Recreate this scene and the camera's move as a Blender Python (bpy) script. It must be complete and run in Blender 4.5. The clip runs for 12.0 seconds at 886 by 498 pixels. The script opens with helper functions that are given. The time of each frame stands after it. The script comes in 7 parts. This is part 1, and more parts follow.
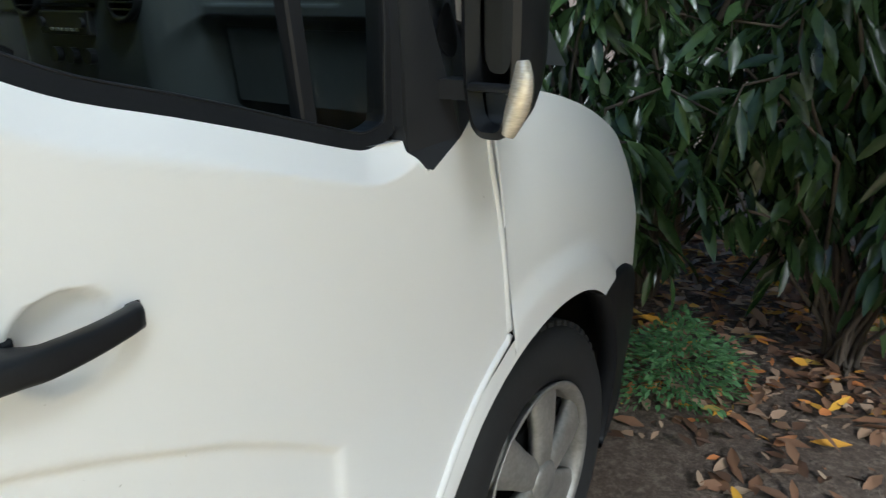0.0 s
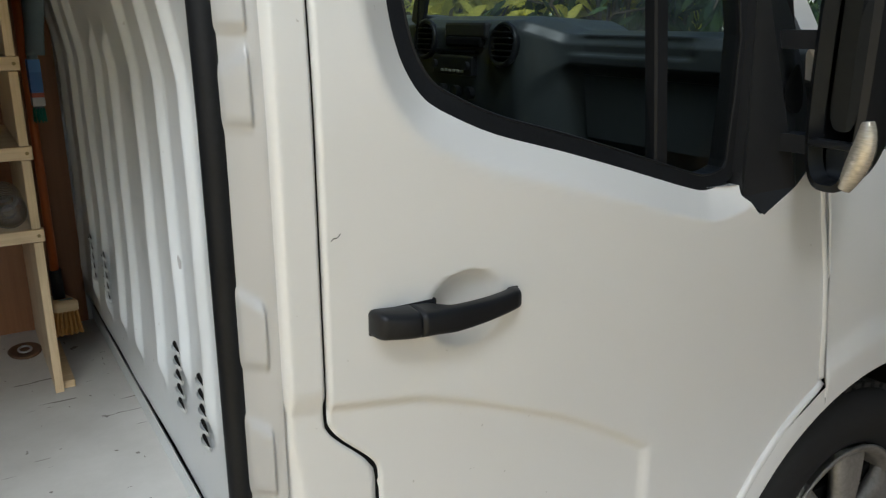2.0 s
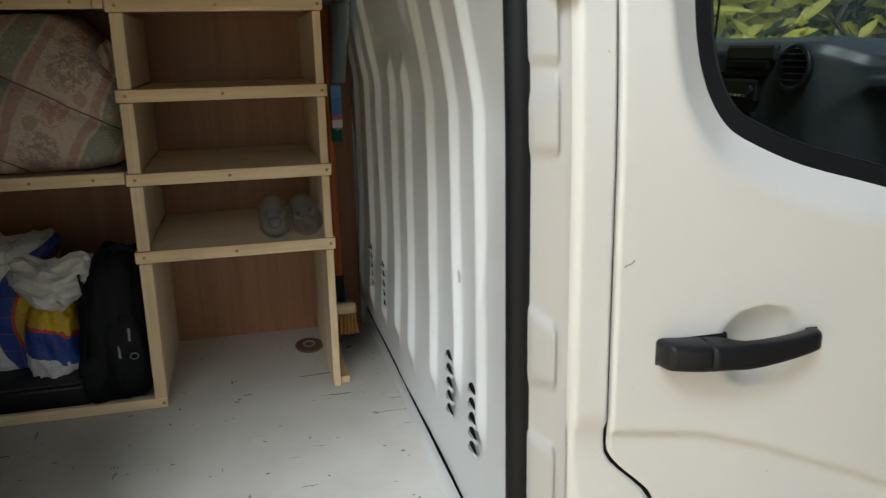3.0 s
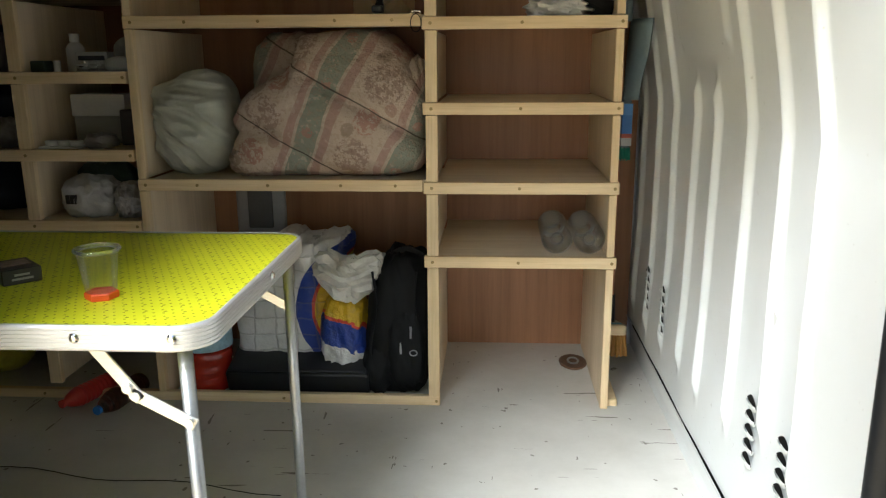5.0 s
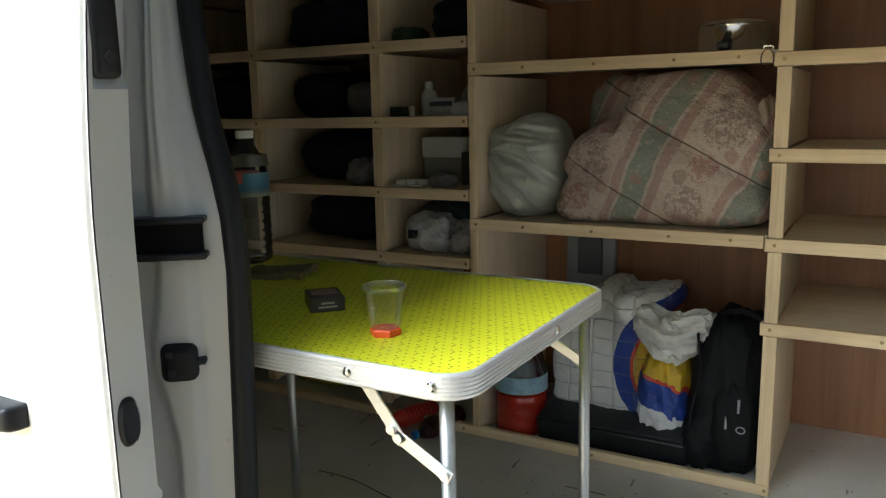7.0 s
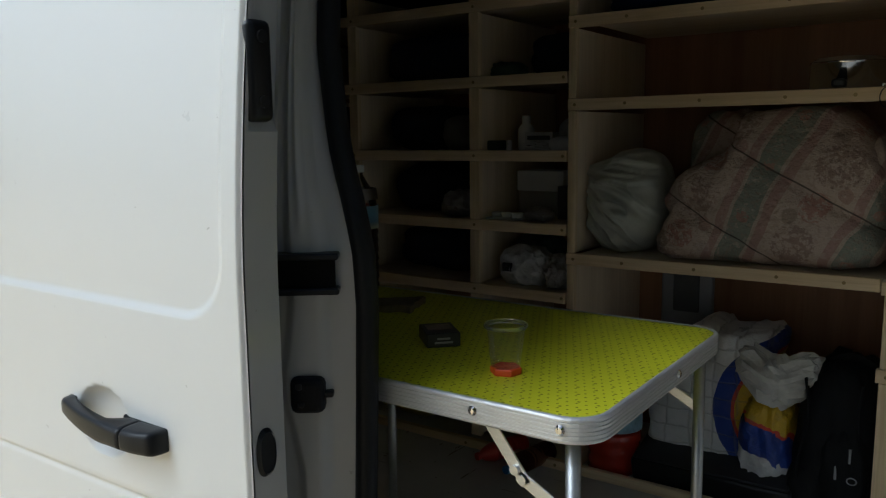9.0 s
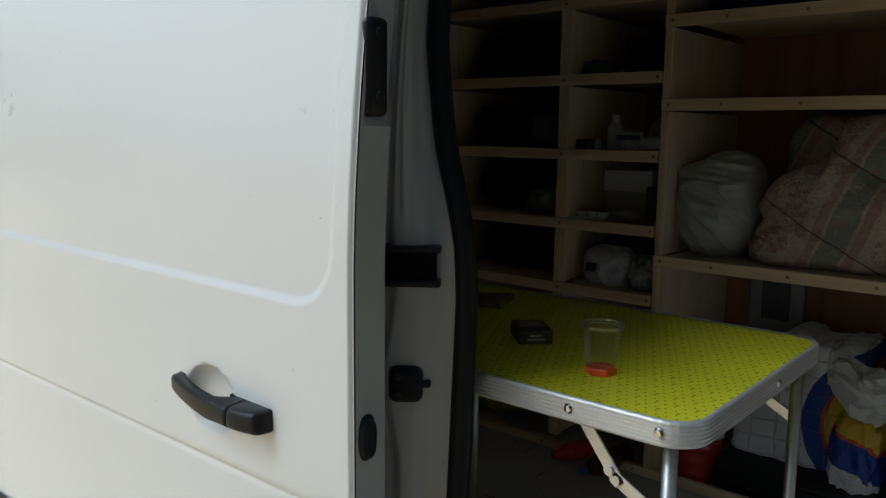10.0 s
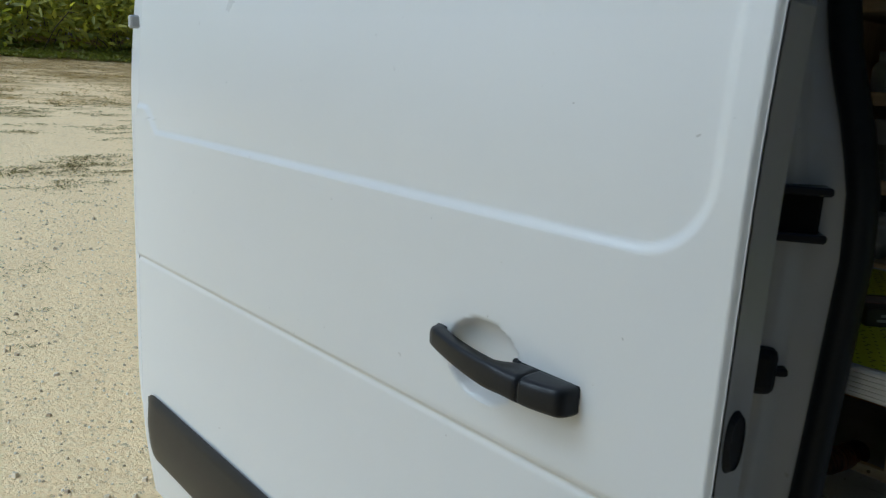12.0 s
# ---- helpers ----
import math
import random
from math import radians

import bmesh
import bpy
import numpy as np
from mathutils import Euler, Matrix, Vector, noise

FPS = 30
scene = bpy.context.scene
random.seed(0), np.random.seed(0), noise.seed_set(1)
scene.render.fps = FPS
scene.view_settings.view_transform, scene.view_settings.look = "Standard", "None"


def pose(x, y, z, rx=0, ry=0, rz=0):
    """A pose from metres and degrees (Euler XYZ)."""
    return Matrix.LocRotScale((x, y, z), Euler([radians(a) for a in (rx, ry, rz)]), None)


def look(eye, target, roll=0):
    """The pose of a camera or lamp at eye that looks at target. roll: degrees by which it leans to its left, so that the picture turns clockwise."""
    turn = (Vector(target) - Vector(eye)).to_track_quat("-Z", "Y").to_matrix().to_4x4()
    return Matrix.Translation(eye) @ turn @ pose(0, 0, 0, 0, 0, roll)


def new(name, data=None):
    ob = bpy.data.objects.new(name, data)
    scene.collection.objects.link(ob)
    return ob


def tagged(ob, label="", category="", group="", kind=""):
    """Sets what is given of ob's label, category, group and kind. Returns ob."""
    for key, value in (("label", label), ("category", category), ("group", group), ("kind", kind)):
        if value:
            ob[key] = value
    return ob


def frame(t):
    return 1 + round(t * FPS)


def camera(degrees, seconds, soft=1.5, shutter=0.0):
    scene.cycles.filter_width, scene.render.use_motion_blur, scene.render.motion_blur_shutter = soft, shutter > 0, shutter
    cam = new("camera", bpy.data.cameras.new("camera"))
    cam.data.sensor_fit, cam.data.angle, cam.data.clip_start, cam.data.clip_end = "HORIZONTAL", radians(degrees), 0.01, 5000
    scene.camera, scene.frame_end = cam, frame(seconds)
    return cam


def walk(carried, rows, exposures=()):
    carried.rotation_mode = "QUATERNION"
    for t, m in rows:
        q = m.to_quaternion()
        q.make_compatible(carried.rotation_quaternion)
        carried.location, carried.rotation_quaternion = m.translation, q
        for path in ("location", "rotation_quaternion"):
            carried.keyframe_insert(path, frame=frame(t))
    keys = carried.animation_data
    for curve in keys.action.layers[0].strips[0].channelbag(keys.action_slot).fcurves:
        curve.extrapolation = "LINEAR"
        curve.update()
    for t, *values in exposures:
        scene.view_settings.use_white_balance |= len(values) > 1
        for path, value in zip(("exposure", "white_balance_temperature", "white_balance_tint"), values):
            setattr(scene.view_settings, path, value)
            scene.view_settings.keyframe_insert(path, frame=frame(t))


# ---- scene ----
import functools

cam = camera(59.0, 12.0, 1.2, 0.12)
PATH = [
    (0, (-0.116, -0.603, 1.327), (1.427, 0.49, 0.677), -0.7),
    (0.5, (-0.187, -0.634, 1.34), (1.125, 0.755, 0.749), -1.7),
    (1, (-0.26, -0.654, 1.36), (0.96, 0.826, 0.795), -1.1),
    (1.5, (-0.274, -0.672, 1.356), (0.87, 0.869, 0.796), 0.2),
    (2, (-0.284, -0.7, 1.36), (0.736, 0.927, 0.799), 0.1),
    (2.5, (-0.31, -0.703, 1.371), (0.464, 1.058, 0.822), -1.0),
    (3, (-0.339, -0.695, 1.368), (0.126, 1.184, 0.865), -1.2),
    (3.5, (-0.394, -0.719, 1.387), (-0.219, 1.218, 0.921), -1.9),
    (3.7, (-0.402, -0.718, 1.396), (-0.285, 1.223, 0.927), -2.2),
    (5.3, (-0.483, -0.639, 1.387), (-0.678, 1.293, 0.909), -0.6),
    (5.5, (-0.499, -0.623, 1.383), (-0.755, 1.302, 0.906), -1.1),
    (6, (-0.494, -0.602, 1.389), (-0.989, 1.29, 0.974), -1.4),
    (6.5, (-0.427, -0.562, 1.391), (-1.253, 1.218, 1.006), -0.4),
    (6.7, (-0.386, -0.544, 1.383), (-1.324, 1.18, 1.0), -0.6),
    (8.3, (-0.426, -0.571, 1.404), (-1.475, 1.11, 1.132), -1.5),
    (8.5, (-0.43, -0.576, 1.403), (-1.508, 1.087, 1.131), -1.5),
    (9, (-0.445, -0.587, 1.403), (-1.586, 1.031, 1.118), -0.7),
    (9.5, (-0.459, -0.606, 1.402), (-1.68, 0.951, 1.114), 0.2),
    (10, (-0.468, -0.62, 1.405), (-1.75, 0.886, 1.109), 0.7),
    (10.5, (-0.471, -0.623, 1.403), (-1.829, 0.809, 1.082), 1.0),
    (11, (-0.491, -0.614, 1.386), (-1.932, 0.732, 1.053), 1.4),
    (11.5, (-0.618, -0.61, 1.358), (-2.063, 0.722, 0.984), 2.4),
    (12, (-0.793, -0.611, 1.342), (-2.263, 0.674, 0.912), 3.3),
]
EXPOSURES = [(0, 1.3, 5400, 2), (0.5, 0.9, 5450, 2), (1.2, 0.65, 5550, 4), (2.2, 0.75, 5700, 5), (3.0, 0.95, 5800, 5), (3.6, 1.15, 5850, 5), (5.4, 2.5, 5800, 3), (6.0, 2.75, 5700, 3), (6.6, 2.45, 5600, 3), (8.4, 0.42, 5200, 3), (9.5, 0.1, 5350, 4), (10.5, 0.0, 5250, 3), (12, -0.25, 4950, 1)]
walk(cam, [(t, look(eye, target, roll)) for t, eye, target, roll in PATH], EXPOSURES)

# ---- daylight: hazy sky, soft sun from behind the open side of the van ----
SUN_DIR = Vector((0.36, 0.66, -0.66)).normalized()
world = bpy.data.worlds.new("world")
scene.world = world
world.use_nodes = True
wn = world.node_tree
sky = wn.nodes.new("ShaderNodeTexSky")
sky.sky_type = "NISHITA"
sky.sun_disc = False
sky.sun_elevation = math.asin(-SUN_DIR.z)
sky.sun_rotation = math.atan2(-SUN_DIR.x, -SUN_DIR.y)
sky.air_density, sky.dust_density, sky.ozone_density = 1.0, 4.0, 1.0
wn.links.new(sky.outputs[0], wn.nodes["Background"].inputs[0])
wn.nodes["Background"].inputs[1].default_value = 0.075
sun = new("sun", bpy.data.lights.new("sun", "SUN"))
sun.data.energy, sun.data.angle, sun.data.color = 3.3, radians(36), (1.0, 0.98, 0.95)
sun.matrix_world = look((0, 0, 8), Vector((0, 0, 8)) + SUN_DIR)


# ---- materials ----
def nodes_of(name):
    m = bpy.data.materials.new(name)
    m.use_nodes = True
    nt = m.node_tree
    return m, nt, nt.nodes["Principled BSDF"]


def coords(nt, scale=(1, 1, 1), rot=(0, 0, 0)):
    tc = nt.nodes.new("ShaderNodeTexCoord")
    mp = nt.nodes.new("ShaderNodeMapping")
    mp.inputs["Scale"].default_value = scale
    mp.inputs["Rotation"].default_value = [radians(a) for a in rot]
    nt.links.new(tc.outputs["Object"], mp.inputs[0])
    return mp.outputs[0]


def noise_of(nt, vec, scale, detail=4, rough=0.6):
    n = nt.nodes.new("ShaderNodeTexNoise")
    n.inputs["Scale"].default_value = scale
    n.inputs["Detail"].default_value = detail
    n.inputs["Roughness"].default_value = rough
    nt.links.new(vec, n.inputs["Vector"])
    return n.outputs["Fac"]


def ramp(nt, fac, stops, mode="LINEAR"):
    r = nt.nodes.new("ShaderNodeValToRGB")
    r.color_ramp.interpolation = mode
    els = r.color_ramp.elements
    while len(els) < len(stops):
        els.new(0.5)
    for e, (p, c) in zip(els, stops):
        e.position, e.color = p, (*c, 1)
    nt.links.new(fac, r.inputs[0])
    return r.outputs[0]


def blend(nt, fac, a, b, mode="MIX"):
    mx = nt.nodes.new("ShaderNodeMix")
    mx.data_type, mx.blend_type = "RGBA", mode
    for sock, v in ((mx.inputs["Factor"], fac), (mx.inputs["A"], a), (mx.inputs["B"], b)):
        if isinstance(v, (int, float)):
            sock.default_value = v
        elif isinstance(v, tuple):
            sock.default_value = (*v, 1)
        else:
            nt.links.new(v, sock)
    return mx.outputs["Result"]


def calc(nt, op, a, b=0.0, clamp=False):
    n = nt.nodes.new("ShaderNodeMath")
    n.operation, n.use_clamp = op, clamp
    for sock, v in zip(n.inputs, (a, b)):
        if isinstance(v, (int, float)):
            sock.default_value = v
        else:
            nt.links.new(v, sock)
    return n.outputs[0]


def split(nt, vec):
    s = nt.nodes.new("ShaderNodeSeparateXYZ")
    nt.links.new(vec, s.inputs[0])
    return s.outputs


def bump(nt, bsdf, height, strength, dist=0.002):
    b = nt.nodes.new("ShaderNodeBump")
    b.inputs["Strength"].default_value = strength
    b.inputs["Distance"].default_value = dist
    nt.links.new(height, b.inputs["Height"])
    nt.links.new(b.outputs[0], bsdf.inputs["Normal"])


def plain(name, col, rough=0.5, metal=0.0, vary=0.12, scale=8.0, fine=120.0, relief=0.15, stretch=(1, 1, 1), coat=0.0, dist=0.001, spec=0.5):
    """A surface with grain at two scales, a little relief and uneven gloss."""
    m, nt, p = nodes_of(name)
    v = coords(nt, stretch)
    big, small = noise_of(nt, v, scale), noise_of(nt, v, fine, 2)
    both = calc(nt, "ADD", calc(nt, "MULTIPLY", big, 0.65), calc(nt, "MULTIPLY", small, 0.35))
    lo, hi = [tuple(min(1, c * f) for c in col) for f in (1 - vary, 1 + vary)]
    nt.links.new(ramp(nt, both, [(0.3, lo), (0.7, hi)]), p.inputs["Base Color"])
    p.inputs["Metallic"].default_value = metal
    p.inputs["Specular IOR Level"].default_value = spec
    p.inputs["Coat Weight"].default_value = coat
    p.inputs["Coat Roughness"].default_value = 0.08
    nt.links.new(calc(nt, "ADD", rough - 0.06, calc(nt, "MULTIPLY", big, 0.12)), p.inputs["Roughness"])
    if relief:
        bump(nt, p, both, relief, dist)
    return m


def clear(name, tint=(1, 1, 1), rough=0.02, ior=1.45, weight=1.0):
    m, nt, p = nodes_of(name)
    p.inputs["Base Color"].default_value = (*tint, 1)
    p.inputs["Roughness"].default_value = rough
    p.inputs["IOR"].default_value = ior
    p.inputs["Transmission Weight"].default_value = weight
    return m


def pane(name, tint, gloss=1.0, haze=0.0):
    """Thin glass: lets light straight through, with a mirror on top of it by Fresnel."""
    m, nt, p = nodes_of(name)
    nt.nodes.remove(p)
    tr, gl = nt.nodes.new("ShaderNodeBsdfTransparent"), nt.nodes.new("ShaderNodeBsdfGlossy")
    fr, mx = nt.nodes.new("ShaderNodeFresnel"), nt.nodes.new("ShaderNodeMixShader")
    tr.inputs[0].default_value = (*tint, 1)
    gl.inputs["Roughness"].default_value = 0.01
    fr.inputs[0].default_value = 1.5
    nt.links.new(calc(nt, "MULTIPLY", fr.outputs[0], gloss), mx.inputs[0])
    veil, df = nt.nodes.new("ShaderNodeMixShader"), nt.nodes.new("ShaderNodeBsdfTranslucent")
    veil.inputs[0].default_value = haze
    nt.links.new(tr.outputs[0], veil.inputs[1])
    nt.links.new(df.outputs[0], veil.inputs[2])
    nt.links.new(veil.outputs[0], mx.inputs[1])
    nt.links.new(gl.outputs[0], mx.inputs[2])
    nt.links.new(mx.outputs[0], nt.nodes["Material Output"].inputs[0])
    return m


def wood(name, light, dark, axis=0, scale=1.0, knots=0.0, rough=0.6):
    """Sawn wood: streaks along one axis, pores, a few darker stains."""
    m, nt, p = nodes_of(name)
    st = [38 * scale] * 3
    st[axis] = 1.6 * scale
    v = coords(nt, tuple(st))
    streak = noise_of(nt, v, 1.0, 5, 0.65)
    st2 = [230 * scale] * 3
    st2[axis] = 9 * scale
    pore = noise_of(nt, coords(nt, tuple(st2)), 1.0, 2)
    stain = noise_of(nt, coords(nt), 5.0, 3)
    c = ramp(nt, streak, [(0.28, dark), (0.62, light)])
    c = blend(nt, calc(nt, "MULTIPLY", calc(nt, "SUBTRACT", 0.5, pore, True), 0.9), c, tuple(x * 0.55 for x in dark))
    c = blend(nt, calc(nt, "MULTIPLY", calc(nt, "SUBTRACT", stain, 0.55, True), 1.1), c, tuple(x * 0.6 for x in dark))
    nt.links.new(c, p.inputs["Base Color"])
    p.inputs["Roughness"].default_value = rough
    bump(nt, p, pore, 0.25, 0.001)
    return m


def paint_mat(name, col, dirt=0.25, rough=0.22, marks=0.765):
    """Car lacquer: clear coat, faint orange peel, road dust low down and in blotches."""
    m, nt, p = nodes_of(name)
    v = coords(nt)
    blot = noise_of(nt, v, 2.2, 6, 0.7)
    specks = noise_of(nt, v, 90, 2)
    c = blend(nt, calc(nt, "MULTIPLY", calc(nt, "SUBTRACT", blot, 0.48, True), dirt * 2), col, tuple(x * 0.78 for x in col[:2]) + (col[2] * 0.68,))
    c = blend(nt, calc(nt, "MULTIPLY", calc(nt, "GREATER_THAN", specks, marks), 0.35), c, (0.25, 0.22, 0.18))
    if marks < 0.76:
        rub = noise_of(nt, coords(nt, (26, 26, 7), (14, 0, 0)), 1.0, 3)
        c = blend(nt, calc(nt, "MULTIPLY", calc(nt, "GREATER_THAN", rub, 0.735), 0.6), c, (0.16, 0.14, 0.12))
    nt.links.new(c, p.inputs["Base Color"])
    nt.links.new(calc(nt, "ADD", rough, calc(nt, "MULTIPLY", blot, 0.16)), p.inputs["Roughness"])
    p.inputs["Coat Weight"].default_value = 0.35
    p.inputs["Coat Roughness"].default_value = 0.12
    bump(nt, p, noise_of(nt, v, 160, 2), 0.04, 0.0006)
    return m


PAINT = paint_mat("white_lacquer", (0.80, 0.80, 0.78), 0.12)
# same white lacquer, darkened in colour for the shaded jambs and edges
SHADED_PAINT = paint_mat("shaded_lacquer", (0.50, 0.50, 0.49), 0.4, 0.35)
BULK = paint_mat("partition_lacquer", (0.68, 0.70, 0.705), 0.5, 0.34, 0.735)
PLASTIC = plain("black_plastic", (0.013, 0.014, 0.016), 0.36, vary=0.2, relief=0.25, fine=400, spec=0.3)
GREYPL = plain("charcoal_plastic", (0.020, 0.021, 0.023), 0.42, vary=0.2, relief=0.3, fine=500, spec=0.35)
DASH = plain("dash_plastic", (0.046, 0.054, 0.056), 0.38, vary=0.2, relief=0.3, fine=500, spec=0.35)
RUBBER = plain("black_rubber", (0.011, 0.012, 0.014), 0.5, vary=0.25, relief=0.2, fine=200, spec=0.22)
TYRE = plain("tyre_rubber", (0.010, 0.010, 0.010), 0.8, vary=0.3, relief=0.5, fine=90, dist=0.002)
# near-black for dark parts, and for shade painted inside hollows and slots
DARK = plain("black_and_shade", (0.007, 0.007, 0.007), 0.8, spec=0.1)
ALLOY = plain("dusty_alloy", (0.27, 0.255, 0.23), 0.45, 0.5, vary=0.3, scale=22)
ALU = plain("brushed_aluminium", (0.72, 0.72, 0.72), 0.34, 0.85, vary=0.08, stretch=(3, 60, 60), relief=0.1)
RIMALU = plain("dull_aluminium", (0.70, 0.70, 0.69), 0.42, 0.55, vary=0.08, stretch=(3, 60, 60), relief=0.1)
STEEL = plain("galvanised_steel", (0.42, 0.43, 0.44), 0.42, 0.85, vary=0.15)
CHROME = plain("polished_steel", (0.75, 0.74, 0.72), 0.12, 1.0, vary=0.05, relief=0.02)
SCREW = plain("screw_brass", (0.30, 0.22, 0.10), 0.4, 0.8)
PINE = wood("pine_batten", (0.76, 0.60, 0.37), (0.58, 0.42, 0.23), 0)
PINE_V = wood("pine_upright", (0.74, 0.59, 0.37), (0.57, 0.42, 0.23), 2)
PLY = wood("birch_plywood", (0.76, 0.65, 0.48), (0.65, 0.52, 0.36), 0, 0.5)
PLY_S = wood("plywood_side", (0.72, 0.60, 0.43), (0.60, 0.48, 0.32), 2, 0.5)
LINING = wood("okoume_lining", (0.36, 0.175, 0.085), (0.235, 0.108, 0.050), 2, 0.45, rough=0.45)
GLASS = pane("window_glass", (0.80, 0.86, 0.84), 0.3)
SCREEN = pane("windscreen_glass", (0.92, 0.96, 0.94), 0.5)
CLEARPL = pane("clear_plastic", (0.99, 0.99, 0.985), 0.3, 0.06)
LAMP = plain("lamp_lens", (0.66, 0.61, 0.52), 0.16, 0.5, vary=0.2, scale=60, stretch=(1, 1, 6))
PET = pane("pet_plastic", (0.97, 0.98, 0.98), 1.3, 0.035)
MIRROR = plain("mirror_glass", (0.42, 0.45, 0.46), 0.03, 1.0, vary=0.01, relief=0)


def floor_mat():
    """Grey painted boards: scuffs, black heel strokes, dust."""
    m, nt, p = nodes_of("grey_floor_paint")
    v = coords(nt)
    base = ramp(nt, noise_of(nt, v, 3.0, 6, 0.7), [(0.3, (0.46, 0.445, 0.41)), (0.7, (0.58, 0.565, 0.53))])
    lines = noise_of(nt, coords(nt, (5, 55, 5), (0, 0, 17)), 1.0, 3, 0.55)
    lines2 = noise_of(nt, coords(nt, (50, 6, 6), (0, 0, 28)), 1.0, 3, 0.55)
    dots = noise_of(nt, coords(nt, (30, 30, 30)), 1.0, 2)
    patch = noise_of(nt, v, 4.0, 2)
    k = calc(nt, "MULTIPLY", calc(nt, "GREATER_THAN", lines, 0.685), calc(nt, "GREATER_THAN", patch, 0.5))
    k2 = calc(nt, "GREATER_THAN", dots, 0.715)
    c = blend(nt, calc(nt, "MULTIPLY", calc(nt, "MAXIMUM", calc(nt, "MAXIMUM", k, k2), calc(nt, "MULTIPLY", calc(nt, "GREATER_THAN", lines2, 0.70), calc(nt, "LESS_THAN", patch, 0.5))), 0.75), base, (0.09, 0.07, 0.05))
    nt.links.new(c, p.inputs["Base Color"])
    p.inputs["Roughness"].default_value = 0.55
    bump(nt, p, noise_of(nt, v, 60, 4), 0.15, 0.002)
    return m


def table_mat():
    """Yellow laminate printed with staggered rows of small dots."""
    m, nt, p = nodes_of("yellow_dotted_laminate")

    def dots(pitch, rad, shift):
        s = split(nt, coords(nt, (1 / pitch, 1 / pitch, 1)))
        row = calc(nt, "FLOOR", s[1])
        off = calc(nt, "MULTIPLY", calc(nt, "MODULO", row, 2.0), 0.5)
        fx = calc(nt, "SUBTRACT", calc(nt, "FRACT", calc(nt, "ADD", calc(nt, "ADD", s[0], off), 50 + shift)), 0.5)
        fy = calc(nt, "SUBTRACT", calc(nt, "FRACT", calc(nt, "ADD", s[1], 50.0)), 0.5)
        d = calc(nt, "SQRT", calc(nt, "ADD", calc(nt, "MULTIPLY", fx, fx), calc(nt, "MULTIPLY", fy, fy)))
        return calc(nt, "LESS_THAN", d, rad)

    k = calc(nt, "MAXIMUM", dots(0.0125, 0.13, 0.0), calc(nt, "MULTIPLY", dots(0.0125 * 2, 0.09, 0.25), 0.9))
    base = ramp(nt, noise_of(nt, coords(nt), 9, 4), [(0.3, (0.66, 0.66, 0.012)), (0.7, (0.74, 0.73, 0.02))])
    nt.links.new(blend(nt, calc(nt, "MULTIPLY", k, 0.85), base, (0.12, 0.13, 0.01)), p.inputs["Base Color"])
    p.inputs["Roughness"].default_value = 0.36
    return m


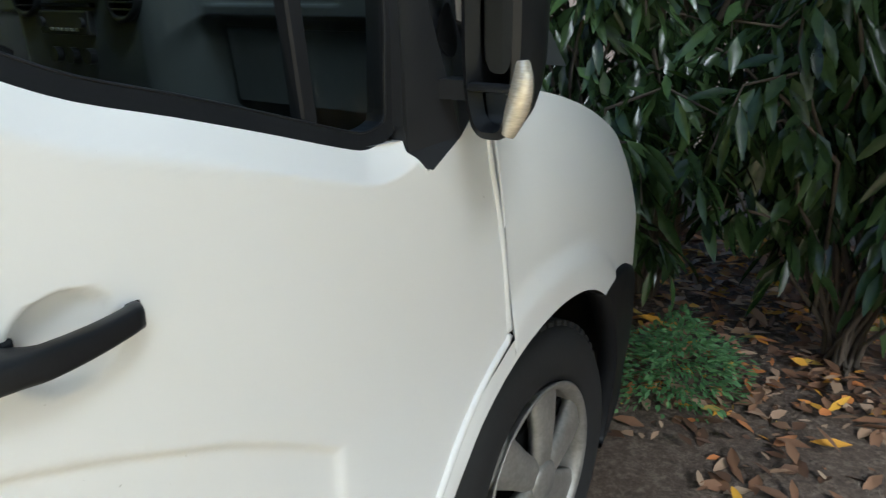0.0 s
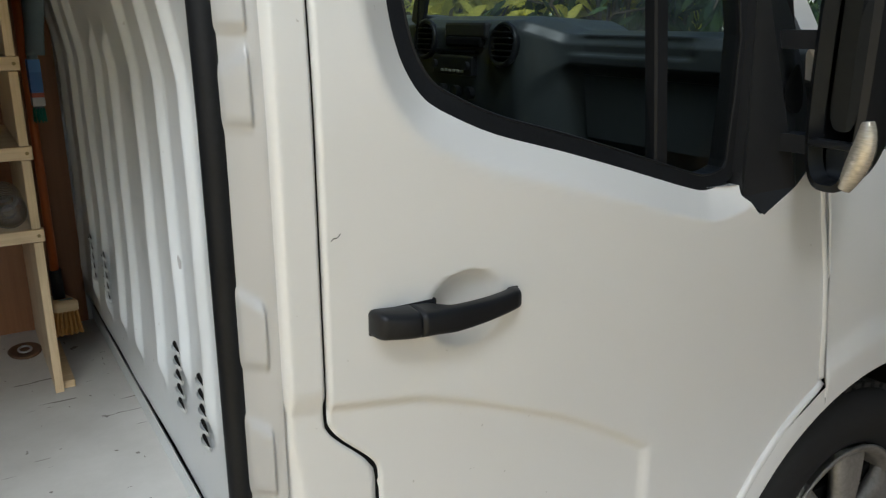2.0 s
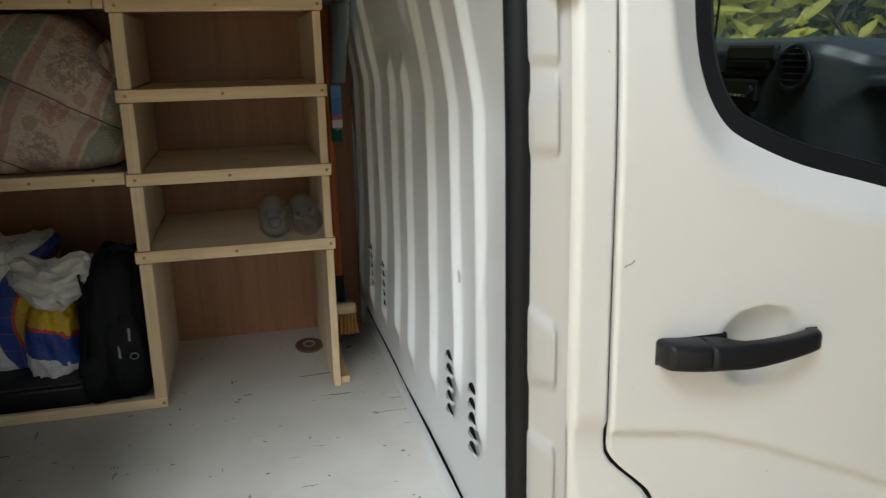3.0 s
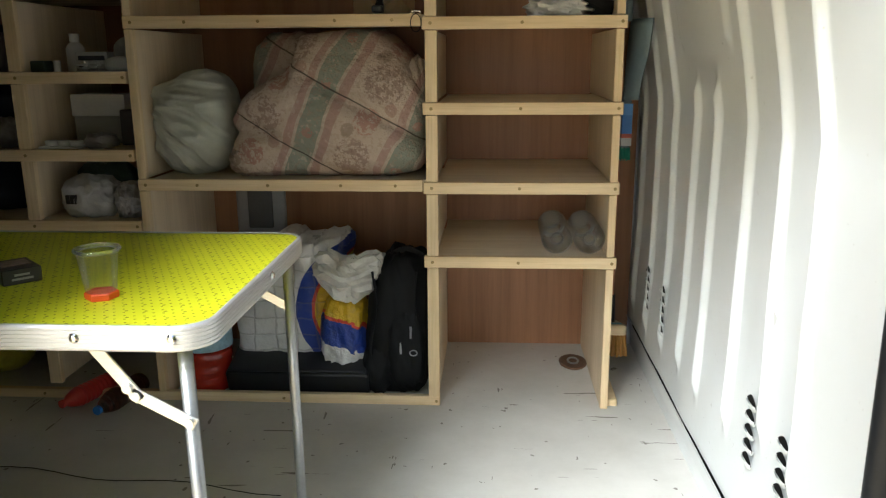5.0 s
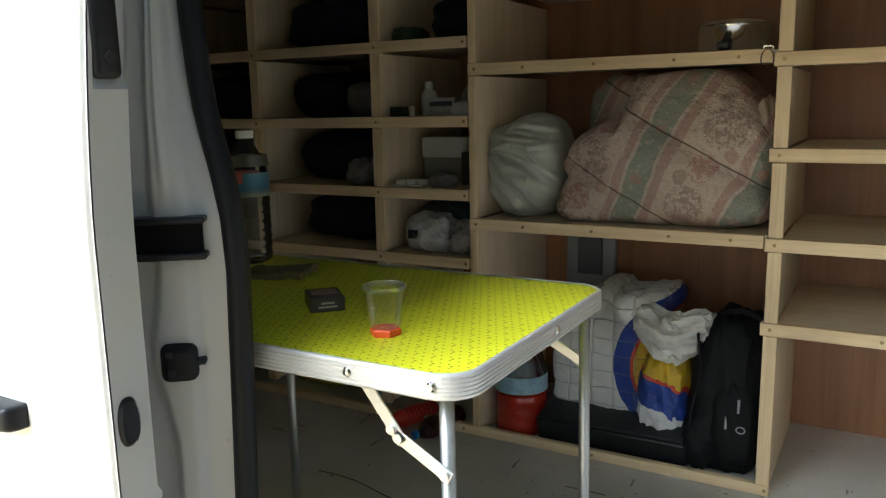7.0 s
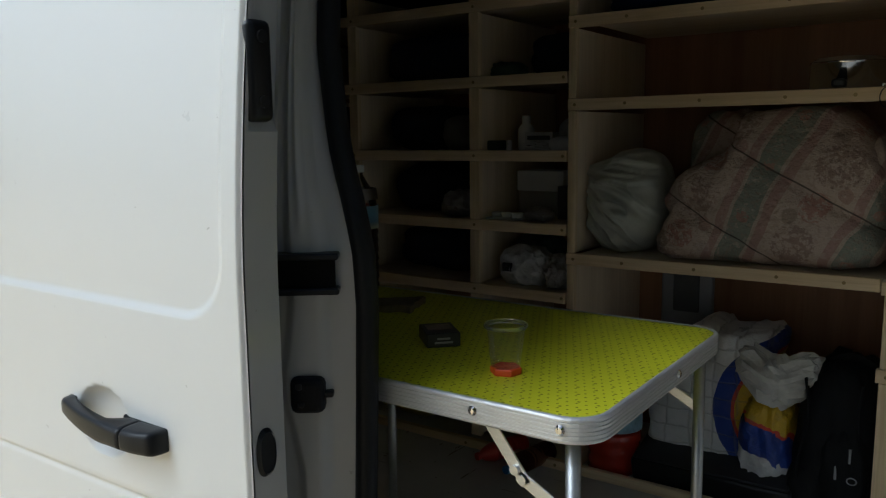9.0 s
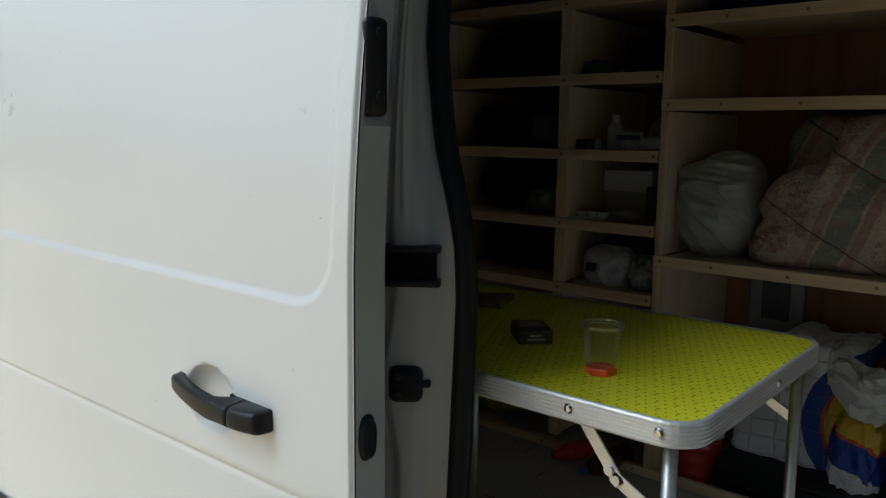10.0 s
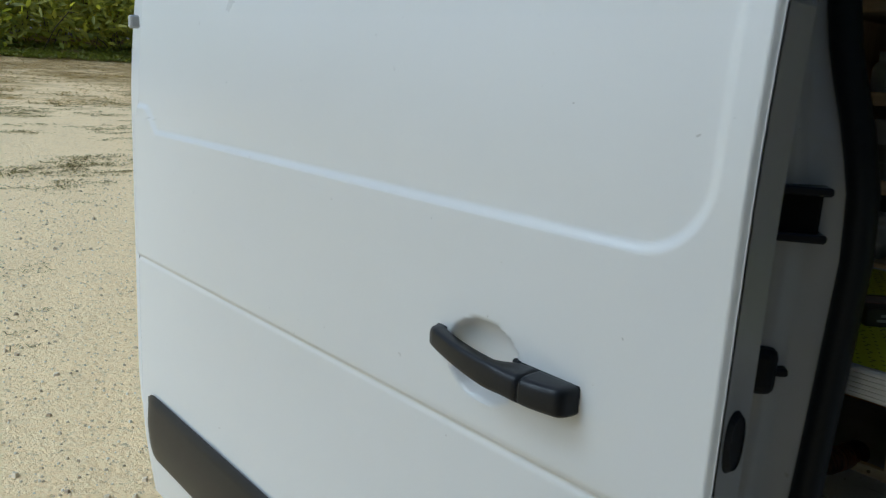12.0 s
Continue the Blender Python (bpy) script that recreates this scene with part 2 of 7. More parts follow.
def quilt_mat():
    """Floral striped cotton: beige fields with bouquets, green bands edged in rose, dark quilting seams."""
    m, nt, p = nodes_of("floral_quilt")
    v = coords(nt)
    warp = noise_of(nt, v, 5, 2)
    s = split(nt, v)
    u = calc(nt, "ADD", calc(nt, "MULTIPLY", s[0], 0.90), calc(nt, "MULTIPLY", s[2], -0.43))
    u = calc(nt, "ADD", u, calc(nt, "MULTIPLY", warp, 0.05))
    w = calc(nt, "ADD", calc(nt, "MULTIPLY", s[0], 0.43), calc(nt, "MULTIPLY", s[2], 0.90))
    f = calc(nt, "FRACT", calc(nt, "ADD", calc(nt, "DIVIDE", u, 0.25), 20.02))
    beige, rose, green, cream = (0.52, 0.42, 0.345), (0.41, 0.27, 0.23), (0.26, 0.275, 0.225), (0.50, 0.41, 0.335)
    band = ramp(nt, f, [(0.0, beige), (0.50, rose), (0.58, cream), (0.61, green), (0.82, cream), (0.85, rose), (0.94, beige)], "CONSTANT")
    petal = noise_of(nt, v, 55, 4, 0.7)
    c = blend(nt, calc(nt, "MULTIPLY", calc(nt, "GREATER_THAN", noise_of(nt, v, 90, 3), 0.55), 0.34), band, (0.36, 0.25, 0.19))
    c = blend(nt, calc(nt, "MULTIPLY", calc(nt, "GREATER_THAN", noise_of(nt, coords(nt, (1, 1, 1), (3, 1, 2)), 60, 4), 0.60), 0.45), c, (0.52, 0.43, 0.35))

    def bouquets(mid, pitch, shift, rad, col, cut):
        cell = calc(nt, "SUBTRACT", calc(nt, "FRACT", calc(nt, "ADD", calc(nt, "DIVIDE", w, pitch), 20 + shift)), 0.5)
        du = calc(nt, "MULTIPLY", calc(nt, "SUBTRACT", f, mid), 0.25)
        dw = calc(nt, "MULTIPLY", cell, pitch)
        d = calc(nt, "SQRT", calc(nt, "ADD", calc(nt, "MULTIPLY", du, du), calc(nt, "MULTIPLY", dw, dw)))
        d = calc(nt, "ADD", d, calc(nt, "MULTIPLY", calc(nt, "SUBTRACT", petal, 0.5), rad * 0.9))
        return calc(nt, "MULTIPLY", calc(nt, "LESS_THAN", d, rad), calc(nt, "GREATER_THAN", calc(nt, "ADD", petal, calc(nt, "MULTIPLY", calc(nt, "SUBTRACT", noise_of(nt, v, 130, 2), 0.5), 0.5)), cut)), col

    for k, col in (bouquets(0.23, 0.20, 0.1, 0.052, (0.24, 0.15, 0.12), 0.50), bouquets(0.22, 0.20, 0.6, 0.034, (0.36, 0.15, 0.12), 0.47),
                   bouquets(0.40, 0.20, 0.35, 0.016, (0.34, 0.20, 0.16), 0.35), bouquets(0.08, 0.20, 0.8, 0.018, (0.27, 0.20, 0.15), 0.35), bouquets(0.71, 0.13, 0.2, 0.014, (0.42, 0.20, 0.16), 0.45)):
        c = blend(nt, calc(nt, "MULTIPLY", k, 0.62), c, col)
    q = calc(nt, "ADD", calc(nt, "MULTIPLY", s[0], 0.50), calc(nt, "MULTIPLY", s[2], 0.86))
    g = calc(nt, "FRACT", calc(nt, "ADD", calc(nt, "DIVIDE", calc(nt, "ADD", q, calc(nt, "MULTIPLY", warp, 0.03)), 0.185), 20.14))
    seam = calc(nt, "LESS_THAN", g, 0.022)
    c = blend(nt, calc(nt, "MULTIPLY", seam, 0.8), c, (0.05, 0.04, 0.03))
    nt.links.new(c, p.inputs["Base Color"])
    p.inputs["Roughness"].default_value = 0.9
    weave = noise_of(nt, v, 350, 2)
    bump(nt, p, calc(nt, "ADD", calc(nt, "MULTIPLY", noise_of(nt, v, 34, 4, 0.65), 1.0), calc(nt, "MULTIPLY", weave, 0.1)), 0.8, 0.018)
    return m


def bag_mat(name, cx, cz, rad):
    """Woven shopper: white, with a blue field edged by yellow and red arcs."""
    m, nt, p = nodes_of(name)
    v = coords(nt)
    s = split(nt, v)
    dx, dz = calc(nt, "SUBTRACT", s[0], cx), calc(nt, "SUBTRACT", s[2], cz)
    d = calc(nt, "SQRT", calc(nt, "ADD", calc(nt, "MULTIPLY", dx, dx), calc(nt, "MULTIPLY", dz, dz)))
    d = calc(nt, "ADD", calc(nt, "DIVIDE", d, rad), calc(nt, "MULTIPLY", noise_of(nt, v, 14, 2), 0.05))
    white, blue, red, yel = (0.72, 0.71, 0.70), (0.02, 0.05, 0.28), (0.55, 0.05, 0.02), (0.62, 0.40, 0.01)
    c = ramp(nt, calc(nt, "MULTIPLY", d, 0.5), [(0.0, (0.10, 0.06, 0.04)), (0.36, yel), (0.47, red), (0.50, blue), (0.64, white)], "CONSTANT")
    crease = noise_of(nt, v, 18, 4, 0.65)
    # creases darkened in the colour, standing for shade in the folds
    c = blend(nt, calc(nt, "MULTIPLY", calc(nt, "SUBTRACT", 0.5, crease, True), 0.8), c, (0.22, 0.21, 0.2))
    # folding lines pressed into the cloth, in rows and columns, with painted shade
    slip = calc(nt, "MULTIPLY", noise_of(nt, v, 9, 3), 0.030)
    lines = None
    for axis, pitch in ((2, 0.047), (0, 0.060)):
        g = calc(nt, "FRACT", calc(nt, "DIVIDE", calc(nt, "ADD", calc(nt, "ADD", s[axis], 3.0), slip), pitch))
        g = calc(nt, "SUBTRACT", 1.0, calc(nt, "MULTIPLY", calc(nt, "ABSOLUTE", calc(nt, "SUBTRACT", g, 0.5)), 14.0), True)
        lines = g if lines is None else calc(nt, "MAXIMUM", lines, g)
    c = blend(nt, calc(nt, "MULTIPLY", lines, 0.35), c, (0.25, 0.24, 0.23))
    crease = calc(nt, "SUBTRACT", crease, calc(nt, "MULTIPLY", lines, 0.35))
    nt.links.new(c, p.inputs["Base Color"])
    p.inputs["Roughness"].default_value = 0.5
    bump(nt, p, crease, 0.6, 0.012)
    return m


def carrier_mat():
    """Printed carrier bag: white foot, blue field, a red line, yellow above."""
    m, nt, p = nodes_of("carrier_print")
    v = coords(nt)
    s = split(nt, v)
    h = calc(nt, "ADD", s[2], calc(nt, "MULTIPLY", s[0], 0.30))
    h = calc(nt, "ADD", h, calc(nt, "MULTIPLY", noise_of(nt, v, 16, 3), 0.05))
    h = calc(nt, "MULTIPLY", calc(nt, "SUBTRACT", h, 0.47 - 0.261 + 0.075), 3.0)
    white, blue, red, yel, brown = (0.72, 0.71, 0.70), (0.02, 0.05, 0.28), (0.55, 0.05, 0.02), (0.62, 0.40, 0.01), (0.10, 0.06, 0.04)
    c = ramp(nt, h, [(0.0, white), (0.25, blue), (0.47, red), (0.50, yel), (0.74, brown), (0.80, white)], "CONSTANT")
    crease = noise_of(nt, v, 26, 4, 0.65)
    # wrinkle hollows get a darker colour, as shade would give
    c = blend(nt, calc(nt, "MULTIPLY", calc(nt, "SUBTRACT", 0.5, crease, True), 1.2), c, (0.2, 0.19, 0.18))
    nt.links.new(c, p.inputs["Base Color"])
    p.inputs["Roughness"].default_value = 0.4
    bump(nt, p, crease, 0.7, 0.016)
    return m


def crumple(name, col, rough=0.55, scale=26, depth=0.014):
    m, nt, p = nodes_of(name)
    v = coords(nt)
    vo = nt.nodes.new("ShaderNodeTexVoronoi")
    vo.inputs["Scale"].default_value = scale
    nt.links.new(v, vo.inputs["Vector"])
    n = noise_of(nt, v, scale * 0.8, 4)
    h = calc(nt, "ADD", vo.outputs["Distance"], n)
    lo = tuple(c * 0.72 for c in col)
    nt.links.new(ramp(nt, n, [(0.3, lo), (0.6, col)]), p.inputs["Base Color"])
    p.inputs["Roughness"].default_value = rough
    bump(nt, p, h, 0.7, depth)
    return m


def cloth(name, col, folds=14, rough=0.9, depth=0.012):
    m, nt, p = nodes_of(name)
    v = coords(nt)
    n = noise_of(nt, v, folds, 4, 0.5)
    weave = noise_of(nt, v, 420, 2)
    nt.links.new(ramp(nt, calc(nt, "ADD", calc(nt, "MULTIPLY", n, 0.7), calc(nt, "MULTIPLY", weave, 0.3)),
                      [(0.3, tuple(c * 0.75 for c in col)), (0.7, col)]), p.inputs["Base Color"])
    p.inputs["Roughness"].default_value = rough
    p.inputs["Specular IOR Level"].default_value = 0.2
    bump(nt, p, calc(nt, "ADD", n, calc(nt, "MULTIPLY", weave, 0.08)), 0.5, depth)
    return m


def leaf_mat(name, dark, light, rough=0.35, trans=0.25):
    """Leaves: each one its own green, glossy on top, light shining through."""
    m, nt, p = nodes_of(name)
    geo = nt.nodes.new("ShaderNodeNewGeometry")
    c = ramp(nt, geo.outputs["Random Per Island"], [(0.0, dark), (0.75, light), (1.0, tuple(min(1, x * 1.3) for x in light))])
    c = blend(nt, 0.35, c, ramp(nt, noise_of(nt, coords(nt), 30, 3), [(0.3, dark), (0.7, light)]))
    nt.links.new(c, p.inputs["Base Color"])
    p.inputs["Roughness"].default_value = rough
    tl, ad = nt.nodes.new("ShaderNodeBsdfTranslucent"), nt.nodes.new("ShaderNodeMixShader")
    ad.inputs[0].default_value = trans
    nt.links.new(blend(nt, 1.0, c, (1.0, 1.0, 0.35), "MULTIPLY"), tl.inputs[0])
    nt.links.new(p.outputs[0], ad.inputs[1])
    nt.links.new(tl.outputs[0], ad.inputs[2])
    nt.links.new(ad.outputs[0], nt.nodes["Material Output"].inputs[0])
    return m


def ground_mat():
    """Sandy car park: pale grit, brown soil and mould towards the bushes, spread on by the van as painted shade, dry
    grass farther back.
    """
    m, nt, p = nodes_of("sandy_ground")
    v = coords(nt)
    s = split(nt, v)
    grit = noise_of(nt, v, 45, 6, 0.75)
    mid = noise_of(nt, v, 4.5, 6, 0.65)
    sand = ramp(nt, grit, [(0.25, (0.46, 0.33, 0.17)), (0.40, (0.93, 0.68, 0.35)), (0.75, (0.97, 0.80, 0.48))])
    sand = blend(nt, calc(nt, "MULTIPLY", calc(nt, "SUBTRACT", mid, 0.54, True), 1.0), sand, (0.50, 0.39, 0.25))
    # dark clods and grit lows; their colour also carries low-sun shading
    clod = noise_of(nt, v, 21, 5, 0.72)
    sand = blend(nt, calc(nt, "MULTIPLY", calc(nt, "SUBTRACT", 0.42, clod, True), 5.5), sand, (0.30, 0.24, 0.15))
    soil = ramp(nt, grit, [(0.25, (0.035, 0.025, 0.018)), (0.50, (0.13, 0.09, 0.062)), (0.75, (0.28, 0.22, 0.16))])
    # soil mask reaches beyond the bushes, darkening ground by the van as shade
    edge = calc(nt, "ADD", calc(nt, "MULTIPLY", calc(nt, "ADD", s[0], 1.0), 0.55), calc(nt, "MULTIPLY", calc(nt, "SUBTRACT", mid, 0.5), 2.5), True)
    c = blend(nt, edge, sand, soil)
    dry = ramp(nt, noise_of(nt, coords(nt, (1.0, 0.5, 1)), 6.0, 6, 0.75), [(0.35, (0.22, 0.15, 0.05)), (0.55, (0.50, 0.34, 0.13)), (0.75, (0.66, 0.48, 0.22))])
    drift = noise_of(nt, coords(nt, (1.0, 0.4, 1)), 1.6, 6, 0.75)
    back = calc(nt, "MULTIPLY", calc(nt, "SUBTRACT", -15.0, s[0]), 0.22)
    far = calc(nt, "ADD", back, calc(nt, "MULTIPLY", calc(nt, "SUBTRACT", drift, 0.5), 5.0), True)
    c = blend(nt, far, c, dry)
    nt.links.new(c, p.inputs["Base Color"])
    p.inputs["Roughness"].default_value = 0.95
    bump(nt, p, calc(nt, "ADD", calc(nt, "ADD", grit, clod), calc(nt, "MULTIPLY", mid, 1.5)), 0.7, 0.03)
    return m


# ---- building helpers ----
def mesh_of(name, bm, material, smooth=False):
    me = bpy.data.meshes.new(name)
    bm.normal_update()
    bm.to_mesh(me)
    bm.free()
    if smooth:
        me.polygons.foreach_set("use_smooth", [True] * len(me.polygons))
    me.materials.append(material)
    return me


def thing(name, base, label, category, group="", kind=""):
    ob = new(name)
    ob.location = base
    ob.empty_display_size = 0.05
    return tagged(ob, label, category, group, kind)


def hold(ob, parent):
    """Puts ob under parent without moving it: things have their Empty at the base, parts lie at the origin."""
    while parent.parent and parent.parent.parent:
        parent = parent.parent
    ob.parent = parent
    ob.matrix_parent_inverse = Matrix() if parent.data else Matrix.Translation(-parent.location)
    return ob


def part(name, bm, material, parent, label="", smooth=False):
    """One mesh object, its corners in world metres, under a thing or under a part."""
    return tagged(hold(new(name, mesh_of(name, bm, material, smooth)), parent), label)


def single(name, bm, material, label, category, group="", kind="", smooth=False):
    """A thing that is one mesh."""
    return tagged(new(name, mesh_of(name, bm, material, smooth)), label, category, group, kind)


def add(bm, src):
    """Joins another bmesh into bm."""
    me = bpy.data.meshes.new("tmp")
    src.to_mesh(me)
    src.free()
    bm.from_mesh(me)
    bpy.data.meshes.remove(me)
    return bm


def box(x0, x1, y0, y1, z0, z1, r=0.0, seg=1, turn=None, bm=None):
    """A block with edges rounded by r."""
    b = bmesh.new()
    bmesh.ops.create_cube(b, size=1.0)
    size, mid = (x1 - x0, y1 - y0, z1 - z0), Vector(((x0 + x1) / 2, (y0 + y1) / 2, (z0 + z1) / 2))
    bmesh.ops.scale(b, vec=size, verts=b.verts)
    if r:
        bmesh.ops.bevel(b, geom=b.edges[:], offset=min(r, 0.45 * min(abs(s) for s in size)), segments=seg, profile=0.5, affect="EDGES")
    bmesh.ops.transform(b, matrix=Matrix.Translation(mid) @ (turn or Matrix()), verts=b.verts)
    return add(bm, b) if bm else b


def rod(p, q, r, seg=12, r2=None, bm=None):
    p, q = Vector(p), Vector(q)
    b = bmesh.new()
    bmesh.ops.create_cone(b, cap_ends=True, segments=seg, radius1=r, radius2=r if r2 is None else r2, depth=(q - p).length)
    turn = (q - p).to_track_quat("Z", "Y").to_matrix().to_4x4()
    bmesh.ops.transform(b, matrix=Matrix.Translation((p + q) / 2) @ turn, verts=b.verts)
    return add(bm, b) if bm else b


def sheet(nu, nv, f, bm=None, wrap=False):
    """A surface over nu x nv steps of f(u, v), u and v from 0 to 1."""
    b = bm or bmesh.new()
    rows = [[b.verts.new(f(i / nu, j / nv)) for i in range(nu if wrap else nu + 1)] for j in range(nv + 1)]
    for j in range(nv):
        for i in range(nu):
            k = (i + 1) % nu if wrap else i + 1
            b.faces.new((rows[j][i], rows[j][k], rows[j + 1][k], rows[j + 1][i]))
    return b


def shell(nu, nv, f, push):
    """The same surface with thickness: a second skin at f + push, and a rim."""
    b = bmesh.new()
    a = [[b.verts.new(f(i / nu, j / nv)) for i in range(nu + 1)] for j in range(nv + 1)]
    c = [[b.verts.new(Vector(v.co) + Vector(push)) for v in row] for row in a]
    for j in range(nv):
        for i in range(nu):
            b.faces.new((a[j][i], a[j][i + 1], a[j + 1][i + 1], a[j + 1][i]))
            b.faces.new((c[j][i], c[j + 1][i], c[j + 1][i + 1], c[j][i + 1]))
    for j in range(nv):
        b.faces.new((a[j][0], a[j + 1][0], c[j + 1][0], c[j][0]))
        b.faces.new((a[j][nu], c[j][nu], c[j + 1][nu], a[j + 1][nu]))
    for i in range(nu):
        b.faces.new((a[0][i], c[0][i], c[0][i + 1], a[0][i + 1]))
        b.faces.new((a[nv][i], a[nv][i + 1], c[nv][i + 1], c[nv][i]))
    return b


def sweep(path, section, bm=None, closed=True, cap=True, up=(0, 0, 1)):
    """A section of (side, height) pairs drawn along a path; section may be a function of the way gone, 0 to 1."""
    b = bm or bmesh.new()
    pts = [Vector(p) for p in path]
    rings = []
    for n, p in enumerate(pts):
        way = (pts[min(n + 1, len(pts) - 1)] - pts[max(n - 1, 0)]).normalized()
        side = way.cross(Vector(up))
        side = side.normalized() if side.length > 1e-4 else Vector((1, 0, 0))
        top = side.cross(way).normalized()
        sec = section(n / (len(pts) - 1)) if callable(section) else section
        rings.append([b.verts.new(p + side * s + top * h) for s, h in sec])
    k = len(rings[0])
    for r0, r1 in zip(rings, rings[1:]):
        for i in range(k if closed else k - 1):
            b.faces.new((r0[i], r0[(i + 1) % k], r1[(i + 1) % k], r1[i]))
    if cap and closed:
        b.faces.new(rings[0][::-1])
        b.faces.new(rings[-1])
    return b


def circle(r, n=8, squash=1.0):
    return [(r * math.cos(2 * math.pi * i / n), r * squash * math.sin(2 * math.pi * i / n)) for i in range(n)]


def lathe(profile, at, n=24, m=None, bm=None):
    """A profile of (radius, height) pairs turned about an upright axis."""
    b = bmesh.new()
    rings = [[b.verts.new((r * math.cos(2 * math.pi * i / n), r * math.sin(2 * math.pi * i / n), h)) for i in range(n)] for r, h in profile]
    for r0, r1 in zip(rings, rings[1:]):
        for i in range(n):
            b.faces.new((r0[i], r0[(i + 1) % n], r1[(i + 1) % n], r1[i]))
    bmesh.ops.transform(b, matrix=Matrix.Translation(at) @ (m or Matrix()), verts=b.verts)
    return add(bm, b) if bm else b


def smooth_step(a, b, x):
    t = min(1.0, max(0.0, (x - a) / (b - a)))
    return t * t * (3 - 2 * t)


def along(points, x):
    """Linear reading of a polyline of (x, value)."""
    for (x0, v0), (x1, v1) in zip(points, points[1:]):
        if x <= x1:
            return v0 + (v1 - v0) * min(1, max(0, (x - x0) / (x1 - x0)))
    return points[-1][1]


def lump(mid, size, power=2.6, rough=0.06, seed=0.0, n=40, folds=5.0, flat=None, crease=0.0, cells=2.2):
    """A soft bundle: a rounded block pushed about by folds, flattened where it lies."""
    b = bmesh.new()
    bmesh.ops.create_uvsphere(b, u_segments=n, v_segments=n // 2, radius=1.0)
    for v in b.verts:
        d = v.co.normalized()
        k = (abs(d.x) ** power + abs(d.y) ** power + abs(d.z) ** power) ** (-1 / power)
        q = d * k
        w = noise.noise(q * folds * 0.5 + Vector((seed, 0, 0))) + 0.5 * noise.noise(q * folds + Vector((0, seed, 3)))
        w += 0.35 * (1 - 2 * abs(noise.noise(q * folds * 0.8 + Vector((seed, 7, 1)))))
        if crease:
            near = noise.voronoi(q * cells + Vector((seed, seed * 0.7, 2.0)))[0]
            w += crease / rough * (0.45 - min(0.45, near[1] - near[0]))
        q = q * (1 + rough * w)
        v.co = Vector((mid[0] + q.x * size[0], mid[1] + q.y * size[1], mid[2] + q.z * size[2]))
        if flat is not None and v.co.z < flat:
            v.co.z = flat
    return b


# ---- the van ----
FLOOR = 0.47
WHEEL = Vector((1.145, 0.05, 0.325))
SILL = [(0.092, 1.80), (0.100, 1.50), (0.111, 1.375), (0.118, 1.340), (0.129, 1.311), (0.150, 1.282), (0.182, 1.263), (0.245, 1.237),
        (0.339, 1.211), (0.45, 1.178), (0.569, 1.141), (0.615, 1.131), (0.655, 1.138)]


def flowing(pts, n):
    """A smooth curve through points, n steps between each pair."""
    out = []
    for k in range(len(pts) - 1):
        p0, p1, p2, p3 = [Vector(pts[min(len(pts) - 1, max(0, j))]) for j in (k - 1, k, k + 1, k + 2)]
        for i in range(n):
            t = i / n
            q = 0.5 * (2 * p1 + (p2 - p0) * t + (2 * p0 - 5 * p1 + 4 * p2 - p3) * t * t + (3 * p1 - p0 - 3 * p2 + p3) * t ** 3)
            out.append(tuple(q))
    return out + [tuple(pts[-1])]


EDGE = SILL
SILL = flowing(SILL, 3)


def to_sill(x, z):
    best = 9.0
    for (x0, z0), (x1, z1) in zip(SILL, SILL[1:]):
        dx, dz = x1 - x0, z1 - z0
        t = min(1, max(0, ((x - x0) * dx + (z - z0) * dz) / (dx * dx + dz * dz)))
        best = min(best, math.hypot(x - x0 - t * dx, z - z0 - t * dz))
    return best


def side_y(x, z):
    """How far the side of the body lies in from its widest line."""
    y = 0.035 * smooth_step(0.62, 0.25, z) + 0.16 * max(0.0, z - 1.25) ** 1.6
    if x > 0.70:
        k = smooth_step(0.72, 1.05, x)
        y += k * 0.75 * max(0.0, z - 0.85) ** 2 + (0.19 + 0.95 * max(0.0, z - 0.72) ** 1.5) * max(0.0, x - 1.0) ** 2
    return y


def door_y(x, z):
    y = side_y(x, z)
    d = min(1.0, to_sill(x, z) / 0.043)
    y += 0.030 * (1 - d) if d < 0.85 else 0.030 * 0.15 * ((1 - d) / 0.15) ** 1.6
    crease = along([(-0.03, 0.975), (0.126, 0.950), (0.203, 0.923), (0.343, 0.864), (0.42, 0.822), (0.50, 0.772)], x)
    inside = smooth_step(0.0, 0.012, crease - z) * smooth_step(0.515, 0.497, x)
    y += 0.007 * inside
    r = math.hypot((x - 0.188) / 0.050, (z - 1.044) / 0.044)
    if r < 1:
        y += 0.018 * (1 - r * r) ** 0.42
    return y


def gap_x(z):
    """The front edge of the front door."""
    k = 0.475 ** 2 - (z - 0.325) ** 2
    edge = 0.884 + 0.12 * max(0.0, 1.05 - z)
    return min(edge, 1.12 - math.sqrt(k)) if k > 0 else edge


def rear_x(z):
    """Its rear edge, with the jog above the sill."""
    return 0.014 + 0.060 * smooth_step(0.945, 0.862, z)


van = thing("van", (-0.3, 0.95, 0.0), "white panel van with its sliding side door open", "van")

def upper_edge(z):
    """Where the door skin ends under the side window, for heights above the shoulder."""
    if z < 1.1315:
        return 0.703 - 0.031 * min(1.0, (z - 1.087) / 0.030)
    return along([(z0, x0) for x0, z0 in reversed(SILL[:34])], z)


DOOR_Z = sorted([0.36 + 0.7265 * i / 150 for i in range(151)] + [1.0875 + 0.7525 * (i / 80) ** 1.4 for i in range(81)] + [1.1312, 1.1318])


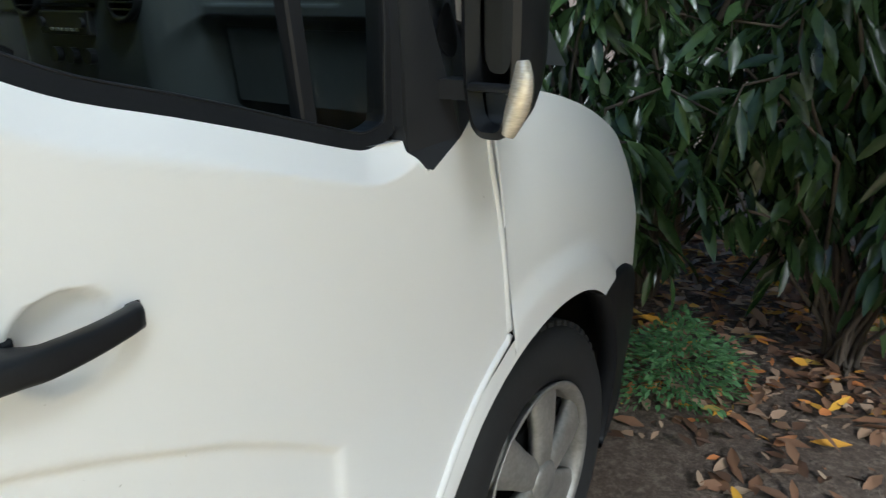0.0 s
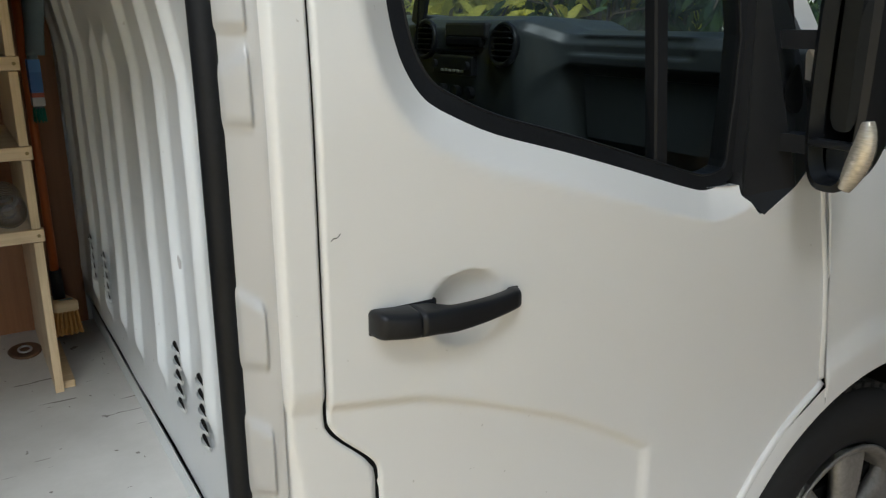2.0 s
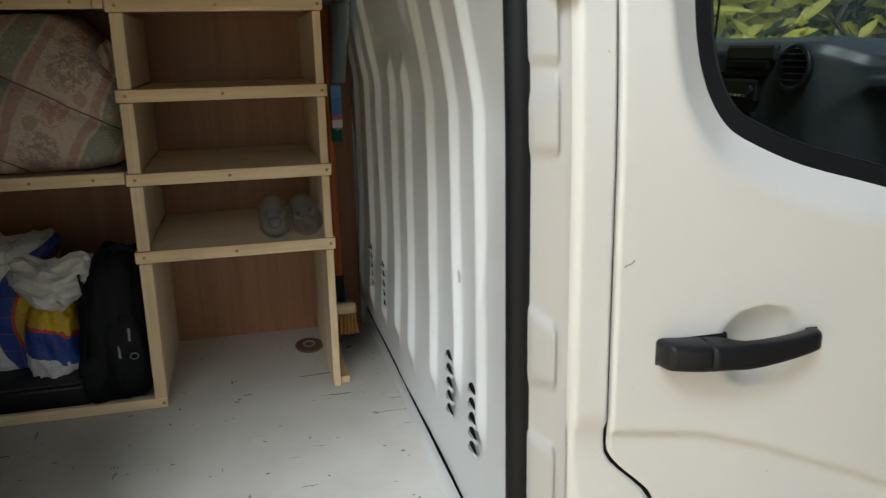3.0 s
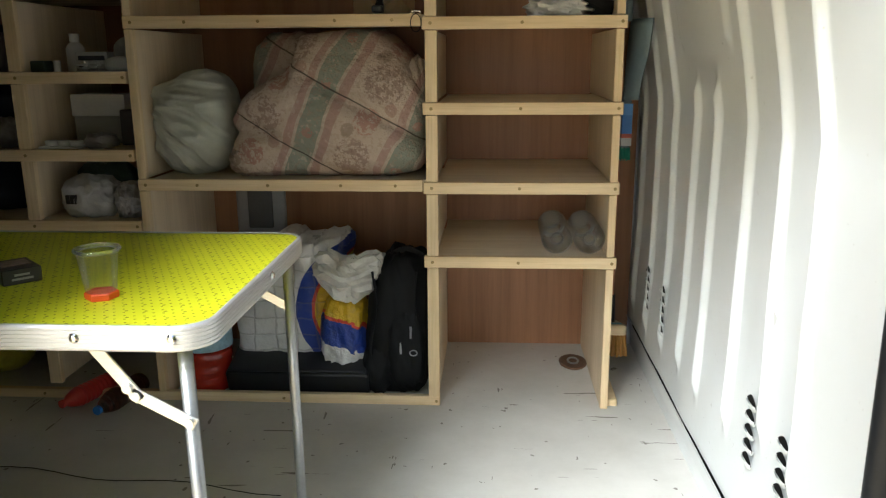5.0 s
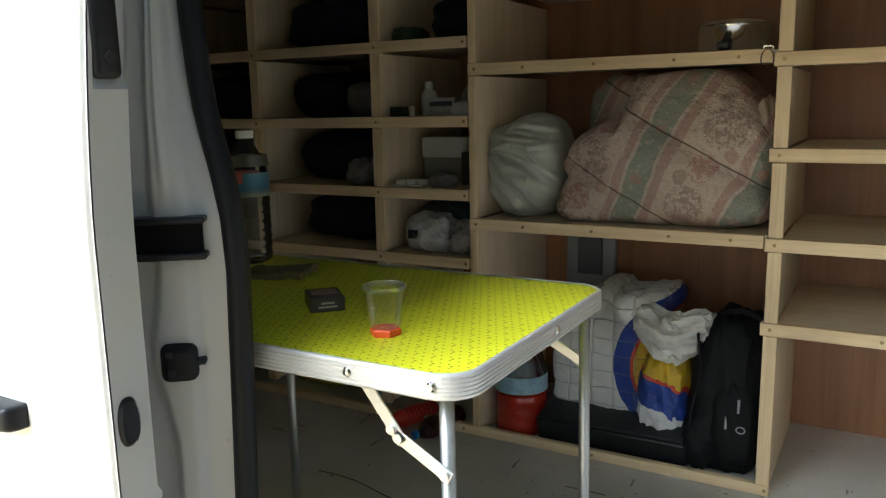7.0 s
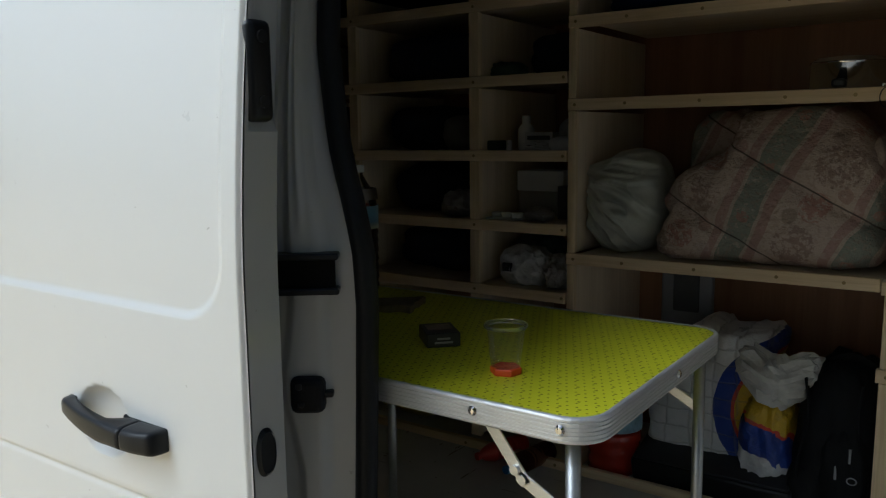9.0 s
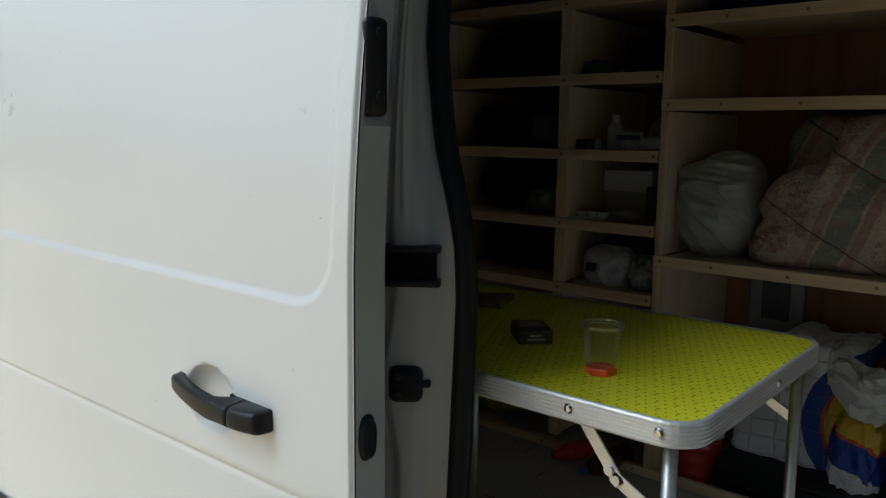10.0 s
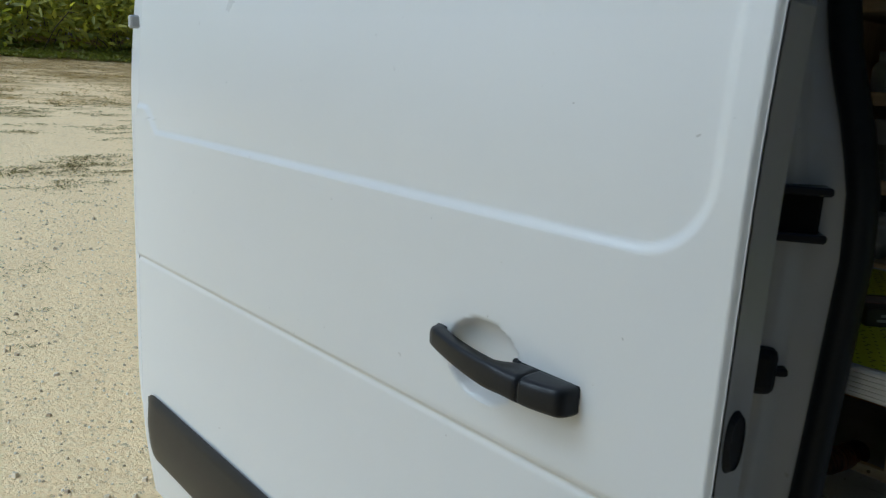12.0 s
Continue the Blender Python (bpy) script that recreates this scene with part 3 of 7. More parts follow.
def front_skin(u, v):
    z = DOOR_Z[round(v * (len(DOOR_Z) - 1))]
    x = min(rear_x(z) + (0.915 - 0.014) * u, gap_x(z) if z < 1.087 else upper_edge(z))
    return (x, door_y(x, z), z)


door = part("front_door", shell(150, len(DOOR_Z) - 1, front_skin, (0, 0.028, 0)), PAINT, van, "white door skin with a scooped handle recess", True)
part("hinge_panel", shell(12, 8, lambda u, v: (
    (0.7035 + 0.160 * v) * (1 - u) + 0.884 * u, (1 - v) * (door_y((0.7035 + 0.160 * v) * (1 - u) + 0.884 * u, 1.0820) - 0.0003) + v * side_y((0.7035 + 0.160 * v) * (1 - u) + 0.884 * u, 1.15), 1.0820 + 0.0680 * v), (0, 0.028, 0)),
    PAINT, door)


WINDOW = flowing(EDGE[2:] + [(0.672, 1.155), (0.676, 1.20), (0.674, 1.42), (0.55, 1.62), (0.38, 1.80), (0.34, 1.815), (0.15, 1.815), (0.108, 1.79), (0.104, 1.60), EDGE[2]], 3)[:-1]


def window_loop(grow):
    """Outline of the side window, grown outwards."""
    out, n = [], len(WINDOW)
    for k in range(n):
        dx, dz = WINDOW[(k + 1) % n][0] - WINDOW[k - 1][0], WINDOW[(k + 1) % n][1] - WINDOW[k - 1][1]
        d = math.hypot(dx, dz)
        out.append((WINDOW[k][0] + dz / d * grow, WINDOW[k][1] - dx / d * grow))
    return out


def ring(outer, inner, y, depth):
    b = bmesh.new()
    o = [b.verts.new((x, side_y(x, z) + y, z)) for x, z in outer]
    i = [b.verts.new((x, side_y(x, z) + y + 0.004, z)) for x, z in inner]
    o2 = [b.verts.new((x, side_y(x, z) + y + depth, z)) for x, z in outer]
    i2 = [b.verts.new((x, side_y(x, z) + y + depth, z)) for x, z in inner]
    n = len(o)
    for k in range(n):
        j = (k + 1) % n
        b.faces.new((o[k], o[j], i[j], i[k]))
        b.faces.new((o[k], o2[k], o2[j], o[j]))
        b.faces.new((i[k], i[j], i2[j], i2[k]))
    return b


window = part("side_window", ring(window_loop(0.003), window_loop(-0.017), 0.028, 0.035), RUBBER, door, "black rubber window surround")
b = bmesh.new()
b.faces.new([b.verts.new((x, side_y(x, z) + 0.040, z)) for x, z in window_loop(-0.012)])
glass = part("window_glass", b, GLASS, window, "tinted side glass")
glass.visible_shadow = False
bead = [(x, side_y(x, z) + 0.0325, z) for x, z in window_loop(-0.0185)]
part("window_bead", sweep(bead + bead[:1], circle(0.0016, 6), cap=False, up=(0, 1, 0)), PLASTIC, window, "thin glossy bead along the glass", True)
part("window_divider", box(0.488, 0.512, 0.034, 0.056, 1.155, 1.70, 0.003, turn=Matrix.Rotation(radians(-6), 4, "Y")), RUBBER, window)


def handle(parent, x_slim, x_fat, z, y0, drop=0.0):
    """A bowed pull handle: grip, lock cap at the thick end and the thin gaskets under both."""
    s = 1 if x_fat > x_slim else -1
    L = abs(x_fat - x_slim)

    def solid(t0, t1, ends, steps=20):
        """A rounded bar from t0 to t1 of the handle's length, reaching back to the skin at its feet."""
        b = bmesh.new()
        rings = []
        for n in range(steps + 1):
            w = n / steps
            t = t0 + (t1 - t0) * w
            front = y0 - 0.011 - 0.023 * math.sin(math.pi * (0.04 + 0.72 * t)) ** 0.8 + 0.004 * smooth_step(0.8, 1.0, t)
            foot = max(smooth_step(0.10, 0.02, t), smooth_step(0.52, 0.66, t))
            back = (front + 0.019) * (1 - foot) + (y0 + 0.004) * foot
            round_off = min(1.0, (min(w / 0.05, 1) if ends[0] else min(0.9 + w * 4, 1)), (min((1 - w) / ends[1], 1) if ends[1] else min(0.94 + (1 - w) * 4, 1)))
            k = 0.30 + 0.70 * math.sqrt(max(0.0, 1 - (1 - round_off) ** 2))
            high = (0.0118 + 0.0038 * smooth_step(0.0, 0.8, t)) * (0.55 + 0.45 * k)
            front = back + (front - back) * k
            mid, half = (front + back) / 2, (back - front) / 2
            zc = z - 0.004 * math.sin(math.pi * t) - drop * t
            ring_pts = []
            for i in range(24):
                a = 2 * math.pi * i / 24
                c, sn = math.cos(a), math.sin(a)
                lean = 1.0 + 0.10 * foot * c
                ring_pts.append(b.verts.new((x_slim + s * L * t, mid + half * math.copysign(abs(c) ** 0.5, c), zc + high * lean * math.copysign(abs(sn) ** 0.5, sn))))
            rings.append(ring_pts)
        for r0, r1 in zip(rings, rings[1:]):
            for i in range(24):
                b.faces.new((r0[i], r0[(i + 1) % 24], r1[(i + 1) % 24], r1[i]))
        b.faces.new(rings[0][::-1])
        b.faces.new(rings[-1])
        bmesh.ops.recalc_face_normals(b, faces=b.faces)
        return b

    h = part("door_handle", solid(0.0, 0.752, (True, 0)), PLASTIC, parent, "black pull handle", True)
    part("lock_cap", solid(0.760, 1.0, (False, 0.22)), PLASTIC, h, "", True)
    for t0, t1, low in ((0.57, 1.003, 0.0148), (-0.006, 0.085, 0.0122)):
        g0, g1 = sorted((x_slim + s * L * t0, x_slim + s * L * t1))
        down = drop * (t0 + t1) / 2 + 0.001
        part("gasket", box(g0, g1, y0 - 0.0015, y0 + 0.006, z - low - down, z + low - down, 0.005, 2), RUBBER, h)
    return h


handle(door, 0.2600, 0.0615, 1.047, 0.0, -0.004)

part("scratch", sweep([(0.022 + 0.0012 * i, door_y(0.03, 1.15) - 0.0004, 1.1465 + 0.0007 * i + 0.0012 * math.sin(i * 0.8)) for i in range(10)], circle(0.00035, 5)), DARK, door, "fine dark scratch in the paint")

# mirror: sail plate, two arms, housing, two glasses, indicator
b = bmesh.new()
outline = [(0.668, 1.150), (0.678, 1.115), (0.713, 1.086), (0.790, 1.119), (0.872, 1.152), (0.845, 1.36), (0.74, 1.47), (0.676, 1.47)]
va = [b.verts.new((x, side_y(x, z) + (-0.001 if z < 1.153 and x > 0.70 else 0.012), z)) for x, z in outline]
vb = [b.verts.new((x, side_y(x, z) + 0.050, z)) for x, z in outline]
b.faces.new(va)
for k in range(len(va)):
    j = (k + 1) % len(va)
    b.faces.new((va[k], vb[k], vb[j], va[j]))
plate = part("mirror_plate", b, GREYPL, door, "black plastic sail panel")
# flat disc on the plate, its black standing for shade in the hollow
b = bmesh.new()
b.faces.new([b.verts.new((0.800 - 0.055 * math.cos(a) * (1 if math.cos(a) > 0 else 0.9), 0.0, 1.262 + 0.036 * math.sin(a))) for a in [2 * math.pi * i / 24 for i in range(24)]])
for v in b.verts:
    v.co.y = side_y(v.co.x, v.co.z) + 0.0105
part("sail_shade_disc", b, DARK, plate, "flat dark disc for the shade in the sail panel's hollow")
MX, MY, MZ, MRY, MRZ = 0.745, -0.070, 1.316, 0.044, 0.187
ARM = [(-0.02, -0.013), (0.02, -0.013), (0.02, 0.013), (-0.02, 0.013)]
mirror = part("wing_mirror", sweep([(0.765, 0.03, 1.188), (0.765, -0.01, 1.19), (0.765, -0.035, 1.19)], ARM), GREYPL, van, "black wing mirror arm")
part("mirror_arm", sweep([(0.765, 0.04, 1.335), (0.765, -0.01, 1.335), (0.765, -0.035, 1.335)], ARM), GREYPL, mirror)


def mirror_case(u, v):
    """Back of the mirror housing: a deep rounded bowl, open to the rear."""
    a = 2 * math.pi * u
    cy, cz, ry, rz = MY, MZ, MRY, MRZ
    n = 3.4
    c, s = math.cos(a), math.sin(a)
    k = (abs(c) ** n + abs(s) ** n) ** (-1 / n)
    depth = math.sin(v * math.pi / 2)
    shrink = math.cos(v * math.pi / 2) ** 0.55 if v < 1 else 0.02
    if v <= 0.001:
        shrink = 1.0
    return (MX + 0.095 * depth, cy + ry * k * c * shrink - 0.01 * depth, cz + rz * k * s * shrink)


case = part("mirror_housing", sheet(40, 12, mirror_case, wrap=True), PLASTIC, mirror, "black mirror shell", True)


def oval(cy, cz, ry, rz, x, n=40, p=3.4):
    out = []
    for i in range(n):
        a = 2 * math.pi * i / n
        c, s = math.cos(a), math.sin(a)
        k = (abs(c) ** p + abs(s) ** p) ** (-1 / p)
        out.append(Vector((x, cy + ry * k * c, cz + rz * k * s)))
    return out


def band(loop_a, loop_b, bm=None):
    b = bm or bmesh.new()
    va, vb = [b.verts.new(p) for p in loop_a], [b.verts.new(p) for p in loop_b]
    for k in range(len(va)):
        j = (k + 1) % len(va)
        b.faces.new((va[k], va[j], vb[j], vb[k]))
    return b


b = band(oval(MY, MZ, MRY, MRZ, MX), oval(MY, MZ, MRY - 0.009, MRZ - 0.010, MX - 0.006))
band(oval(MY, MZ, MRY - 0.009, MRZ - 0.010, MX - 0.006), oval(MY, MZ, MRY - 0.014, MRZ - 0.016, MX + 0.022), b)
part("mirror_rim", b, PLASTIC, mirror, "", True)
part("mirror_bar", box(MX - 0.005, MX + 0.015, MY - MRY + 0.006, MY + MRY - 0.006, 1.190, 1.201, 0.004, 2), PLASTIC, mirror)
b = bmesh.new()
b.faces.new([b.verts.new(p) for p in oval(MY, 1.350, MRY - 0.013, 0.138, MX + 0.018)])
for v in b.verts:
    v.co.x += 0.28 * (v.co.y - MY)
part("mirror_glass", b, MIRROR, mirror, "main mirror glass")
b = bmesh.new()
b.faces.new([b.verts.new(p) for p in oval(MY, 1.168, MRY - 0.015, 0.026, MX + 0.018)])
for v in b.verts:
    v.co.x += 0.28 * (v.co.y - MY)
part("wide_angle_glass", b, MIRROR, mirror, "small wide-angle mirror glass")
lens = sweep([(MX + 0.004, -0.094 - 0.021 * math.sin(t * 1.9), 1.137 + 0.095 * t) for t in [i / 70 for i in range(71)]],
             lambda t: circle((0.004 + 0.0125 * math.sin(math.pi * min(1, 0.10 + 0.82 * t)) ** 0.7) * (1 + 0.014 * math.sin(75 * t)), 14, 0.9), up=(1, 0, 0))
part("indicator", lens, LAMP, mirror, "clear ribbed indicator lens", True)

# front wing: from the arch outwards
ARCH = (1.12, 0.325)
SWEEP = 125


ARCH_R = 0.428


def wing_ray(u, r):
    """A place on the wing's outline plan: u round the arch, r from its middle."""
    a = radians(204 - 148 * u - SWEEP * u ** 3 * max(0, r - ARCH_R))
    return ARCH[0] + r * math.cos(a), ARCH[1] + r * math.sin(a)


@functools.lru_cache(None)
def wing_reach(u):
    r = ARCH_R
    while r < 1.2:
        x, z = wing_ray(u, r)
        if not (x < 1.79 and z < 1.165 - 0.28 * max(0, x - 0.95) ** 1.4 and (x > gap_x(z) + 0.012 if z > 0.30 else r < 0.47)):
            break
        r += 0.001
    return max(r, ARCH_R + 0.02)


def wing(u, v):
    r0 = ARCH_R
    r = r0 + (wing_reach(u) - r0) * v
    x, z = wing_ray(u, r)
    flare = smooth_step(0.45, 0.62, u)
    lip = (0.012 + 0.002 * flare) * (1 - smooth_step(0.055 * flare, 0.10, r - r0))
    return (x, side_y(x, z) - lip + 0.004, z)


part("front_wing", sheet(200, 24, wing), PAINT, van, "white front wing with a flared wheel arch", True)
b = bmesh.new()
lipo = [wing(i / 60, 0) for i in range(61)]
rows = [[b.verts.new((p[0], p[1] + d, p[2])) for p in lipo] for d in (0.0, 0.030, 0.30)]
for r0, r1 in zip(rows, rows[1:]):
    for i in range(60):
        b.faces.new((r0[i], r0[i + 1], r1[i + 1], r1[i]))
part("wheel_arch_liner", b, RUBBER, van, "black wheel arch liner")
# white bead stands for light caught on the door's front edge
part("edge_glint", sweep([(gap_x(z) + 0.0065 + 0.002 * smooth_step(0.80, 0.74, z), side_y(gap_x(z), z) + 0.0045 - 0.0025 * smooth_step(0.82, 0.74, z), z) for z in [0.36 + 0.01 * i for i in range(79)]], lambda s: circle(0.0078 + 0.001 * smooth_step(0.54, 0.46, s), 10)), PAINT, van, "", True)

# bumper and nose
def bumper(u, v):
    """Black bumper wrapping the nose: u across, v upwards."""
    y = 0.10 + 1.70 * u
    e = abs(2 * u - 1)
    x = 1.96 - 0.40 * e ** 4
    return (x - 0.05 * (1 - v) + 0.02 * math.sin(math.pi * v), y, 0.22 + 0.43 * v)


part("front_bumper", sheet(40, 10, bumper), RUBBER, van, "dark grey plastic bumper", True)


def corner(u, v):
    """Bumper end: fills in below the wing, round the front of the wheel arch."""
    r = 0.430 + (0.30 - 0.06 * u) * v
    a = radians(55.6 - SWEEP * (r - 0.43) * (1 - u) - 82 * u)
    x, z = ARCH[0] + r * math.cos(a), max(0.20, ARCH[1] + r * math.sin(a))
    return (x, side_y(x, max(z, 0.60)) - 0.004 + 0.02 * smooth_step(0.45, 0.2, z), z)


part("bumper_corner", shell(20, 14, corner, (0, 0.05, 0)), RUBBER, van, "dark grey bumper end", True)


def bonnet(u, v):
    y = 0.14 + 1.62 * u
    e = abs(2 * u - 1)
    x = 0.95 + (0.93 - 0.25 * e ** 3) * v
    return (x, y, 1.215 - 0.10 * e ** 4 - 0.10 * v - 0.30 * v ** 3.5)


part("bonnet", sheet(36, 26, bonnet), PAINT, van, "white sloping bonnet", True)


def nose(u, v):
    y = 0.14 + 1.62 * u
    e = abs(2 * u - 1)
    return (1.88 - 0.25 * e ** 3 + 0.06 * (1 - v), y, 0.63 + 0.185 * v - 0.10 * e ** 4 * v)


part("nose_panel", sheet(36, 8, nose), PAINT, van, "", True)


def wing_top(u, v):
    x = 0.878 + 0.86 * u
    z0 = 1.165 - 0.28 * max(0, x - 0.95) ** 1.4
    k = max(0.0, (x - 0.95) / 0.68)
    p, q = Vector((x, side_y(x, z0) + 0.004, z0)), Vector((x, 0.145, 1.115 - 0.10 * k - 0.30 * k ** 3.5))
    return p.lerp(q, v) + Vector((0, 0, 0.012 * math.sin(math.pi * v)))


part("wing_top", sheet(30, 6, wing_top), PAINT, van, "", True)

# wheels
def wheel(at, out, name_label):
    w = hold(tagged(new("wheel"), name_label), van)
    w.location = Vector(at) - Vector(van.location)
    w.matrix_parent_inverse = Matrix()
    turn = Matrix.Rotation(radians(90 * out), 4, "X")

    def sub(nm, bm, mat, lab="", sm=True):
        ob = new(nm, mesh_of(nm, bm, mat, sm))
        ob.parent = w
        return tagged(ob, lab)

    prof = [(0.205, -0.10), (0.215, -0.005), (0.235, 0.004), (0.275, 0.010), (0.305, 0.004), (0.322, -0.008), (0.331, -0.022), (0.335, -0.05), (0.335, -0.15), (0.325, -0.185), (0.28, -0.20), (0.205, -0.19)]
    sub("tyre", lathe(prof, (0, 0, 0), 64, turn), TYRE, "black road tyre")
    t = bmesh.new()
    for i in range(60):
        a = 2 * math.pi * i / 60
        for h, hw in ((-0.035, 0.016), (-0.085, 0.020), (-0.140, 0.020)):
            rr = 0.3345
            blk = box(-0.0115, 0.0115, -hw, hw, rr - 0.006, rr + 0.007, 0.002)
            bmesh.ops.transform(blk, matrix=Matrix.Rotation(a, 4, "Y") @ Matrix.Translation((0, -h * out, 0)), verts=blk.verts)
            add(t, blk)
    tagged(sub("tread", t, TYRE, "block tread", False), kind="stuff")
    d = lathe([(0.207, 0.0), (0.217, 0.006), (0.212, 0.009), (0.200, 0.004), (0.192, -0.012), (0.190, -0.08)], (0, 0, 0), 56, turn)
    rim = sub("rim", d, ALLOY, "scuffed silver wheel trim")
    # flat black disc paints the shade behind the spokes
    dark = sub("wheel_shade_disc", lathe([(0.0, -0.075), (0.19, -0.075)], (0, 0, 0), 40, turn), DARK)
    for k in range(6):
        a = 2 * math.pi * k / 6 + 0.35

        def spoke(u, v):
            r = 0.035 + 0.168 * v
            wid = 0.026 + 0.032 * v + 0.016 * max(0.0, 0.45 - v)
            return Vector((r, (2 * u - 1) * wid, 0.012 - 0.016 * v ** 2 - 0.010 * max(0.0, abs(2 * u - 1) - 0.6) / 0.4))

        s = shell(8, 10, spoke, (0, 0, -0.018))
        bmesh.ops.transform(s, matrix=turn @ Matrix.Rotation(a, 4, "Z"), verts=s.verts)
        sp = sub("spoke", s, ALLOY)
    hub = lathe([(0.0, 0.020), (0.035, 0.019), (0.048, 0.012), (0.054, -0.01)], (0, 0, 0), 28, turn)
    sub("hub_cap", hub, ALLOY)
    return w


wheel((WHEEL.x, 0.048, WHEEL.z), 1, "steel wheel with a grey spoked trim")
wheel((-2.0, 0.06, WHEEL.z), 1, "rear wheel with a grey spoked trim")
wheel((WHEEL.x, 1.852, WHEEL.z), -1, "steel wheel with a grey spoked trim")
wheel((-2.0, 1.84, WHEEL.z), -1, "rear wheel with a grey spoked trim")

# pillar behind the front door: outer strip, jamb with embossed pads, seal
def strip_y(x, z):
    return side_y(x, z) + 0.007 * smooth_step(0.0, 0.012, 0.978 - z)


def pillar(u, v):
    z = 0.36 + 1.48 * v
    x = -0.034 * (1 - u) + (rear_x(z) - 0.006) * u
    edge = 0.010 * (1 - smooth_step(0, 0.18, u))
    return (x, strip_y(x, z) + edge, z)


pil = part("door_pillar", shell(14, 110, pillar, (0, 0.03, 0)), PAINT, van, "white pillar strip behind the cab door", True)
part("door_gap", sweep([(rear_x(z) - 0.003, side_y(0, z) + 0.018, z) for z in [0.36 + 0.02 * i for i in range(74)]], [(-0.006, -0.008), (0.006, -0.008), (0.006, 0.008), (-0.006, 0.008)]), DARK, van)


def jamb(u, v):
    z = 0.40 + 1.42 * v
    x = -0.034 - 0.038 * u
    y = side_y(x, z) + 0.010 + 0.042 * u ** 0.8 - 0.006 * math.sin(math.pi * u)
    for z0, z1, slope in ((1.350, 1.420, 0.010), (1.262, 1.312, 0.034), (1.016, 1.106, -0.030), (0.868, 0.962, -0.022), (0.62, 0.72, -0.03)):
        z2 = z1 + slope * (1 - u)
        pad = smooth_step(z0, z0 + 0.006, z) * smooth_step(z2 + 0.004, z2 - 0.008, z)
        y -= 0.008 * pad * smooth_step(0.22, 0.32, u) * smooth_step(0.92, 0.80, u)
    return (x, y, z)


part("pillar_jamb", sheet(22, 220, jamb), SHADED_PAINT, van, "white embossed door jamb", True)
b = box(-0.052, -0.028, 0.012, 0.030, 1.408, 1.432, 0.004, 2)
rod((-0.040, 0.012, 1.42), (-0.040, 0.002, 1.42), 0.007, 12, bm=b)
part("striker", b, STEEL, van, "grey door striker")
part("pillar_inner", box(-0.064, 0.0, 0.058, 0.080, 0.47, 1.86, 0.004), SHADED_PAINT, van)

SEAL_SEC = [(0.013 * math.cos(a) * (1.15 if math.cos(a) > 0 else 1), 0.016 * math.sin(a)) for a in [2 * math.pi * i / 12 for i in range(12)]]


def seal_x(z):
    return along([(0.35, -1.100), (0.749, -1.092), (1.020, -1.080), (1.198, -1.073), (1.259, -1.077), (1.309, -1.089), (1.357, -1.106), (1.397, -1.119), (1.513, -1.143), (1.726, -1.155)], z)


b = sweep([(-0.071, side_y(0, z) + 0.055, z) for z in [0.48 + 0.035 * i for i in range(38)]], SEAL_SEC, up=(0, 1, 0))
sweep([(seal_x(z), side_y(-1, z) + 0.140, z) for z in [0.48 + 0.0325 * i for i in range(39)]], SEAL_SEC, b, up=(0, 1, 0))
sweep([(-0.071 - 1.09 * i / 30, side_y(0, 1.77) + 0.055 + 0.085 * i / 30, 1.775) for i in range(31)], SEAL_SEC, b)
part("door_seal", b, RUBBER, van, "black rubber seal round the side opening", True)

# pillar behind the side opening, seen past the slid-back door
def rear_jamb(u, v):
    z = 0.42 + 1.40 * v
    deep = seal_x(z) - 0.012
    x = along([(0, -1.240), (0.5, -1.166), (1, deep)], u) + 0.006 * math.sin(math.pi * u)
    y = side_y(-1, z) + along([(0, 0.022), (0.5, 0.084), (1, 0.137)], u)
    # raised panel: its fold swells round the latch; the inner side falls back to the seal
    edge = along([(0.42, 0.60), (0.98, 0.58), (1.04, 0.52), (1.07, 0.475), (1.11, 0.475), (1.16, 0.52), (1.20, 0.545), (1.30, 0.53), (1.82, 0.52)], z)
    out = 0.011 * smooth_step(edge - 0.035, edge + 0.030, u) - 0.009 * smooth_step(0.70, 0.82, u) + 0.0015 * noise.noise((u * 6, z * 5, 3.0))
    out += 0.004 * math.exp(-((u - 0.63) / 0.03) ** 2) * smooth_step(1.27, 1.33, z)
    return (x + 0.615 * out, y - 0.79 * out, z)


part("rear_jamb", sheet(110, 150, rear_jamb), SHADED_PAINT, van, "white pressed jamb behind the side opening", True)


def on_jamb(x0, x1, y0, y1, z0, z1, r, seg=1):
    """A block lying along the slant of the jamb; x runs inwards along it, y out of it."""
    slant = Matrix.Translation((-1.165, 0.083, 0.0)) @ Matrix.Rotation(math.atan2(0.113, 0.145), 4, "Z")
    b = box(x0, x1, -y1, -y0, z0, z1, r, seg)
    bmesh.ops.transform(b, matrix=slant, verts=b.verts)
    return b


part("door_track", on_jamb(-0.09, 0.068, -0.014, 0.022, 1.217, 1.258, 0.003), DARK, van, "black roller track end")
for z in (1.213, 1.256):
    part("track_lip", on_jamb(-0.09, 0.074, -0.014, 0.030, z, z + 0.008, 0.002), PLASTIC, van)
b = on_jamb(0.008, 0.052, -0.006, 0.026, 1.060, 1.108, 0.010, 3)
add(b, on_jamb(0.046, 0.062, 0.004, 0.020, 1.080, 1.088, 0.002))
part("latch", b, RUBBER, van, "black door latch block")
for x, z in ((0.020, 1.097), (0.022, 1.074)):
    part("bolt", on_jamb(x - 0.004, x + 0.004, 0.024, 0.029, z - 0.004, z + 0.004, 0.0025, 2), GREYPL, van)

# sliding door, pushed back along the outside
SLIDE_F, SLIDE_R = -1.085, -2.396


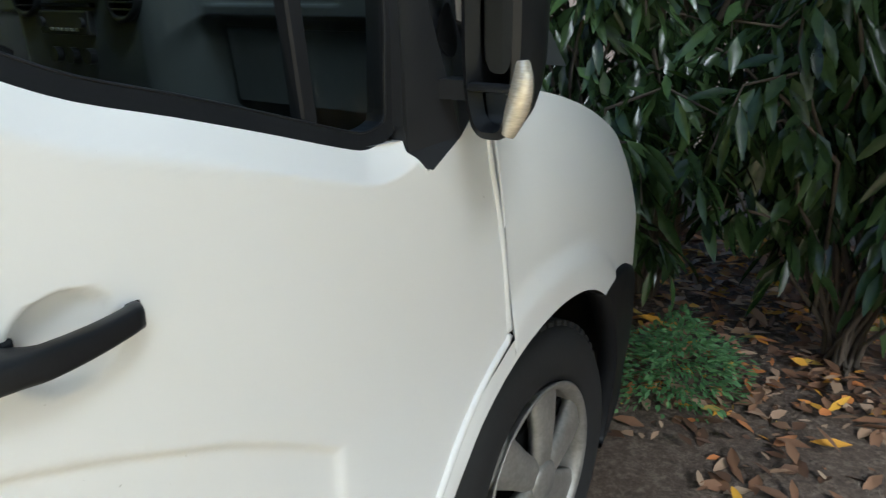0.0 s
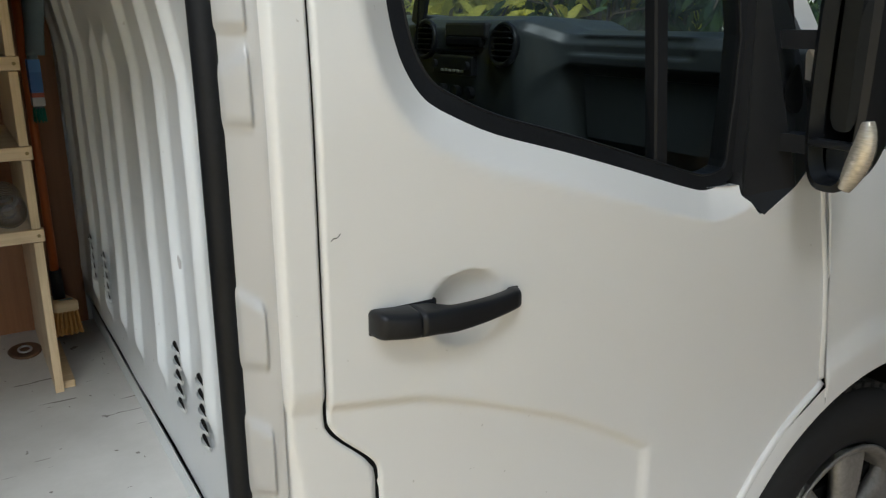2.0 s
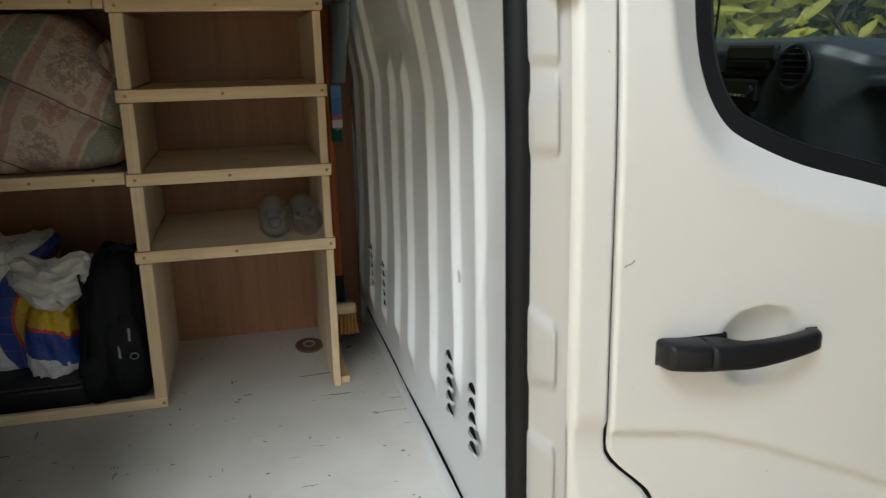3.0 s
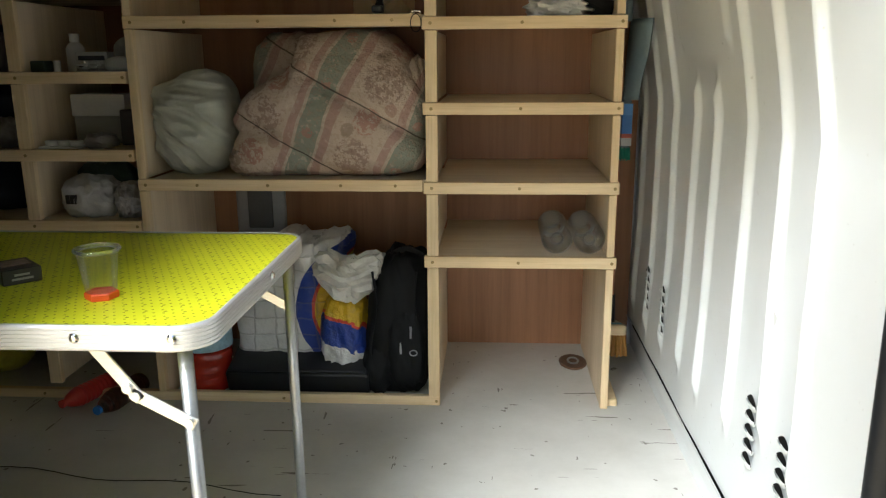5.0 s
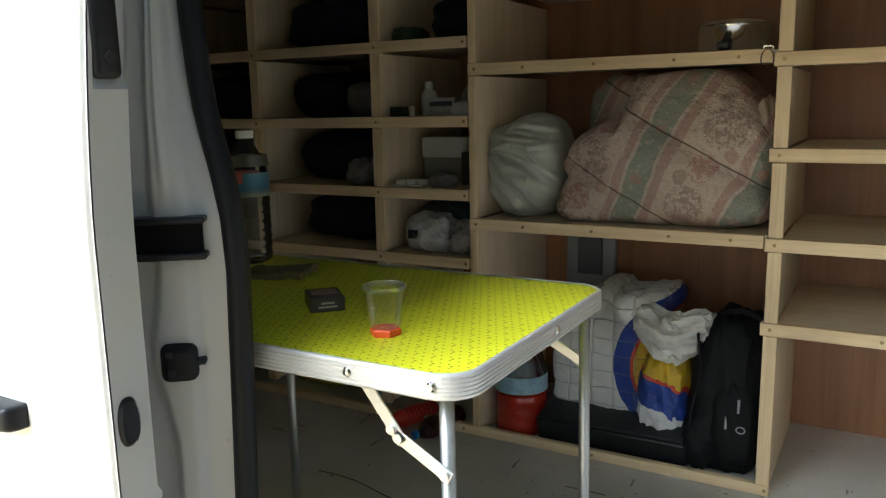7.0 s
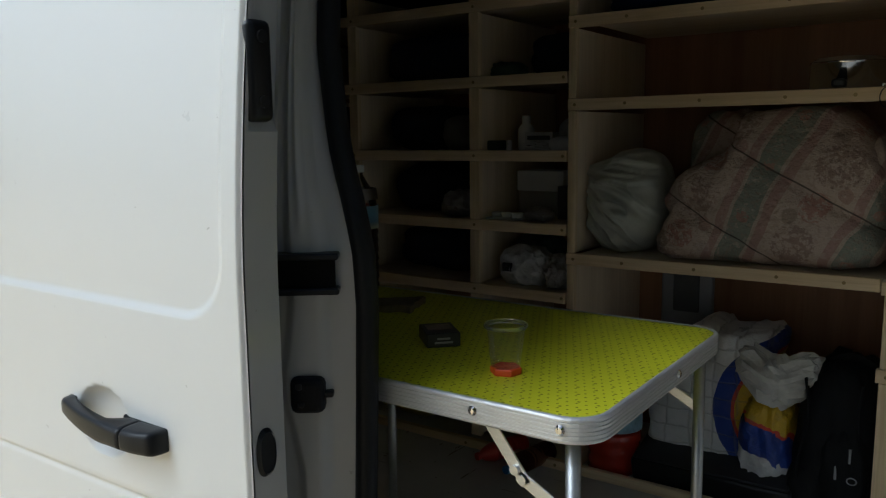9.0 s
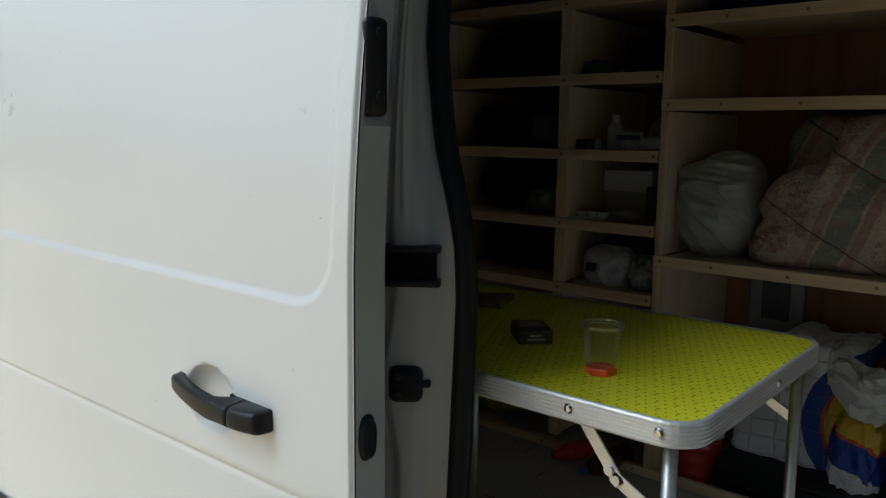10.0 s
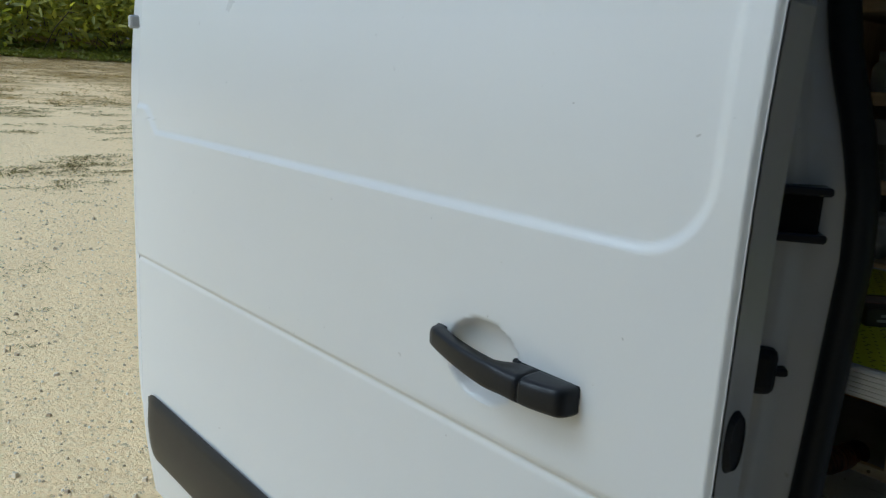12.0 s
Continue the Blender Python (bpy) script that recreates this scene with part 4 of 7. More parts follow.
def slide_y(x, z):
    y = -0.050 + side_y(-1, z)
    line = 1.2015 - 0.001 * smooth_step(-2.25, -1.25, x)
    depth = min(z - line, SLIDE_F - 0.026 - x)
    cx, cz, rad = SLIDE_F - 0.026 - 0.075, line + 0.075, 0.075
    if x > cx and z < cz:
        depth = rad - math.hypot(x - cx, z - cz)
    lift = along([(-2.45, 0.048), (-2.33, 0.044), (-2.285, 0.0), (-1.0, 0.0)], x)
    depth = min(depth, z - line - lift) if x < -2.0 else depth
    y += 0.0048 * smooth_step(0.0, 0.013, depth)
    fold = 0.960 + 0.0135 * (x + 1.24)
    y += 0.0045 * math.exp(-((z - fold) / 0.0045) ** 2) + 0.004 * smooth_step(fold + 0.003, fold - 0.006, z)
    r = math.hypot((x + 1.360) / 0.056, (z - 1.046) / 0.045)
    if r < 1:
        y += 0.018 * (1 - r * r) ** 0.42
    y += 0.005 * smooth_step(0.008, 0.0, SLIDE_F - x) ** 2
    return y


SLIDE_Z = sorted({round(z, 5) for z in [0.40 + 1.40 * i / 110 for i in range(111)] + [0.930 + 0.0022 * i for i in range(17)] + [1.195 + 0.0022 * i for i in range(36)] + [1.0 + 0.004 * i for i in range(26)]})


def slide_skin(u, v):
    z = SLIDE_Z[round(v * (len(SLIDE_Z) - 1))]
    rear = SLIDE_R + (0.020 if z > 1.232 else 0.0)
    x = rear + (SLIDE_F - rear) * (1 - (1 - u) ** 1.6)
    return (x, slide_y(x, z), z)


slide = part("sliding_door", sheet(260, len(SLIDE_Z) - 1, slide_skin), PAINT, van, "white sliding door with a pressed panel, pushed back", True)


def slide_edge(u, v):
    z = 0.40 + 1.40 * v
    step = 0.006 * smooth_step(1.41, 1.416, z)
    return (SLIDE_F + 0.0015 - step * smooth_step(0.1, 0.25, u) - 0.004 * u, slide_y(SLIDE_F, z) + 0.001 + 0.050 * u, z)


part("door_edge", sheet(10, 140, slide_edge), SHADED_PAINT, slide, "white folded front edge of the door, coloured as in shade")
part("door_lining", sheet(4, 6, lambda u, v: (SLIDE_F - 0.003 - 1.33 * u, 0.004 + side_y(-1, 0.40 + 1.40 * v), 0.40 + 1.40 * v)), SHADED_PAINT, slide)
part("rear_edge", sheet(3, 30, lambda u, v: (slide_skin(0, v)[0] - 0.0005, slide_skin(0, v)[1] + 0.05 * u, slide_skin(0, v)[2])), SHADED_PAINT, slide)
b = box(SLIDE_F - 0.012, SLIDE_F + 0.006, -0.028, 0.006, 1.420, 1.526, 0.010, 3)
plate_b = part("guide_plate", b, PLASTIC, slide, "black guide block on the door edge", True)
for z in (1.441, 1.508):
    part("screw", rod((SLIDE_F + 0.005, -0.011, z), (SLIDE_F + 0.009, -0.011, z), 0.0065, 12), GREYPL, plate_b)
b = bmesh.new()
v = [b.verts.new(p) for p in oval(-0.026, 1.059, 0.011, 0.024, SLIDE_F + 0.0045, 24, 2.4)]
b.faces.new(v)
part("drain_grommet", band(oval(-0.026, 1.059, 0.014, 0.028, SLIDE_F + 0.001, 24, 2.4), oval(-0.026, 1.059, 0.011, 0.024, SLIDE_F + 0.006, 24, 2.4), b), RUBBER, slide, "oval black rubber plug")
handle(slide, -1.437, -1.226, 1.058, -0.050, 0.010)


def strip(u, v):
    x = -2.356 + 1.262 * u
    z0, z1 = 0.505, 0.660
    k = smooth_step(0.0, 0.03, u * 1.30)
    z = z0 + 0.02 * (1 - k) + (z1 - z0 - 0.035 * (1 - k)) * v
    return (x, slide_y(x, z) - 0.004 - 0.012 * math.sin(math.pi * min(1, max(0, v))) ** 0.35 * k, z)


part("rub_strip", sheet(60, 14, strip), PLASTIC, slide, "dark grey plastic side moulding", True)
part("rear_catch", box(-2.418, -2.400, -0.048, -0.030, 1.40, 1.425, 0.003), SHADED_PAINT, slide)
part("roller_arm", box(-2.450, -2.425, -0.020, 0.016, 1.10, 1.17, 0.004), SHADED_PAINT, slide)

# the rest of the shell
def flank(y0, s, x0, x1, z0=0.36, z1=1.84):
    return lambda u, v: (x0 + (x1 - x0) * u, y0 + s * side_y(-1, z0 + (z1 - z0) * v), z0 + (z1 - z0) * v)


part("rear_quarter", shell(10, 24, flank(0.018, 1, -2.60, -1.238), (0, 0.03, 0)), PAINT, van, "", True)
part("side_sill", box(-1.25, 0.012, 0.02, 0.10, 0.30, 0.455, 0.015, 2), PAINT, van, "white sill below the side opening")
part("sill_tread", box(-1.10, -0.03, 0.045, 0.13, 0.440, 0.4695, 0.006, 2), PLASTIC, van, "black tread plate in the side opening")
part("far_flank", shell(16, 24, flank(1.90, -1, -2.60, 0.02), (0, -0.03, 0)), PAINT, van, "", True)
part("far_door", shell(16, 14, flank(1.90, -1, 0.03, 0.87, 0.36, 1.14), (0, -0.03, 0)), PAINT, van, "", True)
part("far_window_frame", box(0.02, 0.12, 1.80, 1.87, 1.14, 1.85, 0.01), RUBBER, van)
b = bmesh.new()
b.faces.new([b.verts.new(p) for p in ((0.10, 1.885, 1.14), (0.85, 1.885, 1.14), (0.60, 1.84, 1.60), (0.40, 1.82, 1.82), (0.10, 1.82, 1.82))])
far_glass = part("far_window", b, SCREEN, van, "clear far side glass")
far_glass.visible_shadow = False
part("far_wing", sheet(12, 8, lambda u, v: (0.87 + 0.92 * u, 1.90 - side_y(0.87 + 0.92 * u, 0.66 + 0.48 * v), 0.66 + 0.48 * v - 0.1 * u * v)), PAINT, van, "", True)
part("roof", shell(24, 30, lambda u, v: (-2.61 + 3.13 * v, 0.10 + 1.70 * u, 1.86 + 0.09 * (1 - (2 * u - 1) ** 4) - 0.05 * smooth_step(0.85, 1, v)), (0, 0, -0.03)), PAINT, van, "white van roof", True)
part("rear_doors", box(-2.64, -2.60, 0.06, 1.84, 0.40, 1.86, 0.02, 2), PAINT, van, "closed white rear doors")
part("rear_bumper", box(-2.70, -2.61, 0.12, 1.78, 0.30, 0.46, 0.03, 2), RUBBER, van, "dark grey rear bumper")
b = bmesh.new()
b.faces.new([b.verts.new(p) for p in ((1.26, 0.17, 1.17), (1.36, 0.95, 1.19), (1.26, 1.73, 1.17), (0.50, 1.68, 1.86), (0.52, 0.95, 1.90), (0.50, 0.22, 1.86))])
wind = part("windscreen", b, SCREEN, van, "raked windscreen")
wind.visible_shadow = False
for y in (0.155, 1.745):
    s = 1 if y < 1 else -1
    part("roof_pillar", sweep([(1.22, y + 0.05 * s, 1.16), (0.88, y + 0.04 * s, 1.50), (0.48, y + 0.05 * s, 1.85)], [(-0.022, -0.02), (0.022, -0.02), (0.022, 0.02), (-0.022, 0.02)]), PAINT, van, "slim white windscreen pillar")

# cab: dashboard with pod, vents, radio, phone cradle
def dash(u, v):
    """Dashboard: a rolled pad from the screen down to the knees; u across, v round the section."""
    y = 0.08 + 1.74 * u
    pod = smooth_step(0.655, 0.735, y) * smooth_step(1.235, 1.165, y)
    cowl = smooth_step(1.20, 1.27, y) * smooth_step(1.74, 1.66, y)
    front = 0.885 - 0.085 * pod - 0.03 * cowl
    top = 1.340 + 0.030 * pod + 0.035 * cowl
    x = along([(0, 1.26), (0.12, 1.10), (0.30, front + 0.07), (0.42, front + 0.018), (0.50, front), (0.70, front + 0.006), (0.76, front + 0.008 + 0.05 * (1 - pod)), (1, front + 0.03 + 0.10 * (1 - pod))], v)
    z = along([(0, 1.17), (0.12, top - 0.012), (0.30, top), (0.42, top - 0.010), (0.50, top - 0.030), (0.70, 1.270 - 0.06 * pod), (0.76, 1.258 - 0.10 * pod), (1, 0.98)], v)
    scoop = smooth_step(0.30, 0.34, y) * smooth_step(0.66, 0.62, y) * smooth_step(0.40, 0.46, v) * smooth_step(0.62, 0.58, v)
    return (x + 0.016 * scoop, y, z)


dashboard = part("dashboard", sheet(110, 60, dash), DASH, van, "dark grey moulded dashboard", True)
for y, z in ((1.108, 1.313), (0.768, 1.308)):
    ri = lathe([(0.048, -0.012), (0.052, 0.0), (0.046, 0.006), (0.039, 0.0), (0.035, -0.02)], (0.793, y, z), 28, Matrix.Rotation(radians(-84), 4, "Y"))
    part("air_vent", ri, PLASTIC, dashboard, "round black air vent", True)
    part("vent_well", rod((0.797, y, z), (0.803, y, z), 0.040, 24), DARK, dashboard)
    for k in range(5):
        part("vent_slat", box(0.786, 0.797, y - 0.034, y + 0.034, z - 0.028 + 0.0135 * k, z - 0.025 + 0.0135 * k), PLASTIC, dashboard)
part("display", box(0.790, 0.812, 0.832, 1.010, 1.318, 1.357, 0.008, 2), GREYPL, dashboard, "recessed dashboard display")
part("display_slot", box(0.786, 0.806, 0.848, 1.000, 1.299, 1.322, 0.006, 2), DARK, dashboard)
part("storage_slot", box(0.790, 0.812, 0.875, 1.052, 1.284, 1.292, 0.002, 2), DARK, dashboard)
radio = part("radio", box(0.788, 0.815, 0.885, 1.062, 1.230, 1.278, 0.004, 2), PLASTIC, dashboard, "black car radio")
for k in range(6):
    part("radio_key", box(0.7855, 0.790, 0.918 + 0.018 * k, 0.930 + 0.018 * k, 1.238, 1.244, 0.001), STEEL, dashboard)
for y in (0.902, 1.046):
    part("radio_knob", rod((0.790, y, 1.255), (0.780, y, 1.255), 0.010, 14), GREYPL, dashboard)
for k in range(3):
    part("heater_knob", rod((0.800, 0.90 + 0.06 * k, 1.190), (0.785, 0.90 + 0.06 * k, 1.190), 0.016, 16), PLASTIC, dashboard)
part("console", box(0.812, 0.95, 0.80, 1.12, 0.80, 1.13, 0.02, 2), DASH, dashboard, "dark centre console")
part("glove_lid", shell(16, 6, lambda u, v: (0.925 + 0.02 * v, 0.20 + 0.44 * u, 1.245 - 0.14 * v), (0.01, 0, 0)), DASH, dashboard, "glove box lid")
b = sweep([(0.90, 1.20, 1.36), (0.87, 1.20, 1.365), (0.85, 1.205, 1.37)], circle(0.006, 8))
part("phone_cradle", b, PLASTIC, dashboard, "phone holder on a stalk")
part("phone", box(0.834, 0.846, 1.175, 1.240, 1.345, 1.445, 0.005, 2, Matrix.Rotation(radians(18), 4, "X")), PLASTIC, dashboard, "phone with a dark screen")
b = sweep([(0.66 + 0.17 * math.cos(a) * 0.35, 1.45 + 0.185 * math.sin(a), 1.27 + 0.17 * math.cos(a)) for a in [2 * math.pi * i / 36 for i in range(37)]], circle(0.014, 8), cap=False, up=(1, 0, 0.35))
wheel_ob = part("steering_wheel", b, RUBBER, van, "black steering wheel", True)
b = box(0.62, 0.70, 1.40, 1.50, 1.22, 1.32, 0.03, 3)
rod((0.66, 1.27, 1.27), (0.66, 1.63, 1.27), 0.014, 8, bm=b)
rod((0.68, 1.45, 1.27), (0.90, 1.45, 1.15), 0.03, 10, bm=b)
part("steering_hub", b, RUBBER, wheel_ob)
# cab floor and back sheet coloured near-black for the unlit cab
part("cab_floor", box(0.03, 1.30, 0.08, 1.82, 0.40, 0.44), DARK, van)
part("cab_back_shade", box(0.012, 0.03, 0.08, 1.82, 0.44, 1.86), DARK, van)
part("cable", sweep([(0.30 + 0.01 * math.sin(t * 5), 0.30, 1.75 - 0.62 * t) for t in [i / 10 for i in range(11)]], circle(0.0016, 5)), DARK, van, "thin dark cable hanging in the cab")

# load space: floor, partition with beads and louvres, lining
part("load_floor", box(-2.60, 0.011, 0.10, 1.80, 0.43, FLOOR), floor_mat(), van, "scuffed grey painted plywood floor")
RIBS = [(0.424, 0.735), (0.569, 0.762), (0.739, 0.694), (0.944, 0.666), (1.107, 0.668), (1.305, 0.64), (1.50, 0.62), (1.70, 0.62)]


def partition(u, v):
    y, z = 0.062 + 1.75 * u, 0.575 + 1.29 * v
    x = -0.22 * max(0.0, z - 1.27) ** 1.15 - 0.01 * smooth_step(0.9, 0.6, z)
    for n, (ry, rz) in enumerate(RIBS):
        yy = ry - 0.05 * max(0, 1.0 - z) * (n < 2)
        d = abs(y - yy)
        top = 1.335 if n in (3, 4) else 9.0
        k = smooth_step(rz - 0.01, rz + 0.05, z) * smooth_step(top + 0.02, top - 0.03, z)
        x -= 0.014 * k * (0.5 + 0.5 * math.cos(math.pi * min(1, d / 0.020)))
    sag = noise.noise((y * 3, z * 2.2, 0.3)) * 0.004 + noise.noise((y * 9, z * 7, 4.0)) * 0.0015
    if abs(y - 1.02) < 0.20 and z > 1.33:
        x -= 0.008 * smooth_step(0.20, 0.17, abs(y - 1.02)) * smooth_step(1.40, 1.43, z)
    return (x + sag, y, z)


bulk = part("partition", sheet(440, 70, partition), BULK, van, "white pressed steel cab partition, dented and scuffed", True)
b = sheet(40, 3, lambda u, v: (0.004 - 0.020 * smooth_step(0.5, 1, v), 0.062 + 1.75 * u, FLOOR + 0.108 * v + 0.003 * noise.noise((u * 30, 0, 0)) * v))
part("partition_foot", b, BULK, bulk, "folded flange along the floor")
for y, z0 in ((0.590, 0.716), (0.440, 0.716), (1.490, 0.70), (1.292, 0.70)):
    for k in range(5):
        z = z0 + 0.0265 * k

        def louvre(u, v):
            arch = math.sin(math.pi * u) ** 0.6
            return (-0.011 - 0.009 * arch * math.cos(math.pi * v * 0.5), y + 0.024 * (2 * u - 1), z - 0.017 * v * arch)

        part("louvre", sheet(8, 4, louvre), BULK, bulk, "", True)
        # no opening is cut: a black crescent paints the shade under each hood
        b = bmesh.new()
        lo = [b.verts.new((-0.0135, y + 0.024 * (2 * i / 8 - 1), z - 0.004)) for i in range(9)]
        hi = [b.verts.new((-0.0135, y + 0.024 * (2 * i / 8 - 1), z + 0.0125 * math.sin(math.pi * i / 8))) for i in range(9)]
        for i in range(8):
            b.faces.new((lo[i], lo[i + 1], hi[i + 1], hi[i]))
        part("louvre_shade", b, DARK, bulk, "flat dark crescent for the shade in a louvre")
part("wall_lining", box(-2.58, -0.01, 1.795, 1.815, 0.47, 1.86), LINING, van, "reddish brown plywood wall lining")
part("rear_lining", box(-2.58, -2.565, 0.10, 1.79, 0.47, 1.86), LINING, van)
part("ceiling_lining", box(-2.58, 0.0, 0.12, 1.80, 1.845, 1.857), GREYPL, van)
b = box(-1.275, -1.115, 1.772, 1.794, 0.80, 1.055, 0.008, 2)
panel_r = part("wall_rib", b, plain("grey_steel_paint", (0.30, 0.31, 0.32), 0.4, 0.2), van, "grey galvanised body rib behind the shelves", True)
# recess is a raised pad; its darker grey paints the shade inside
part("rib_recess", box(-1.235, -1.155, 1.764, 1.775, 0.86, 1.03, 0.03, 3), plain("recess_shade_grey", (0.11, 0.115, 0.12), 0.5, 0.2), panel_r, "", True)
b = lathe([(0.052, 0.0), (0.054, 0.004), (0.046, 0.006), (0.036, 0.001), (0.0, 0.001)], (-0.200, 1.630, FLOOR), 24, Matrix.Diagonal((0.8, 1.15, 1, 1)))
lash = part("lashing_eye", b, plain("rusty_steel", (0.17, 0.10, 0.06), 0.7, 0.4, vary=0.4), van, "rusty oval lashing eye in the floor", True)
part("eye_ring", sweep([(-0.200 + 0.016 * math.cos(a), 1.630 + 0.024 * math.sin(a), FLOOR + 0.007) for a in [2 * math.pi * i / 20 for i in range(21)]], circle(0.003, 6), cap=False), STEEL, lash)
part("floor_scrape", sweep([(-1.62 + 0.055 * i, 0.92 - 0.006 * i + 0.012 * math.sin(i * 0.9), FLOOR + 0.0012) for i in range(14)], [(-0.0016, 0), (0.0016, 0), (0.0, 0.0012)]), DARK, van, "long black scrape on the floor")


# ---- shelving along the far wall ----
FRONT, BACK = 1.320, 1.792
unit = thing("shelving_unit", (-1.2, 1.55, FLOOR), "home-made pine and plywood shelving along the van wall", "shelving")


def screw(x, z, parent):
    b = rod((x, FRONT - 0.0195, z), (x, FRONT - 0.0215, z), 0.0042, 10)
    part("screw", b, SCREW, parent)


def rail(x0, x1, z, screws, h=0.030, name="rail"):
    r = part(name, box(x0, x1, FRONT - 0.020, FRONT - 0.001, z - h / 2, z + h / 2, 0.0015), PINE, unit)
    for x in screws:
        screw(x, z, r)
    return r


def board(x0, x1, z):
    return part("shelf_board", box(x0, x1, FRONT, BACK - 0.002, z - 0.013, z - 0.001, 0.001), PLY, unit)


def upright(x, z0, z1, w=0.030, strip=True):
    part("side_panel", box(x - 0.009, x + 0.009, FRONT + 0.0005, BACK - 0.003, z0, z1, 0.001), PLY_S, unit)
    if strip:
        part("upright", box(x - w / 2, x + w / 2, FRONT - 0.018, FRONT, z0, z1, 0.0015), PINE_V, unit)


# right bay
LEVELS = (0.874, 1.068, 1.267, 1.472, 1.682)
for z in LEVELS:
    rail(-0.628, -0.134, z, (-0.607, -0.385, -0.146))
    board(-0.592, -0.150, z + 0.014)
zz = [FLOOR] + [z - 0.016 for z in LEVELS] + [1.83]
for z0, z1 in zip(zz, zz[1:]):
    lo = z0 if z0 == FLOOR else z0 + 0.032
    upright(-0.606, lo, z1 - 0.0005)
    upright(-0.150, lo, z1 - 0.0005, 0.020)
part("foot_block", box(-0.139, -0.112, FRONT + 0.0, FRONT + 0.30, FLOOR, FLOOR + 0.020, 0.002), PINE, unit, "pine block screwed to the floor")

# middle bay
for z in (1.074, 1.480, 1.690):
    rail(-1.372, -0.630, z, (-1.352, -1.215, -1.03, -0.84, -0.70))
    board(-1.345, -0.620, z + 0.014)
for z0, z1 in ((FLOOR, 1.058), (1.090, 1.464), (1.496, 1.674), (1.706, 1.83)):
    upright(-1.360, z0, z1, 0.022)
rail(-2.55, -0.592, 0.484, (-2.2, -1.70, -1.40, -1.02, -0.60), 0.026, "floor_batten")

# left bay
for z in (0.963, 1.150, 1.347, 1.552, 1.758):
    rail(-2.56, -1.376, z, (-2.115, -1.665, -1.385))
    board(-2.555, -1.372, z + 0.013)
zz = [0.498, 0.963, 1.150, 1.347, 1.552, 1.758, 1.845]
for z0, z1 in zip(zz, zz[1:]):
    for x in (-1.664, -2.116, -2.54):
        upright(x, z0 + 0.016, z1 - 0.016, 0.034)

# ---- folding table ----
TOP = 1.088
table = thing("folding_table", (-1.13, 0.43, FLOOR), "folding camping table with a yellow dotted top and aluminium rim", "table")
TX0, TX1, TY0, TY1 = -1.535, -0.786, 0.177, 0.678


def round_rect(x0, x1, y0, y1, r, n=8):
    out = []
    for cx, cy, a0 in ((x1 - r, y1 - r, 0), (x0 + r, y1 - r, 90), (x0 + r, y0 + r, 180), (x1 - r, y0 + r, 270)):
        for i in range(n + 1):
            a = radians(a0 + 90 * i / n)
            out.append((cx + r * math.cos(a), cy + r * math.sin(a)))
    return out


b = bmesh.new()
lo = round_rect(TX0 + 0.003, TX1 - 0.003, TY0 + 0.003, TY1 - 0.003, 0.042)
va = [b.verts.new((x, y, TOP)) for x, y in lo]
vb = [b.verts.new((x, y, TOP - 0.012)) for x, y in lo]
b.faces.new(va)
b.faces.new(vb[::-1])
part("tabletop", b, table_mat(), table, "yellow laminate top with small dark dots")
b = bmesh.new()
prof = [(-0.004, 0.0015), (-0.001, 0.0026), (0.0022, 0.0016), (0.0035, -0.001)]
for k in range(5):
    prof += [(0.0035, -0.0035 - 0.005 * k), (0.0024, -0.0043 - 0.005 * k), (0.0035, -0.0051 - 0.005 * k)]
prof += [(0.0035, -0.027), (0.002, -0.0295), (-0.006, -0.0295)]
cx, cy = (TX0 + TX1) / 2, (TY0 + TY1) / 2
loops = []
for off, dz in prof:
    loops.append([b.verts.new((x, y, TOP + dz)) for x, y in round_rect(TX0 - off, TX1 + off, TY0 - off, TY1 + off, 0.045 + off)])
for l0, l1 in zip(loops, loops[1:]):
    for k in range(len(l0)):
        j = (k + 1) % len(l0)
        b.faces.new((l0[k], l0[j], l1[j], l1[k]))
rim = part("table_rim", b, RIMALU, table, "ribbed aluminium edging")
RIVET = [(0.0, 0.004), (0.004, 0.0035), (0.0065, 0.001), (0.0065, 0.0)]
for x in (-0.941, -0.824, -1.325, -1.442):
    part("rivet", lathe(RIVET, (x, TY0 - 0.0035, TOP - 0.013), 14, Matrix.Rotation(radians(90), 4, "X")), CHROME, rim)
for y in (0.45,):
    part("rivet", lathe(RIVET, (TX1 + 0.0035, y, TOP - 0.013), 14, Matrix.Rotation(radians(90), 4, "Y")), CHROME, rim)
for x, y, sx in ((-0.824, 0.208, 0.006), (-0.812, 0.646, 0.004), (-1.442, 0.208, -0.006), (-1.450, 0.646, -0.004)):
    leg = part("leg", rod((x, y, TOP - 0.018), (x + sx, y, FLOOR + 0.012), 0.0092, 16), STEEL, table, "", True)
    part("leg_foot", rod((x + sx, y, FLOOR + 0.03), (x + sx, y, FLOOR), 0.0125, 12), RUBBER, leg)
